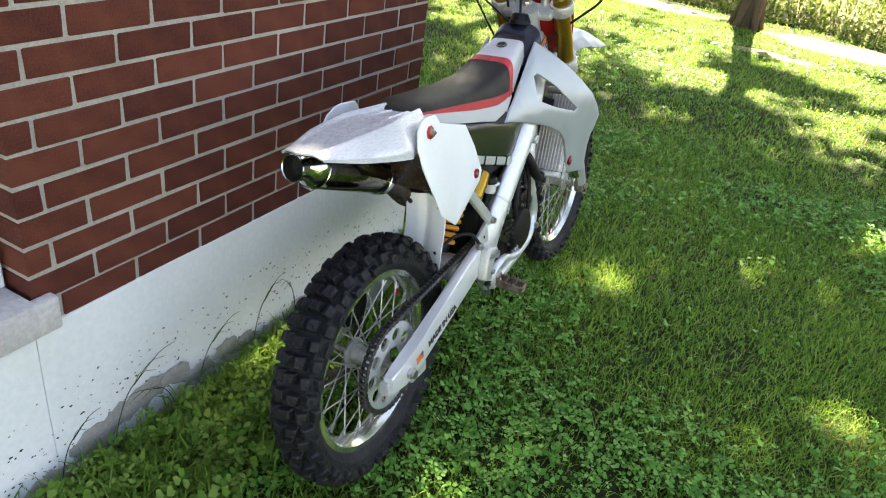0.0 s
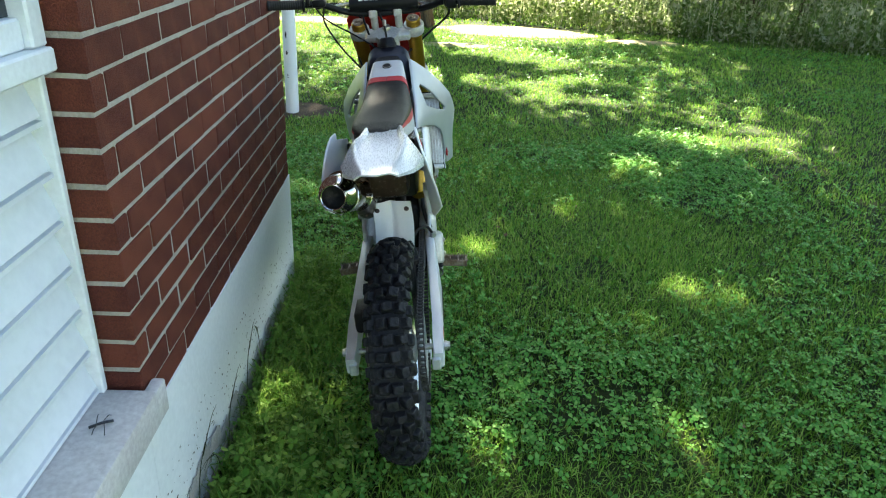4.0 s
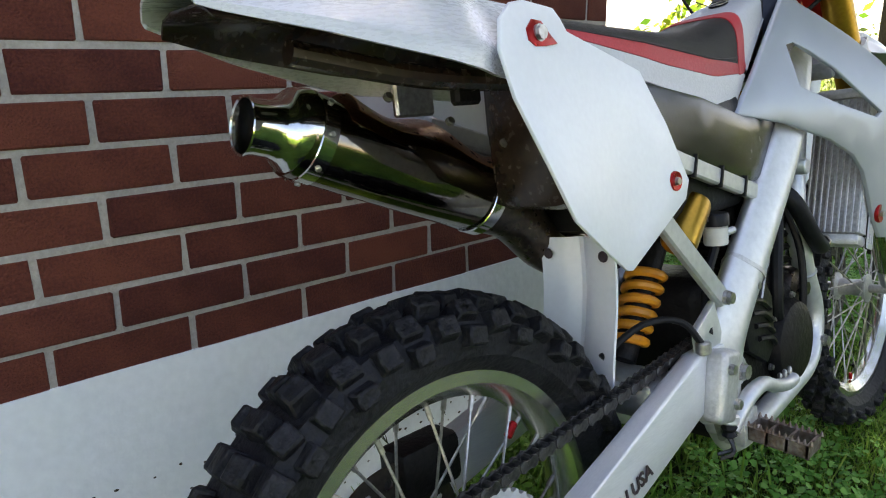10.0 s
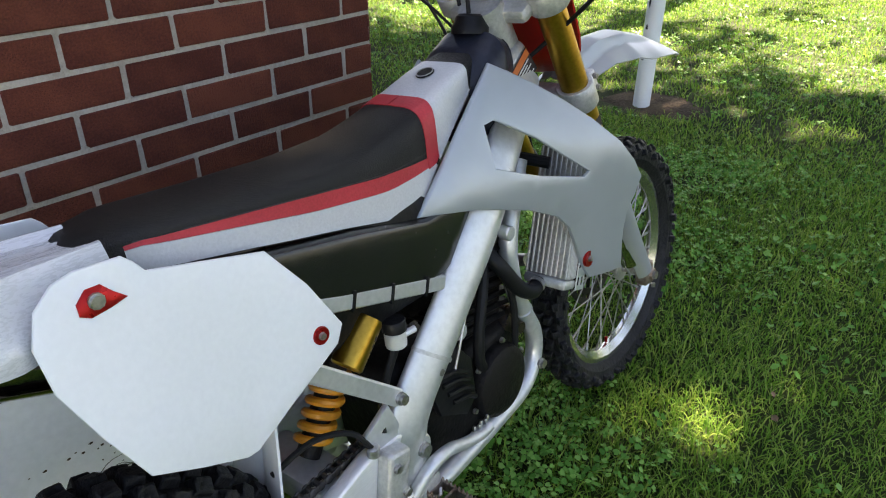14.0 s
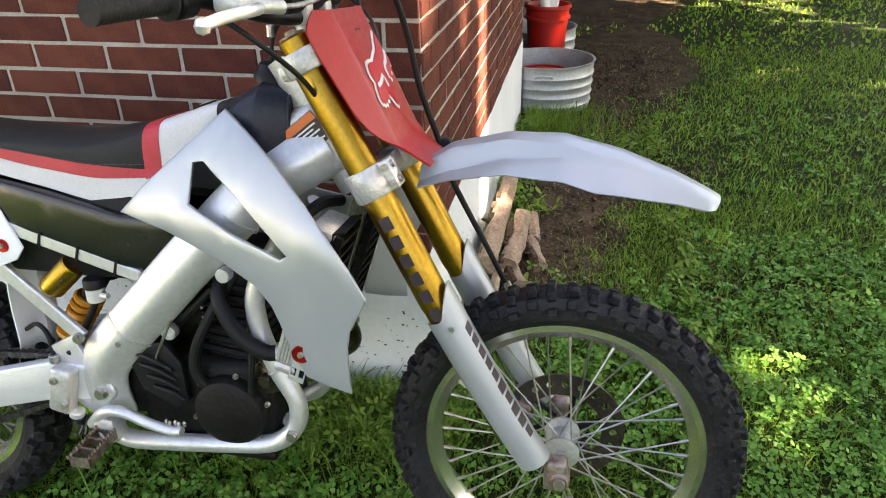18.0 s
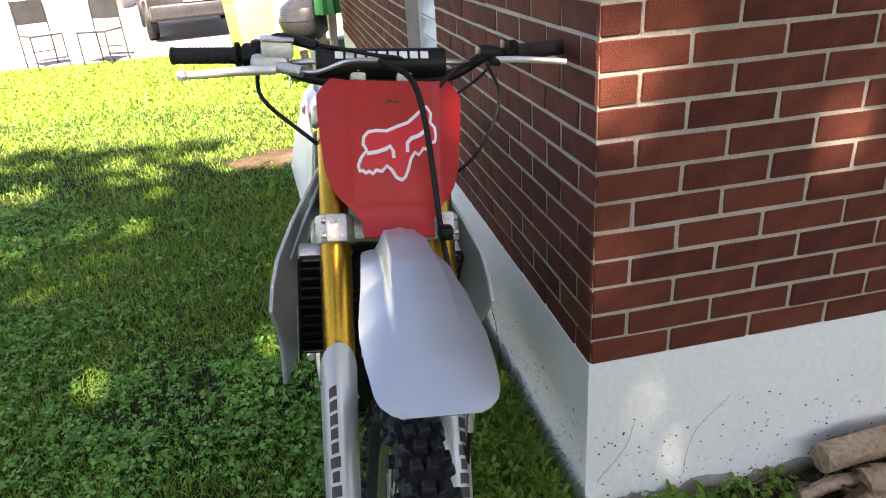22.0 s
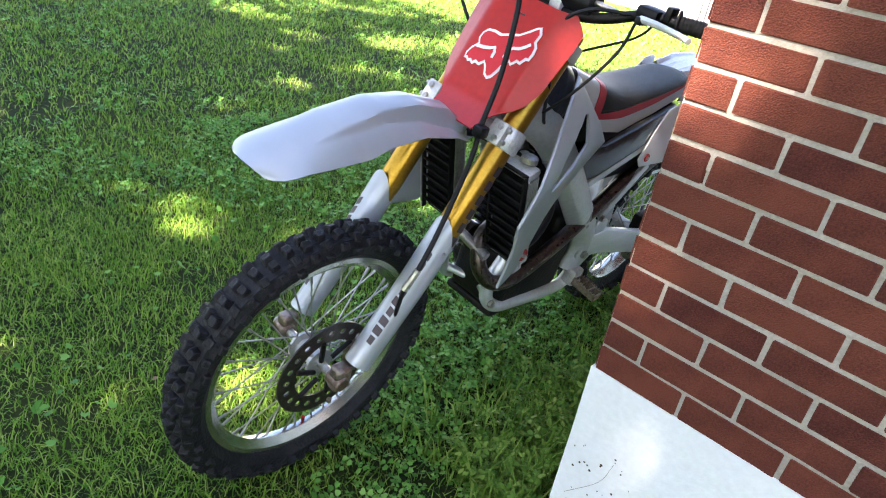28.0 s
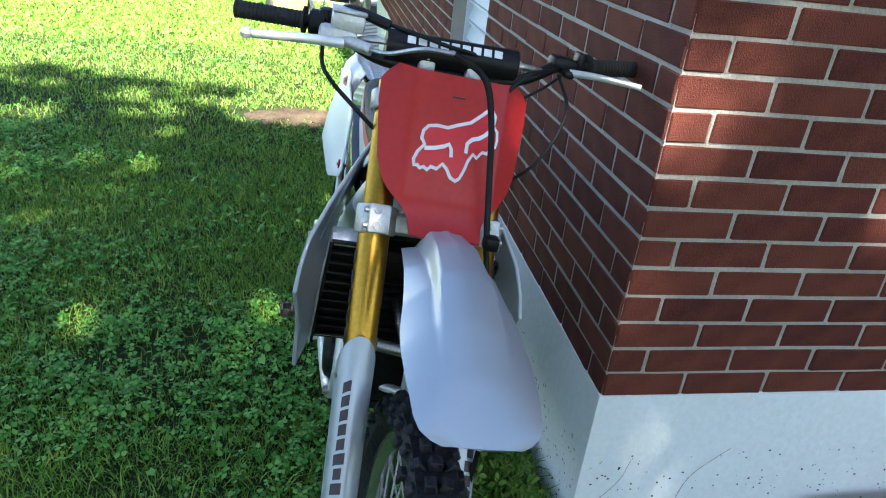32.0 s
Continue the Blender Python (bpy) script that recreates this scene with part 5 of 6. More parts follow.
def clamp(z, bolts, label, thick, mid_back):
    c = bmesh.new()
    front_y = .050 if thick > .02 else .034
    base = Matrix.Translation((0, fork_y(z), z)) @ Matrix.Rotation(radians(27.7), 4, "X")
    for side in (1, -1):
        lathe([(.0285, -thick), (.036, -thick), (.038, -thick + .003), (.038, thick - .003), (.036, thick), (.0285, thick)], 28, base @ Matrix.Translation((side * .102 - .004, 0, 0)), c, True)
        bx((side * .102 - .024, .030, -thick), (side * .102 + .016, front_y, thick), .004, 2, base, c)
    bx((-.085, -.05 - mid_back, -thick * .8), (.085, .012 - mid_back, thick * .8), .010, 2, base, c)
    ob = part("triple_clamp", c, CAST, bike, label)
    for side in (1, -1):
        for dz in bolts:
            part("clamp_bolt", bolt(.0065, .008, base @ Matrix.Translation((side * .122 - .004, front_y - .009, dz)) @ AXLE @ Matrix.Scale(side, 4, (0, 0, 1))), STEEL, ob)
            part("clamp_bolt_head", bolt(.0075, .006, base @ Matrix.Translation((side * .107 - .004, front_y - .001, dz)) @ Matrix.Rotation(-radians(90), 4, "X")), STEEL, ob)
    return ob


top_clamp = clamp(1.088, (0,), "machined aluminium upper fork clamp", .018, .012)
part("stem_nut", lathe([(0, .012), (.012, .012), (.015, .008), (.016, 0), (0, 0)], 8, Matrix.Translation((0, -.125, 1.098)) @ Matrix.Rotation(radians(27.7), 4, "X")), STEEL, top_clamp)
clamp(.893, (.014, -.014), "machined aluminium lower fork clamp", .026, .0)
for side in (1, -1):
    pm = bmesh.new()
    tube([(side * .045, -.085, 1.095), (side * .045, -.098, 1.150)], .014, 14, 1, pm)
    bx((side * .045 - .016, -.125, 1.138), (side * .045 + .016, -.080, 1.178), .007, 2, into=pm)
    post = part("bar_mount", pm, CAST, top_clamp)
    part("mount_bolt", bolt(.006, .010, Matrix.Translation((side * .045, -.085, 1.176))), STEEL, post)

# handlebar and controls
bar = part("handlebar", tube([(.398, -.226, 1.174), (.263, -.200, 1.182), (.215, -.178, 1.182), (.150, -.115, 1.160), (.085, -.100, 1.153), (0, -.102, 1.153), (-.085, -.100, 1.155), (-.155, -.112, 1.172), (-.225, -.145, 1.203), (-.29, -.160, 1.209), (-.404, -.196, 1.219)], .0115, 14, 5), BLACKP, bike, "black handlebar")
part("crossbar", tube([(.185, -.145, 1.172), (.13, -.108, 1.188), (-.13, -.106, 1.194), (-.19, -.125, 1.188)], .006, 10, 3), STEEL, bar)
pad = part("crossbar_pad", tube([(.124, -.108, 1.184), (.05, -.107, 1.186), (-.05, -.107, 1.189), (-.126, -.108, 1.192)], .029, 20, 3), BLACKP, bar, "black crossbar pad with white lettering bar")
for k in range(9):
    x0 = .092 - k * .0205
    w = .0185
    for face in (1, -1):
        m = Matrix.Translation((x0 - w / 2, -.1075, 1.1865 + .0006 * k)) @ Matrix.Rotation(face * radians(52), 4, "X")
        part("lettering_bar", bx((-w / 2, -.0075, .0285), (w / 2 - .003, .0075, .0298), .0004, m=m), DECALW, pad)
for a, b, label in (((.270, -.2015, 1.182), (.400, -.2265, 1.174), "ribbed black rubber grip"), ((-.285, -.158, 1.209), (-.406, -.197, 1.219), "ribbed black rubber grip")):
    m = frame_to(a, b)
    L = (Vector(b) - Vector(a)).length
    prof = [(0, 0), (.026, 0), (.026, .004), (.0165, .007)]
    k = .012
    while k < L - .008:
        prof += [(.0168, k), (.0158, k + .0015), (.0158, k + .004), (.0168, k + .0055)]
        k += .008
    part("grip", lathe(prof + [(.0175, L - .004), (.0175, L), (0, L)], 20, m), GRIP, bar, label)
rp = bmesh.new()
bx((.175, -.150, 1.165), (.245, -.105, 1.195), .010, 2, into=rp)
bx((.165, -.165, 1.190), (.225, -.110, 1.222), .006, 2, into=rp)
tube([(.23, -.13, 1.178), (.15, -.085, 1.172)], .011, 12, 1, rp)
mcyl = part("brake_master_cylinder", rp, CAST, bar, "silver front brake master cylinder")
part("reservoir_lid", bx((.163, -.167, 1.222), (.227, -.108, 1.228), .002), CAST, mcyl)
lv = part("brake_lever", tube([(.20, -.100, 1.172), (.245, -.095, 1.170), (.29, -.112, 1.163), (.34, -.108, 1.158), (.366, -.098, 1.158)], (.0095, .0075), 12, 5, squash=1), ALU, bar, "silver brake lever with ball end")
part("ball_end", lathe([(0, -.011), (.008, -.008), (.011, 0), (.008, .008), (0, .011)], 14, Matrix.Translation((.368, -.097, 1.158))), ALU, lv)
tb = bmesh.new()
drum(.025, .035, frame_to((.262, -.199, 1.182), (.21, -.19, 1.185)), 20, .004, tb)
bx((.215, -.215, 1.165), (.25, -.175, 1.215), .012, 2, into=tb)
part("throttle_housing", tb, BLACKP, bar)
part("throttle_boot", tube([(.225, -.185, 1.20), (.19, -.15, 1.225), (.12, -.12, 1.215)], .010, 10, 4), HOSE, bar)
part("throttle_cable", tube([(.13, -.125, 1.218), (.03, -.07, 1.21), (-.08, -.10, 1.18), (-.06, -.12, 1.05), (-.03, -.12, .96)], .004, 8, 5), HOSE, bar)
lp = bmesh.new()
bx((-.255, -.170, 1.195), (-.205, -.125, 1.222), .008, 2, into=lp)
bx((-.245, -.150, 1.188), (-.225, -.095, 1.205), .006, 2, into=lp)
part("clutch_perch", lp, BLACKP, bar, "black clutch lever perch")
part("clutch_lever", tube([(-.235, -.105, 1.20), (-.28, -.088, 1.205), (-.33, -.075, 1.206), (-.366, -.057, 1.207)], (.0075, .006), 10, 4), ALU, bar, "silver clutch lever")
part("kill_switch", bx((-.275, -.175, 1.205), (-.26, -.14, 1.235), .004, 2), BLACKP, bar)
part("clutch_cable", tube([(-.21, -.11, 1.20), (-.14, -.06, 1.185), (-.10, -.04, 1.13), (-.13, -.03, 1.02), (-.10, -.10, .93), (-.06, -.2, .85)], .0042, 8, 5), HOSE, bar)
part("hot_start_cable", tube([(-.22, -.12, 1.19), (-.235, -.06, 1.13), (-.19, -.03, 1.03), (-.12, -.06, .95)], .0035, 8, 5), HOSE, bar)
part("throttle_return_cable", tube([(.235, -.15, 1.165), (.225, -.085, 1.12), (.15, -.055, 1.06), (.06, -.06, .99), (.02, -.10, .95)], .0042, 8, 5), HOSE, bar)
part("kill_wire", tube([(-.25, -.15, 1.20), (-.21, -.16, 1.15), (-.12, -.15, 1.09), (-.03, -.16, 1.03)], .003, 6, 4), HOSE, bar)
bh = part("front_brake_hose", tube([(.02, .020, 1.212), (-.035, .038, 1.185), (-.060, .055, 1.12), (-.078, .075, 1.02), (-.090, .105, .93), (-.105, .128, .85), (-.130, .20, .70), (-.138, .245, .61)], .0058, 10, 5), HOSE, bike, "black front brake hose over number plate")
part("braided_hose", tube([(.155, -.088, 1.172), (.12, -.055, 1.178), (.07, -.005, 1.205), (.02, .020, 1.212)], .0042, 8, 5), STEEL, bh)
part("hose_guide", bx((-.112, .10, .905), (-.085, .128, .93), .005, 2), BLACKP, bh)
part("hose_fitting", tube([(-.138, .24, .625), (-.132, .262, .575)], .008, 8, 1), STEEL, bh)
cal = bmesh.new()
bx((-.092, .25, .315), (-.042, .315, .395), .014, 3, into=cal)
bx((-.10, .262, .33), (-.088, .305, .38), .006, 2, into=cal)
part("brake_caliper", cal, RUSTY, bike, "bronze-toned front brake caliper")
part("caliper_hose", tube([(-.132, .262, .575), (-.128, .27, .47), (-.10, .275, .40)], .005, 8, 3), HOSE, bike)

# front fender
FEND = ((0, .095, .905), (.12, .150, .942), (.3, .246, .966), (.48, .342, .968), (.66, .438, .946), (.84, .525, .914), (1, .603, .877))


def front_fender(u, v):
    y = curve_at([(a, b) for a, b, _ in FEND], u)
    z = curve_at([(a, c) for a, _, c in FEND], u)
    q = 2 * v - 1
    w = curve_at(((0, .060), (.15, .068), (.42, .080), (.58, .090), (.66, .092), (.78, .089), (.90, .083), (.95, .076), (.985, .062), (1, .050)), u)
    drop = curve_at(((0, .030), (.12, .048), (.42, .060), (.58, .062), (.66, .054), (.80, .036), (.92, .020), (1, .010)), u)
    f = abs(q)
    fade = max(0, 1 - u / .78)
    step = min(.70 * drop, .042 * fade)
    a, b = .40 + .10 * (1 - fade), .60 - .06 * (1 - fade)
    g = min(1, max(0, (f - a) / (b - a)))
    centre = .005 * max(0, 1 - u / .45) * math.exp(-(f / .10) ** 2)
    return Vector((q * w, y - .012 * max(0, u - .9) / .1 * f * f, z - (drop - step) * f ** 2.2 - step * g + centre))


part("front_fender", sheet(lambda u, v: front_fender(u, v) + Vector((.012 * u - .006, 0, 0)), 56, 60, .003), SILVER, bike, "silver plastic front fender with raised centre band")

# front number plate
def plate_point(x, z):
    """On the plate's face at height z, x to the right."""
    y = .044 + (1.0 - z) * .50
    if z < .965:
        y += ((.965 - z) / .045) ** 2 * .028
    f = abs(x)
    y -= .62 * max(0, f - .082)
    return Vector((x - .013, y, z))


def plate_half(z):
    return curve_at(((.915, .064), (.936, .068), (.948, .080), (.962, .102), (.980, .118), (1.01, .129), (1.10, .139), (1.135, .139), (1.150, .128), (1.166, .112)), z)


npl = part("front_number_plate", sheet(lambda u, v: plate_point((2 * v - 1) * plate_half(.915 + .251 * u), .915 + .251 * u), 40, 32, .004), RED, bike, "red front number plate with white emblem")


def emblem(name, pts, lift, material, label, depth=.0012):
    part(name, slab(pts, depth, lambda u, v, d: plate_point(u - .004, v + 1.045) + Vector((0, lift + d, lift * .5)), 0), material, npl, label)


def inset(pts, d):
    """The outline pts, counted either way round, drawn in by d."""
    p = [Vector(q) for q in pts]
    turn = 1 if sum(a.x * b.y - b.x * a.y for a, b in zip(p, p[1:] + p[:1])) > 0 else -1
    out = []
    for a, b, c in zip(p[-1:] + p[:-1], p, p[1:] + p[:1]):
        e = ((b - a).normalized() + (c - b).normalized()).normalized()
        out.append(b + Vector((-e.y, e.x)) * d * turn)
    return [tuple(q) for q in out]


def ribbon(line, half):
    """The outline of a stroke along line."""
    p = [Vector(q) for q in line]
    n = []
    for i in range(len(p)):
        e = (p[min(i + 1, len(p) - 1)] - p[max(i - 1, 0)]).normalized()
        n.append(Vector((-e.y, e.x)) * half)
    return [tuple(a + b) for a, b in zip(p, n)] + [tuple(a - b) for a, b in zip(p, n)][::-1]


EMB = [(-.008, -.050), (-.017, -.044), (-.024, -.029), (-.029, -.0135), (-.035, -.003), (-.042, -.008), (-.052, .003), (-.061, .002), (-.069, .014), (-.076, .015), (-.079, .028), (-.077, .043), (-.069, .051), (-.071, .067), (-.061, .080),
       (-.052, .0765), (-.0385, .065), (-.022, .052), (-.003, .046), (.018, .038), (.036, .039), (.0535, .036), (.063, .026), (.065, .012), (.0585, .003), (.069, -.008), (.075, -.022), (.072, -.034), (.065, -.0335), (.060, -.038),
       (.053, -.035), (.0455, -.039), (.039, -.033), (.028, -.035), (.019, -.026), (.0125, -.032), (.004, -.045)]
emblem("emblem", EMB, .0012, DECALW, "white emblem outline")
emblem("emblem_fill", inset(EMB, .0058), .0032, REDMARK, "red emblem filling")
for line in (((.056, -.003), (.0376, -.0005), (.0215, .004), (.012, .009), (.007, .001), (.006, -.011)), ((-.020, -.001), (-.0206, .0147), (-.029, .0227), (-.042, .0266), (-.053, .034), (-.062, .043))):
    emblem("emblem_line", ribbon(line, .0032), .0052, DECALW, "white emblem line")
for z in (1.13,):
    part("vent_slot", slab([(-.012, 0), (.012, 0), (.012, .003), (-.012, .003)], .001, lambda u, v, d: plate_point(u, v + z) + Vector((0, .001 + d, 0)), 0), DECAL, npl)

# ---- ground ----
def lie(x, y):
    """Height of the lawn."""
    return GROUND_Z + .018 * noise.noise(Vector((x * .5, y * .5, 3))) + .008 * noise.noise(Vector((x * 2.1, y * 2.1, 9)))


gb = bmesh.new()
axis = [-300, -120, -60, -30, -18] + [-12 + .5 * k for k in range(49)] + [18, 30, 60, 120, 300]
rows_ = [[gb.verts.new((x, y, lie(x, y) if max(abs(x), abs(y)) < 20 else GROUND_Z)) for x in axis] for y in axis]
for i in range(len(axis) - 1):
    for j in range(len(axis) - 1):
        gb.faces.new((rows_[i][j], rows_[i][j + 1], rows_[i + 1][j + 1], rows_[i + 1][j]))
solo("ground", gb, GROUND, "lawn soil under mown grass and clover", kind="structure")


def patch(name, cx, cy, w, h, seed, material, label, lift=.012, n=40):
    bm = bmesh.new()
    c = bm.verts.new((cx, cy, lie(cx, cy) + lift))
    rings = []
    for f in (.5, .85, 1.0):
        rings.append([])
        for k in range(n):
            a = math.tau * k / n
            q = f * (1 + .22 * noise.noise(Vector((2.2 * math.cos(a), 2.2 * math.sin(a), seed))))
            x, y = cx + w * q * math.cos(a), cy + h * q * math.sin(a)
            rings[-1].append(bm.verts.new((x, y, lie(x, y) + (lift * (1.2 - f) if f < 1 else -.01) + .006 * noise.noise(Vector((x * 9, y * 9, 1))))))
    for k in range(n):
        bm.faces.new((c, rings[0][k], rings[0][(k + 1) % n]))
        for p, q in zip(rings, rings[1:]):
            bm.faces.new((p[k], q[k], q[(k + 1) % n], p[(k + 1) % n]))
    return solo(name, bm, material, label, kind="structure")


BARE = ((-2.5, .25, 2.1, .48), (-.50, 2.95, .36, .26), (.72, -3.75, .42, .26), (-4.6, .7, 1.5, .6), (-1.0, .05, .6, .22), (-7.4, .6, 1.9, .9))
for k, (x, y, w, h) in enumerate(BARE):
    patch("soil_%d" % (k + 1), x, y, w * 1.08, h * 1.08, k * 3.3, SOIL, "bare dark soil with leaf litter")


STRAWS = ((1.9, 8.0, 1.3, .55), (-.9, 8.4, 1.0, .4), (.9, 6.6, .5, .2), (3.6, 7.4, .6, .25))
for k, (x, y, w, h) in enumerate(STRAWS):
    patch("soil_%d" % (k + 7), x, y, w * 1.05, h * 1.05, k * 2.1 + 1, STRAW, "dry pale thatch in full sun")


def wave(x, y, s, ph):
    """Soft patches from a few crossing waves."""
    return (np.sin(x * s + ph) + np.sin(y * s * 1.13 + ph * 2.1) + np.sin((x + y) * s * .71 + ph * .7) + np.sin((x - 1.4 * y) * s * 1.7 + ph * 3.3) * .6) / 3.6


def bare(x, y):
    q = np.zeros(len(x))
    for cx, cy, w, h in STRAWS:
        q = np.maximum(q, .75 * (1.25 - np.hypot((x - cx) / w, (y - cy) / h)))
    for cx, cy, w, h in BARE:
        q = np.maximum(q, 1.25 - np.hypot((x - cx) / w, (y - cy) / h))
    q = q + .28 * wave(x, y, 6.0, .6) + .16 * wave(x, y, 17.0, 2.2)
    return np.clip(q * 2.2, 0, .985)


def inside_house(x, y):
    return ((x < .012) & (y < .012) & (x > -2.76)) | ((x < -2.7) & (y < -.1))


def stuff(name, verts, tris, material, label):
    me = bpy.data.meshes.new(name)
    me.vertices.add(len(verts))
    me.vertices.foreach_set("co", verts.astype(np.float32).ravel())
    me.loops.add(tris.size)
    me.loops.foreach_set("vertex_index", tris.astype(np.int32).ravel())
    me.polygons.add(len(tris))
    me.polygons.foreach_set("loop_start", np.arange(0, tris.size, 3, dtype=np.int32))
    me.update(calc_edges=True)
    me.materials.append(material)
    return tagged(new(name, me), label, kind="stuff")


R = np.random.default_rng(5)


def ground_z(x, y):
    return np.array([lie(a, b) for a, b in zip(x, y)])


def scatter(n, x0, x1, y0, y1):
    x, y = R.uniform(x0, x1, n), R.uniform(y0, y1, n)
    keep = ~inside_house(x, y) & (R.random(n) > bare(x, y))
    return x[keep], y[keep]


def blades(name, x, y, h0, h1, w, label, material=GRASSM, lean=.5):
    n = len(x)
    z, a, h = ground_z(x, y), R.uniform(0, math.tau, n), R.uniform(h0, h1, n)
    b, le = R.uniform(0, math.tau, n), R.uniform(.1, lean, n)
    base = np.stack([x, y, z - .005], 1)
    side = np.stack([np.cos(a), np.sin(a), 0 * a], 1) * (w * R.uniform(.6, 1.2, n))[:, None]
    bend = np.stack([np.cos(b), np.sin(b), 0 * b], 1)
    mid = base + np.stack([0 * x, 0 * x, h * .6], 1) + bend * (h * le * .35)[:, None]
    tip = base + np.stack([0 * x, 0 * x, h * (1 - .3 * le)], 1) + bend * (h * le)[:, None]
    v = np.stack([base - side, base + side, mid - side * .8, mid + side * .8, tip], 1).reshape(-1, 3)
    t = np.array([[0, 1, 3], [0, 3, 2], [2, 3, 4]])
    return stuff(name, v, (np.arange(n)[:, None, None] * 5 + t).reshape(-1, 3), material, label)


def rosettes(name, x, y, h0, h1, r0, r1, leaves, material, label, up=.25, slim=1.0):
    """Leaves of several leaflets on thin stems."""
    n = len(x)
    z, h, a0, r = ground_z(x, y), R.uniform(h0, h1, n), R.uniform(0, math.tau, n), R.uniform(r0, r1, n)
    tx, ty = R.normal(0, up, n), R.normal(0, up, n)
    c = np.stack([x, y, z + h], 1)
    vs, ts = [], []
    for k in range(leaves):
        a = a0 + math.tau * k / leaves + R.normal(0, .12, n)
        d = np.stack([np.cos(a), np.sin(a), tx * np.cos(a) + ty * np.sin(a)], 1)
        s = np.stack([-np.sin(a), np.cos(a), -tx * np.sin(a) + ty * np.cos(a)], 1)
        rr = r[:, None]
        pts = [c + d * rr * .08, c + d * rr * .55 + s * rr * .42 * slim, c + d * rr * 1.0 + s * rr * .30 * slim, c + d * rr * (.92 if slim == 1 else 1.25) , c + d * rr * 1.0 - s * rr * .30 * slim, c + d * rr * .55 - s * rr * .42 * slim]
        for q in (3,):
            pts[q] = pts[q] - np.array([0, 0, .15]) * rr
        vs.append(np.stack(pts, 1))
    v = np.concatenate(vs, 1).reshape(-1, 3)
    t = np.array([[0, 1, 2], [0, 2, 3], [0, 3, 4], [0, 4, 5]])
    t = np.concatenate([t + 6 * k for k in range(leaves)])
    return stuff(name, v, (np.arange(n)[:, None, None] * 6 * leaves + t).reshape(-1, 3), material, label)


def clover_mask(x, y):
    return wave(x, y, 2.3, 1.7) + .35 * wave(x, y, 6.1, .4)


def inner(x, y):
    """1 in the lawn round the bike, falling off to 0 a metre further out."""
    d = np.hypot(np.maximum(0, np.maximum(-.8 - x, x - 2.0)), np.maximum(0, np.maximum(-2.4 - y, y - 1.8)))
    return np.clip(1 - d / 1.2, 0, 1)


x, y = scatter(400000, -2.0, 3.2, -3.6, 3.0)
k = (clover_mask(x, y) < R.normal(.62, .30, len(x))) & (R.random(len(x)) < inner(x, y))
blades("grass_near", x[k], y[k], .018, .062, .0020, "green mown grass blades", GRASSM, 1.5)
x, y = scatter(380000, -5.0, 7.0, -6.0, 8.2)
k = R.random(len(x)) > inner(x, y) * 1.1
blades("grass_middle", x[k], y[k], .020, .060, .0036, "green mown grass blades", GRASSM, 1.5)
x, y = scatter(150000, -10, 14, -10.2, 12)
k = (y + .25 * wave(x, y, 5.0, .2) > -9.9) & ~((x > -5) & (x < 7.0) & (y > -6.0) & (y < 8.2))
blades("grass_far", x[k], y[k], .02, .06, .013, "sunlit mown grass blades", GRASSM, 1.2)
x, y = scatter(70000, -1.0, 7.5, -9.8, -6.0)
blades("grass_beyond", x, y, .02, .06, .010, "mown grass in full sun before the drive", GRASSM, 1.4)
x, y = scatter(62000, -1.2, 2.8, -3.2, 2.6)
k = clover_mask(x, y) > R.normal(.10, .22, len(x))
rosettes("clover_near", x[k], y[k], .025, .058, .010, .0195, 3, CLOVER, "green clover leaves in the lawn", .38)
x, y = scatter(34000, -4, 6.5, -6, 7)
k = (clover_mask(x, y) > R.normal(.05, .25, len(x))) & ~((x > -1.2) & (x < 2.8) & (y > -3.2) & (y < 2.6))
rosettes("clover_middle", x[k], y[k], .035, .07, .013, .024, 3, CLOVER, "green clover leaves in the lawn", .38)
# violets and plantain: round single leaves
x, y = scatter(7000, -1.0, 2.6, -2.9, 2.6)
k = wave(x, y, 3.1, 4.4) > R.normal(.35, .2, len(x))
rosettes("round_leaved_weeds", x[k], y[k], .03, .065, .016, .030, 1, CLOVER, "round-leaved weeds in the lawn", .4)
# weeds along the foundation
n = 3600
x, y = .045 + np.abs(R.normal(0, .15, n)), R.uniform(-3.4, .1, n)
rosettes("weeds_by_wall", x, y, .02, .10, .010, .022, 4, WEED, "low leafy weeds along the foundation", .5, .7)
n = 9000
x, y = .035 + np.abs(R.normal(0, .17, n)), R.uniform(-3.4, .12, n)
blades("tall_grass_by_wall", x, y, .06, .17, .0028, "uncut grass along the foundation", WEED, .9)
n = 300
x, y = .05 + R.random(n) * .35, R.uniform(-1.9, -.9, n)
rosettes("broad_weeds", x, y, .05, .12, .014, .028, 3, WEED, "bright broad-leaved weeds by the foundation", .45, 1.0)
n = 480
x, y = R.uniform(-2.6, .05, n), .012 + np.abs(R.normal(0, .10, n))
rosettes("weeds_by_gable", x, y, .02, .07, .012, .030, 3, WEED, "leafy weeds along the gable wall", .5, .8)
n = 3600
x, y = R.uniform(-3.2, -.3, n), R.uniform(.05, .85, n)
k = (wave(x, y, 5.2, 1.0) + .4 * wave(x, y, 14.0, .3) > .22)
rosettes("soil_weeds", x[k], y[k], .02, .08, .012, .030, 3, WEED, "green weeds sprouting from the soil", .5, .7)
n = 1500
x, y = R.uniform(-2.9, -2.3, n), .05 + np.abs(R.normal(0, .22, n))
blades("grass_tufts", x, y, .06, .16, .003, "tufts of uncut grass on the soil", WEED, .8)
n = 11000
x, y = R.uniform(-5.0, -.3, n), R.uniform(.02, 1.1, n)
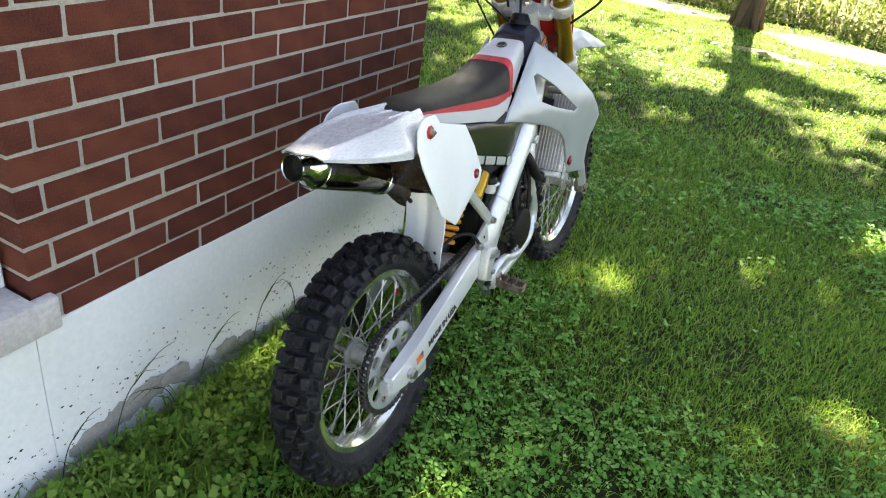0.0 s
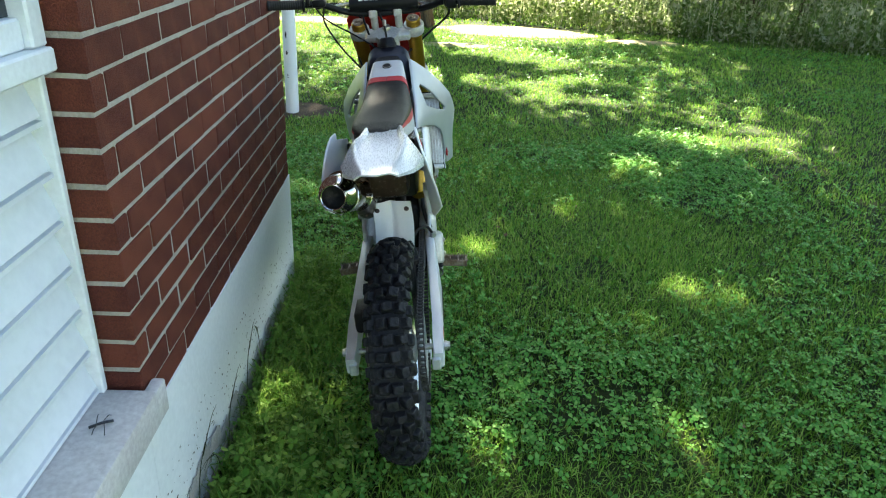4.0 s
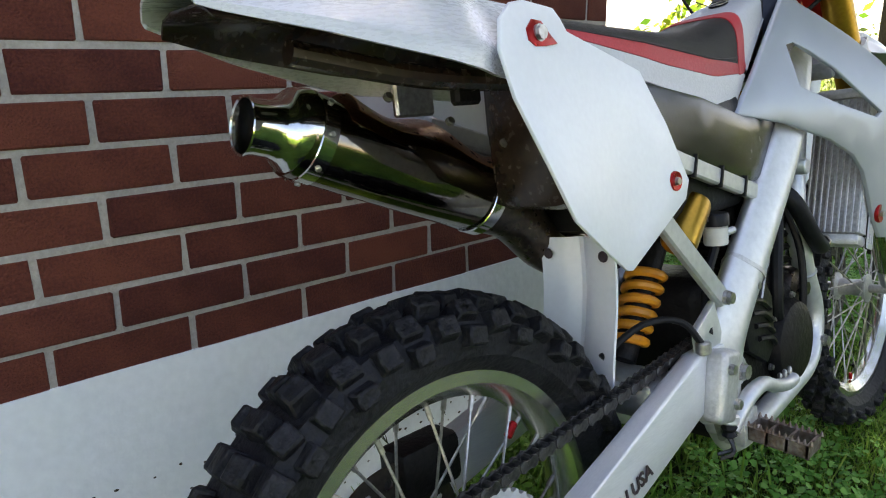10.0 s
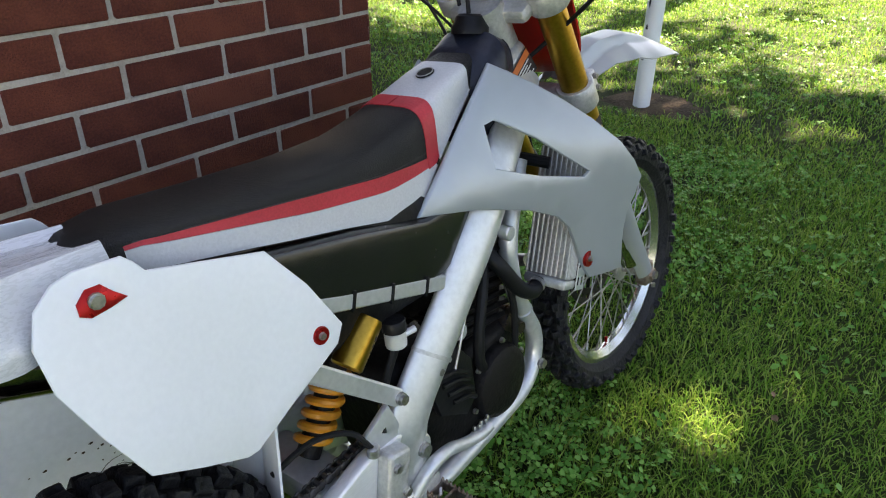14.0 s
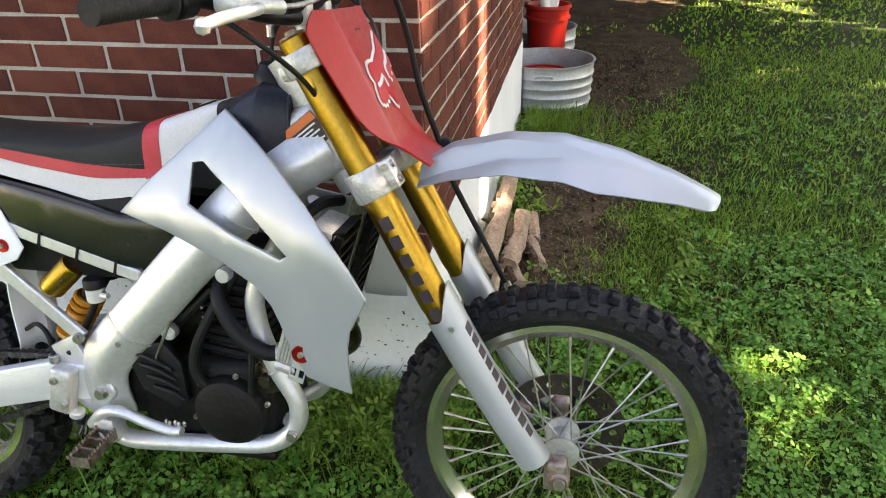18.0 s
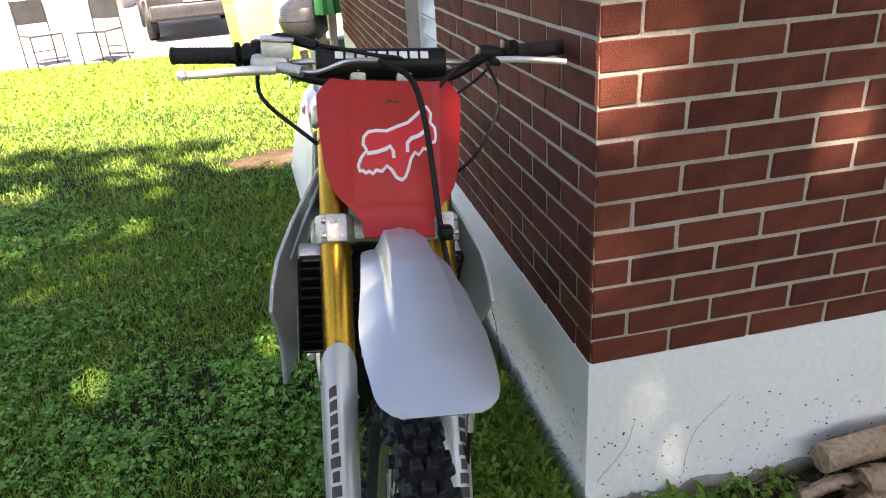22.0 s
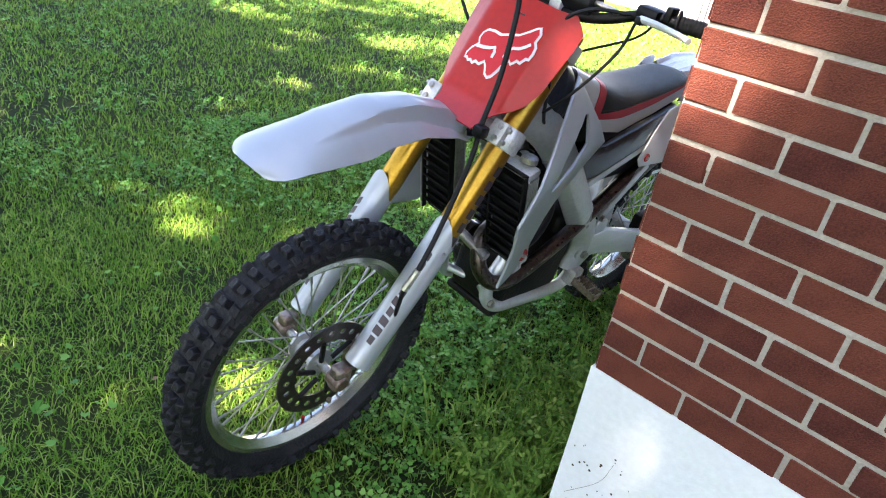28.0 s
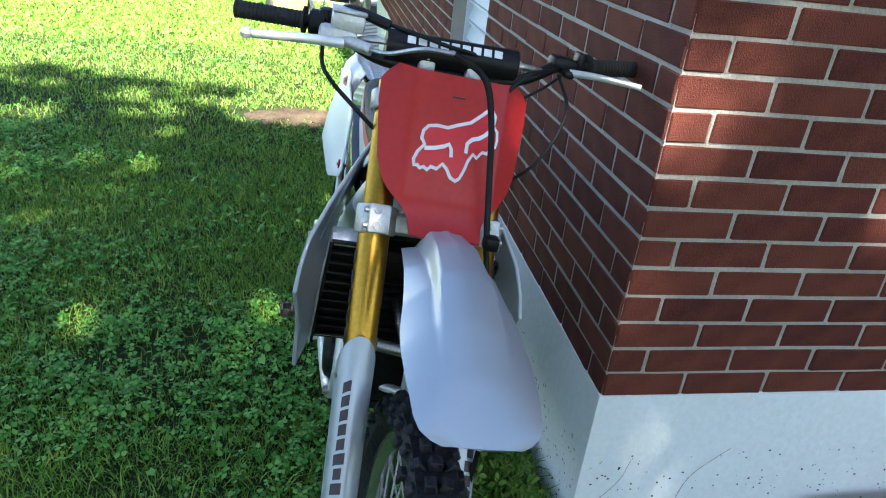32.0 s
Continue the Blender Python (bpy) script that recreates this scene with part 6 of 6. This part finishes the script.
k = bare(x, y) > .25
rosettes("leaf_litter", x[k], y[k], .004, .022, .004, .020, 1, LITTER, "dry brown leaves and twigs on the soil", .7, .55)
n = 2600
x, y = R.uniform(-4.8, -.25, n), R.uniform(.02, .85, n)
k = bare(x, y) > .4
rosettes("soil_crumbs", x[k], y[k], .004, .014, .004, .012, 5, SOIL, "crumbs of dark soil", .9, 1.0)
n = 70
x, y = scatter(n, -1.5, 5, -3, 7)
rosettes("fallen_leaves", x, y, .03, .05, .014, .026, 1, LITTER, "dry leaves scattered on the lawn", .5, .7)
for k, (x0, y0, hgt, bend) in enumerate(((.02, -1.47, .22, .10), (.02, -1.18, .19, .08), (.02, -1.25, .15, -.08), (.02, -.95, .22, .07), (.02, -1.62, .17, .06), (.015, -.72, .20, -.05))):
    w = thing("grass_stalk", "thin dark seeding grass stalk against the foundation", "grass stalk", Matrix.Translation((x0, y0, GROUND_Z)), group="seeding stalks")
    part("stem", tube([(0, 0, 0), (.004, bend * .25, hgt * .5), (.006, bend * .6, hgt * .85), (.008, bend, hgt)], .0013, 5, 4), GROUND, w)
    for q in range(3):
        part("seed_spike", tube([(.008, bend * .8, hgt * .93), (.010, bend * (1.0 + .3 * q), hgt * (1.06 + .06 * q)), (.008, bend * (1.5 + .35 * q), hgt * (1.05 + .12 * q - .10))], (.0011, .0005), 5, 3), GROUND, w)

# ---- trees and brush ----
def leaf_cloud(centres, radii, n, size, seed):
    """Leaf quads gathered into clumps."""
    r = np.random.default_rng(seed)
    pick = r.integers(0, len(centres), n)
    d = r.normal(0, 1, (n, 3))
    d /= np.linalg.norm(d, axis=1)[:, None]
    c = np.array(centres)[pick] + d * (np.array(radii)[pick] * r.random(n) ** .45)[:, None] * np.array([1, 1, .7])
    u = r.normal(0, 1, (n, 3))
    u /= np.linalg.norm(u, axis=1)[:, None]
    w = np.cross(u, r.normal(0, 1, (n, 3)))
    w /= np.linalg.norm(w, axis=1)[:, None]
    s = size * r.uniform(.6, 1.3, n)[:, None]
    v = np.stack([c - u * s * .6, c + w * s * .32 - u * s * .05, c + u * s * .6, c - w * s * .32 - u * s * .05], 1).reshape(-1, 3)
    t = np.array([[0, 1, 2], [0, 2, 3]])
    return v, (np.arange(n)[:, None, None] * 4 + t).reshape(-1, 3)


# gaps cut into the unseen crowns to place sunlit patches below: x, y, half width, half depth, share of open sky
LAWN_GAPS = ((1.11, -.43, .22, .14, .42), (.11, -1.22, .09, .20, .95), (.26, -.95, .12, .10, .6), (1.95, -.05, .24, .16, .75), (2.3, -.33, .20, .12, .55), (1.38, -1.2, .16, .18, .65), (.97, -.85, .12, .08, .5),
             (.97, -1.3, .10, .08, .5), (.68, -.92, .07, .14, .55), (2.05, 1.65, .25, .15, .75), (1.95, 1.07, .20, .12, .5), (2.65, 2.4, .35, .15, .75), (1.35, 2.9, .30, .12, .6), (1.9, 3.7, .5, .2, .8), (.67, -2.0, .20, .25, .30))
YARD_GAPS = ((1.7, -1.9, .20, .15, .65), (1.7, -2.7, .20, .18, .7), (1.67, -3.3, .25, .15, .7), (2.8, -2.2, .20, .12, .6), (3.1, -3.5, .40, .15, .75), (3.9, -3.5, .30, .15, .7), (3.3, -1.6, .20, .10, .65), (3.57, -2.4, .20, .10, .7),
             (4.14, -3.3, .25, .12, .7), (4.5, -2.56, .30, .12, .7), (2.91, -.92, .20, .10, .5), (3.43, -.23, .25, .12, .6), (4.47, -.53, .30, .12, .6), (4.9, -1.2, .30, .12, .6), (.85, -4.0, .5, .5, .85), (-.15, 1.0, .30, .12, .7))
# where the crowns are kept closed so that no sun falls on the bike's fenders
SHADED = ((.60, -.42, .26, .30), (.58, -2.0, .30, .36))
GABLE_GAPS = ((-1.08, .75, .22, .90, .92), (-.60, .90, .10, .35, .65), (-.15, .15, .22, .16, .55), (-1.15, .20, .30, .25, .62), (-.30, .65, .14, .15, .5), (-.15, 1.0, .12, .10, .5), (-2.0, 1.0, .20, .50, .6), (-1.6, .3, .20, .20, .6))


def open_share(c):
    """For points c of a crown: how open it is there, by where the ray from the sun comes down."""
    k = (c[:, 2] - GROUND_Z) / TO_SUN.z
    x, y = c[:, 0] - TO_SUN.x * k, c[:, 1] - TO_SUN.y * k
    kw = c[:, 1] / TO_SUN.y
    xw, zw = c[:, 0] - TO_SUN.x * kw, c[:, 2] - TO_SUN.z * kw
    on_wall = (y < 0) & (xw < 0)
    a, b = np.where(on_wall, xw, x), np.where(on_wall, zw, y)
    share = np.clip(.80 + 1.2 * wave(x, y, 3.7, .9), 0, 1) * np.clip((y - 2.8) / 1.2, 0, 1)
    share = np.maximum(share, np.clip(y - 6.0, 0, .9))
    share *= np.clip(1 - (x - 2.7 + .25 * (y - 3)) / 1.2, .08, 1)
    share = np.maximum(share, np.clip((-4.3 + .7 * wave(x, y, 2.2, .3) - .12 * np.clip(x - 1, 0, 6) - y) / .5, 0, 1))
    share = np.maximum(share, .15 + (1.1 - .25 * np.clip(y, -1, 1)) * np.clip(wave(x, y, 7.3, 2.6) - .22, 0, .8))
    share = np.maximum(share, .9 * np.clip((wave(x, y, 3.4, 1.9) - .10 * (y + 4.5)) / .35, 0, 1) * np.clip((-1.6 - y) / .8, 0, 1))
    share = np.maximum(share, .36 * np.clip((y - .5) / .6, 0, 1) * np.clip((.2 - x) / .8, 0, 1))
    for cx, cy, w, d in SHADED:
        share = share * np.clip(np.hypot((x - cx) / w, (y - cy) / d) - .75, 0, 1)
    share = np.where(on_wall, .66 + .22 * wave(xw, zw, 4.2, 1.1), share)
    for gaps, here in ((LAWN_GAPS + YARD_GAPS, ~on_wall), (GABLE_GAPS, on_wall)):
        for cx, cy, w, d, f in gaps:
            q = np.hypot((a - cx) / (1.1 * w), (b - cy) / (d + .06))
            share = np.where(here, np.maximum(share, min(1, f + .15) * np.clip((1.6 - q) / .8, 0, 1)), share)
    return share


def tree(x, y, r, height, spread, clumps, leaves, size, seed, label, base=3.2, lean=(0, 0)):
    rng = random.Random(seed)
    t = thing("tree", label, "tree", Matrix.Translation((x, y, GROUND_Z)))
    top = Vector((lean[0] + rng.uniform(-.3, .3), lean[1] + rng.uniform(-.3, .3), height * .72))
    trunk = bmesh.new()
    tube([(0, 0, -.3), (0, 0, .05), (.03, .02, 1.2), (.0, .06, height * .35), top], (r * 1.15, r * .35), 16, 4, trunk)
    for k in range(5):
        a = math.tau * k / 5 + .4
        tube([(r * .5 * math.cos(a), r * .5 * math.sin(a), .45), (r * 1.1 * math.cos(a), r * 1.1 * math.sin(a), .10), (r * 1.7 * math.cos(a), r * 1.7 * math.sin(a), -.1)], (r * .45, r * .18), 8, 3, trunk)
    part("trunk", trunk, BARK, t, "rough brown trunk")
    cs, rs = [], []
    for k in range(clumps):
        a, e = rng.uniform(0, math.tau), rng.random() ** .6
        z = base + (height - base) * rng.random()
        wide = spread * (1 - .55 * ((z - base) / (height - base)) ** 2)
        cs.append((lean[0] + wide * e * math.cos(a), lean[1] + wide * e * math.sin(a), z))
        rs.append(rng.uniform(.55, 1.15) * spread / 4)
    for k in range(9):
        c = Vector(cs[k * len(cs) // 9])
        z0 = max(base * .7, min(c.z - 1.0, height * .6))
        part("limb", tube([(0, .04, z0), (c.x * .4, c.y * .4, z0 + (c.z - z0) * .55), tuple(c)], (r * .38, r * .06), 8, 4), BARK, t)
    v, q = leaf_cloud(cs, rs, leaves, size, seed)
    quads = v.reshape(-1, 4, 3)
    # leaves are dropped so that sun lands on the chosen patches
    keep = np.random.default_rng(seed).random(len(quads)) > open_share(quads.mean(1) + np.array([x, y, GROUND_Z]))
    v, q = quads[keep].reshape(-1, 3), q[:2 * keep.sum()]
    crown = stuff("crown", v, q, LEAF, "leafy green crown, thinned to place the sun patches")
    crown.parent = t
    return t


tree(.40, 8.1, .155, 15.5, 5.0, 120, 26000, .26, 367, "tall tree with a broad leafy crown at the lawn's edge", 7.6, (-1.3, .9))
tree(-2.15, 10.2, .22, 15.0, 4.6, 90, 19000, .26, 248, "tall tree standing in the brush", 6.4, (-.5, .3))
tree(5.9, 9.6, .22, 15.5, 5.0, 110, 23000, .26, 12, "tall leafy tree shading the lawn", 7.0, (-1.0, .6))
# added far tree, its crown out of view, to shade the brush on the right
tree(7.6, 16.5, .22, 16.0, 5.2, 110, 22000, .28, 41, "added tall tree that shades the right-hand brush", 6.0, (-.6, .5))
tree(-9.4, 12.2, .20, 6.0, 2.8, 34, 5000, .24, 17, "young tree in the wood's edge", 1.4)
# added tree that keeps sun off the soil past the tubs
tree(-6.9, 8.4, .24, 12, 3.6, 60, 15000, .26, 19, "added dense tree that shades the soil past the tubs", 4.6)
# added tree, put there for its shade on the side lawn
tree(10.4, 6.0, .22, 12, 4.0, 50, 9000, .26, 18, "added tall tree that shades the side lawn", 4.6)
tree(6.2, 8.3, .07, 3.4, 1.7, 26, 4200, .13, 31, "low shady tree hanging over the brush", .9, (-.5, -.3))
tree(-4.8, 13.6, .14, 5.0, 2.4, 30, 4000, .20, 14, "young sunlit tree behind the brush", 1.2)
tree(1.6, 15.5, .14, 4.4, 2.2, 26, 3200, .20, 15, "young sunlit tree behind the brush", 1.2)
# brush at the lawn's edge
def brush_line(x):
    return np.where(x > 1.5, 9.0 - .42 * (x - 1.5), 9.2 + .05 * np.abs(x))


n = 42000
x = R.uniform(-9, 10, n)
dep = R.random(n) ** 1.6 * 3.0
y = brush_line(x) + dep
hh = (.25 + .75 * np.clip(dep / 1.2, 0, 1)) * (1 + .5 * wave(x, y, 2.6, .8)) * 1.2
c = np.stack([x, y, GROUND_Z + hh * R.random(n) ** .7], 1)
v, q = leaf_cloud([(0, 0, 0)], [.0], n, .07, 3)
v = (v.reshape(n, 4, 3) + c[:, None, :]).reshape(-1, 3)
stuff("brush", v, q, BRUSHM, "tangled brush and weeds at the lawn's edge")
n = 6500
x = R.uniform(-9, 10, n)
y = brush_line(x) + R.random(n) * 2.0 - .1
blades("brush_stalks", x, y, .3, 1.25, .004, "pale dry stalks in the brush", BRUSHM, .5)
n = 34000
x, z = R.uniform(-16, 16, n), R.random(n) ** 1.3 * 3.2
z *= np.clip(.65 + .6 * wave(x, 0 * x, .9, 2.0), .15, 1.2)
c = np.stack([x, 15.0 + R.random(n) * 5.0, z], 1)
v, q = leaf_cloud([(0, 0, 0)], [.0], n, .24, 8)
v = (v.reshape(n, 4, 3) + c[:, None, :]).reshape(-1, 3)
stuff("far_bushes", v, q, SUNLEAF, "leafy bushes beyond the brush, sunlight put into their colour")

# ---- yard ----
post = thing("white_post", "white painted metal post with scuffs in bare soil", "post", Matrix.Translation((-.54, 2.88, GROUND_Z)))
part("pole", tube([(0, 0, -.2), (.005, .01, 1.2), (.01, .02, 2.6)], .052, 20, 2), WHITE, post)
for z, w in ((.62, .03), (.30, .02), (.48, .018)):
    part("scuff", slab(blotch(0, z, .010, w, 9, int(z * 50)), .0008, lambda u, v, d: Vector((.052 * math.cos(-1.9 + u / .052) * 1.012 + .003, .052 * math.sin(-1.9 + u / .052) * 1.012 + .004, v)), 0), DARKP, post)
solo("drive", bx((-3, -30, -.09), (12, -9.9, GROUND_Z + .030)), ASPHALT, "sun-bleached asphalt drive", kind="structure")


def wheelie_bin(x, y, rz):
    t = thing("wheelie_bin", "lime green wheeled rubbish bin in full sun", "rubbish bin", pose(x, y, GROUND_Z + .02, 0, 0, rz))
    bm = bx((-.25, -.27, .08), (.25, .27, .95), .03, 2)
    for v in bm.verts:
        f = (v.co.z - .08) / .87
        v.co.x *= .84 + .16 * f
        v.co.y *= .80 + .20 * f
    part("body", bm, LIME, t)
    part("lid", bx((-.28, -.31, .953), (.28, .30, 1.02), .025, 3), LIME, t)
    part("lip", bx((-.275, -.295, .90), (.275, .295, .935), .01), LIME, t)
    part("panel", bx((-.17, .225, .22), (.17, .245, .72), .02, 2), LIME, t)
    part("handle", tube([(-.2, -.33, .97), (-.2, -.38, 1.0), (.2, -.38, 1.0), (.2, -.33, .97)], .014, 10, 3), DARKP, t)
    for s in (1, -1):
        w = part("wheel", lathe([(.06, -.02), (.115, -.024), (.125, -.015), (.125, .015), (.115, .024), (.06, .02)], 28, at_axle(s * .25, -.20, .12), closed=True), DARKP, t)
        for k in range(8):
            a = math.tau * k / 8
            part("wheel_spoke", tube([(s * .255, -.20, .12), (s * .255, -.20 + .08 * math.cos(a), .12 + .08 * math.sin(a))], .010, 6, 1), WHITE, w)
    return t


wheelie_bin(1.05, -8.05, 200)
tub("wash_tub", "ribbed galvanised wash tub on the lawn", (.16, -4.30, GROUND_Z + .02), .27, .26)
vent = thing("ribbed_panel", "white ribbed metal panel leaning in the tub", "panel", Matrix.Translation((.20, -4.42, .0)) @ Matrix.Rotation(radians(10), 4, "Y"))
part("backing", bx((-.085, -.012, -.03), (.085, -.004, .58), .002), GALV, vent)
for k in range(22):
    part("rib", bx((-.085, -.004, -.02 + k * .0265), (.085, .014, -.006 + k * .0265), .003), TRIMW, vent)
grill = thing("kettle_grill", "black kettle grill on thin legs by the wall", "grill", Matrix.Translation((.42, -6.35, GROUND_Z + .02)))
part("bowl", lathe([(0, .45), (.14, .47), (.24, .56), (.27, .66), (.27, .68), (0, .68)], 28), DARKP, grill)
part("lid", lathe([(.275, .681), (.275, .70), (.24, .80), (.14, .87), (0, .89)], 28), DARKP, grill)
part("lid_handle", tube([(-.06, 0, .88), (-.05, 0, .93), (.05, 0, .93), (.06, 0, .88)], .010, 8, 3), DARKP, grill)
for k in range(3):
    a = math.tau * k / 3
    part("leg", tube([(.16 * math.cos(a), .16 * math.sin(a), .50), (.26 * math.cos(a), .26 * math.sin(a), .0)], .011, 8, 1), STEEL, grill)
umb = thing("folded_umbrella", "folded green garden umbrella leaning on the wall", "umbrella", Matrix.Translation((.20, -5.9, GROUND_Z + .02)))
part("pole", tube([(0, 0, 0), (0, 0, 2.3)], .018, 10, 1), STEEL, umb)
cb = bmesh.new()
n_, prev = 16, None
rings = [[cb.verts.new(((.05 + .06 * f) * (1 + .25 * (k % 2)) * math.cos(math.tau * k / n_), (.05 + .06 * f) * (1 + .25 * (k % 2)) * math.sin(math.tau * k / n_), 2.2 - 1.45 * f)) for k in range(n_)] for f in (0, .3, .7, 1)]
for p, q in zip(rings, rings[1:]):
    for k in range(n_):
        cb.faces.new((p[k], p[(k + 1) % n_], q[(k + 1) % n_], q[k]))
cb.faces.new(rings[0])
cb.faces.new(rings[-1][::-1])
part("canopy", cb, GREENP, umb, "folded green cloth", 20)
boards = thing("timber_stack", "stained boards standing by the wall", "timber", Matrix.Translation((.30, -7.0, GROUND_Z + .02)))
for k in range(4):
    part("board", bx((.10 * k - .2, -.03 * k, 0), (.10 * k - .11, -.03 * k + .03, 1.4 + .12 * (k % 2)), .004, m=Matrix.Rotation(radians(3 * k - 4), 4, "Y")), (WOODG, LOG, WHITE, LOG)[k], boards)


def garden_chair(x, y, rz):
    t = thing("garden_chair", "dark metal garden chair on the sunny lawn", "chair", pose(x, y, GROUND_Z + .02, 0, 0, rz), group="garden chairs")
    part("seat", bx((-.22, -.22, .43), (.22, .22, .455), .008), DARKP, t)
    part("backrest", bx((-.20, .215, .58), (.20, .230, .90), .008), DARKP, t)
    for sx in (-.21, .21):
        part("leg", tube([(sx, -.21, 0), (sx, -.21, .44)], .011, 8, 1), DARKP, t)
        part("leg", tube([(sx, .24, 0), (sx, .22, .45), (sx, .225, .92)], .011, 8, 2), DARKP, t)
    part("stretcher", tube([(-.21, .22, .2), (.21, .22, .2)], .008, 8, 1), DARKP, t)
    return t


garden_chair(3.2, -9.7, 160)
garden_chair(4.0, -9.8, 215)
car = thing("parked_car", "dark parked car with red tail lamps", "car", pose(2.4, -13.4, GROUND_Z + .03, 0, 0, 12))
cs = bmesh.new()
prof = [(-2.1, .35), (-2.12, .75), (-1.95, .95), (-1.3, 1.0), (-.7, 1.42), (.8, 1.45), (1.5, 1.02), (2.0, .98), (2.12, .80), (2.10, .35)]
ls, rs = [cs.verts.new((-.82, -a, b)) for a, b in prof], [cs.verts.new((.82, -a, b)) for a, b in prof]
for i in range(len(prof)):
    j = (i + 1) % len(prof)
    cs.faces.new((ls[i], ls[j], rs[j], rs[i]))
cs.faces.new(ls)
cs.faces.new(rs[::-1])
part("body", bevel(cs, .05, 2), DARKP, car)
for s in (1, -1):
    part("tail_lamp", bx((s * .70 - .10, 2.08, .72), (s * .70 + .10, 2.14, .88), .02, 2), RED, car)
    for yy in (-1.3, 1.3):
        w = part("wheel", lathe([(.18, -.09), (.30, -.09), (.32, -.06), (.32, .06), (.30, .09), (.18, .09)], 28, at_axle(s * .78, yy, .32), closed=True), RUBBER, car)
        part("rim", lathe([(0, .03), (.17, .05), (.185, .085), (.185, -.085), (0, -.085)], 24, at_axle(s * .78, yy, .32)), RIM, w)
part("bumper", bx((-.80, 2.06, .38), (.80, 2.16, .60), .04, 2), DARKP, car)
part("rear_window", bx((-.62, 0, 0), (.62, .02, .45), .02, m=Matrix.Translation((0, 1.30, 1.03)) @ Matrix.Rotation(radians(55), 4, "X")), GLASS, car)
part("number_plate", bx((-.25, 2.145, .62), (.25, 2.155, .72)), DECALW, car, "blank pale number plate")
nh = thing("neighbour_house", "pale neighbouring house across the drive", "house", Matrix.Translation((10.0, -21, GROUND_Z)))
part("wall", bx((-5, -3, .35), (5, 3, 3.0)), SIDING, nh)
part("base", bx((-5.02, -3.02, 0), (5.02, 3.02, .349)), CONCRETE, nh)
part("roof", bx((-5.4, -3.4, 3.0), (5.4, 3.4, 3.3), .1), DARKP, nh)
for xx in (-3, 0, 3):
    wn_ = part("window", bx((xx - .5, 3.0, 1.1), (xx + .5, 3.05, 2.2), .01), TRIMW, nh)
    part("pane", bx((xx - .43, 3.05, 1.17), (xx + .43, 3.06, 2.13)), GLASS, wn_)
sh_ = thing("shrub", "small dark shrub by the neighbouring house", "shrub", Matrix.Translation((11.3, -17.2, GROUND_Z)))
part("stem", tube([(0, 0, 0), (0, 0, .5)], .03, 8, 1), BARK, sh_)
v, q = leaf_cloud([(0, 0, .4), (.3, .1, .3), (-.3, 0, .35)], [.4, .35, .35], 1500, .08, 77)
o = stuff("crown", v, q, LEAF, "dense dark leaves")
o.parent = sh_
bug = thing("twig", "dark dry twig curled on the concrete sill", "twig", Matrix.Translation((-.03, -1.72, .506)))
part("twig", tube([(-.02, -.01, .002), (0, 0, .006), (.018, .012, .003)], .003, 6, 3), DARKP, bug)
for k in range(4):
    part("side_twig", tube([(.005 * k - .01, 0, .004), (.01 * k - .015, .02 * (-1) ** k, .008), (.012 * k - .018, .03 * (-1) ** k, .001)], .0009, 5, 3), DARKP, bug)

# ---- bricks ----
brick_face(wall_1, F1, 1.595, HIGH, .0905, .1995, pitch=.2055)
brick_face(wall_2, F2, 2.74, HIGH, .1995, .0905)
brick_face(wall_3, Matrix.Translation((0, -2.362, 0)) @ F1, 4.63, HIGH, .12, .2095)
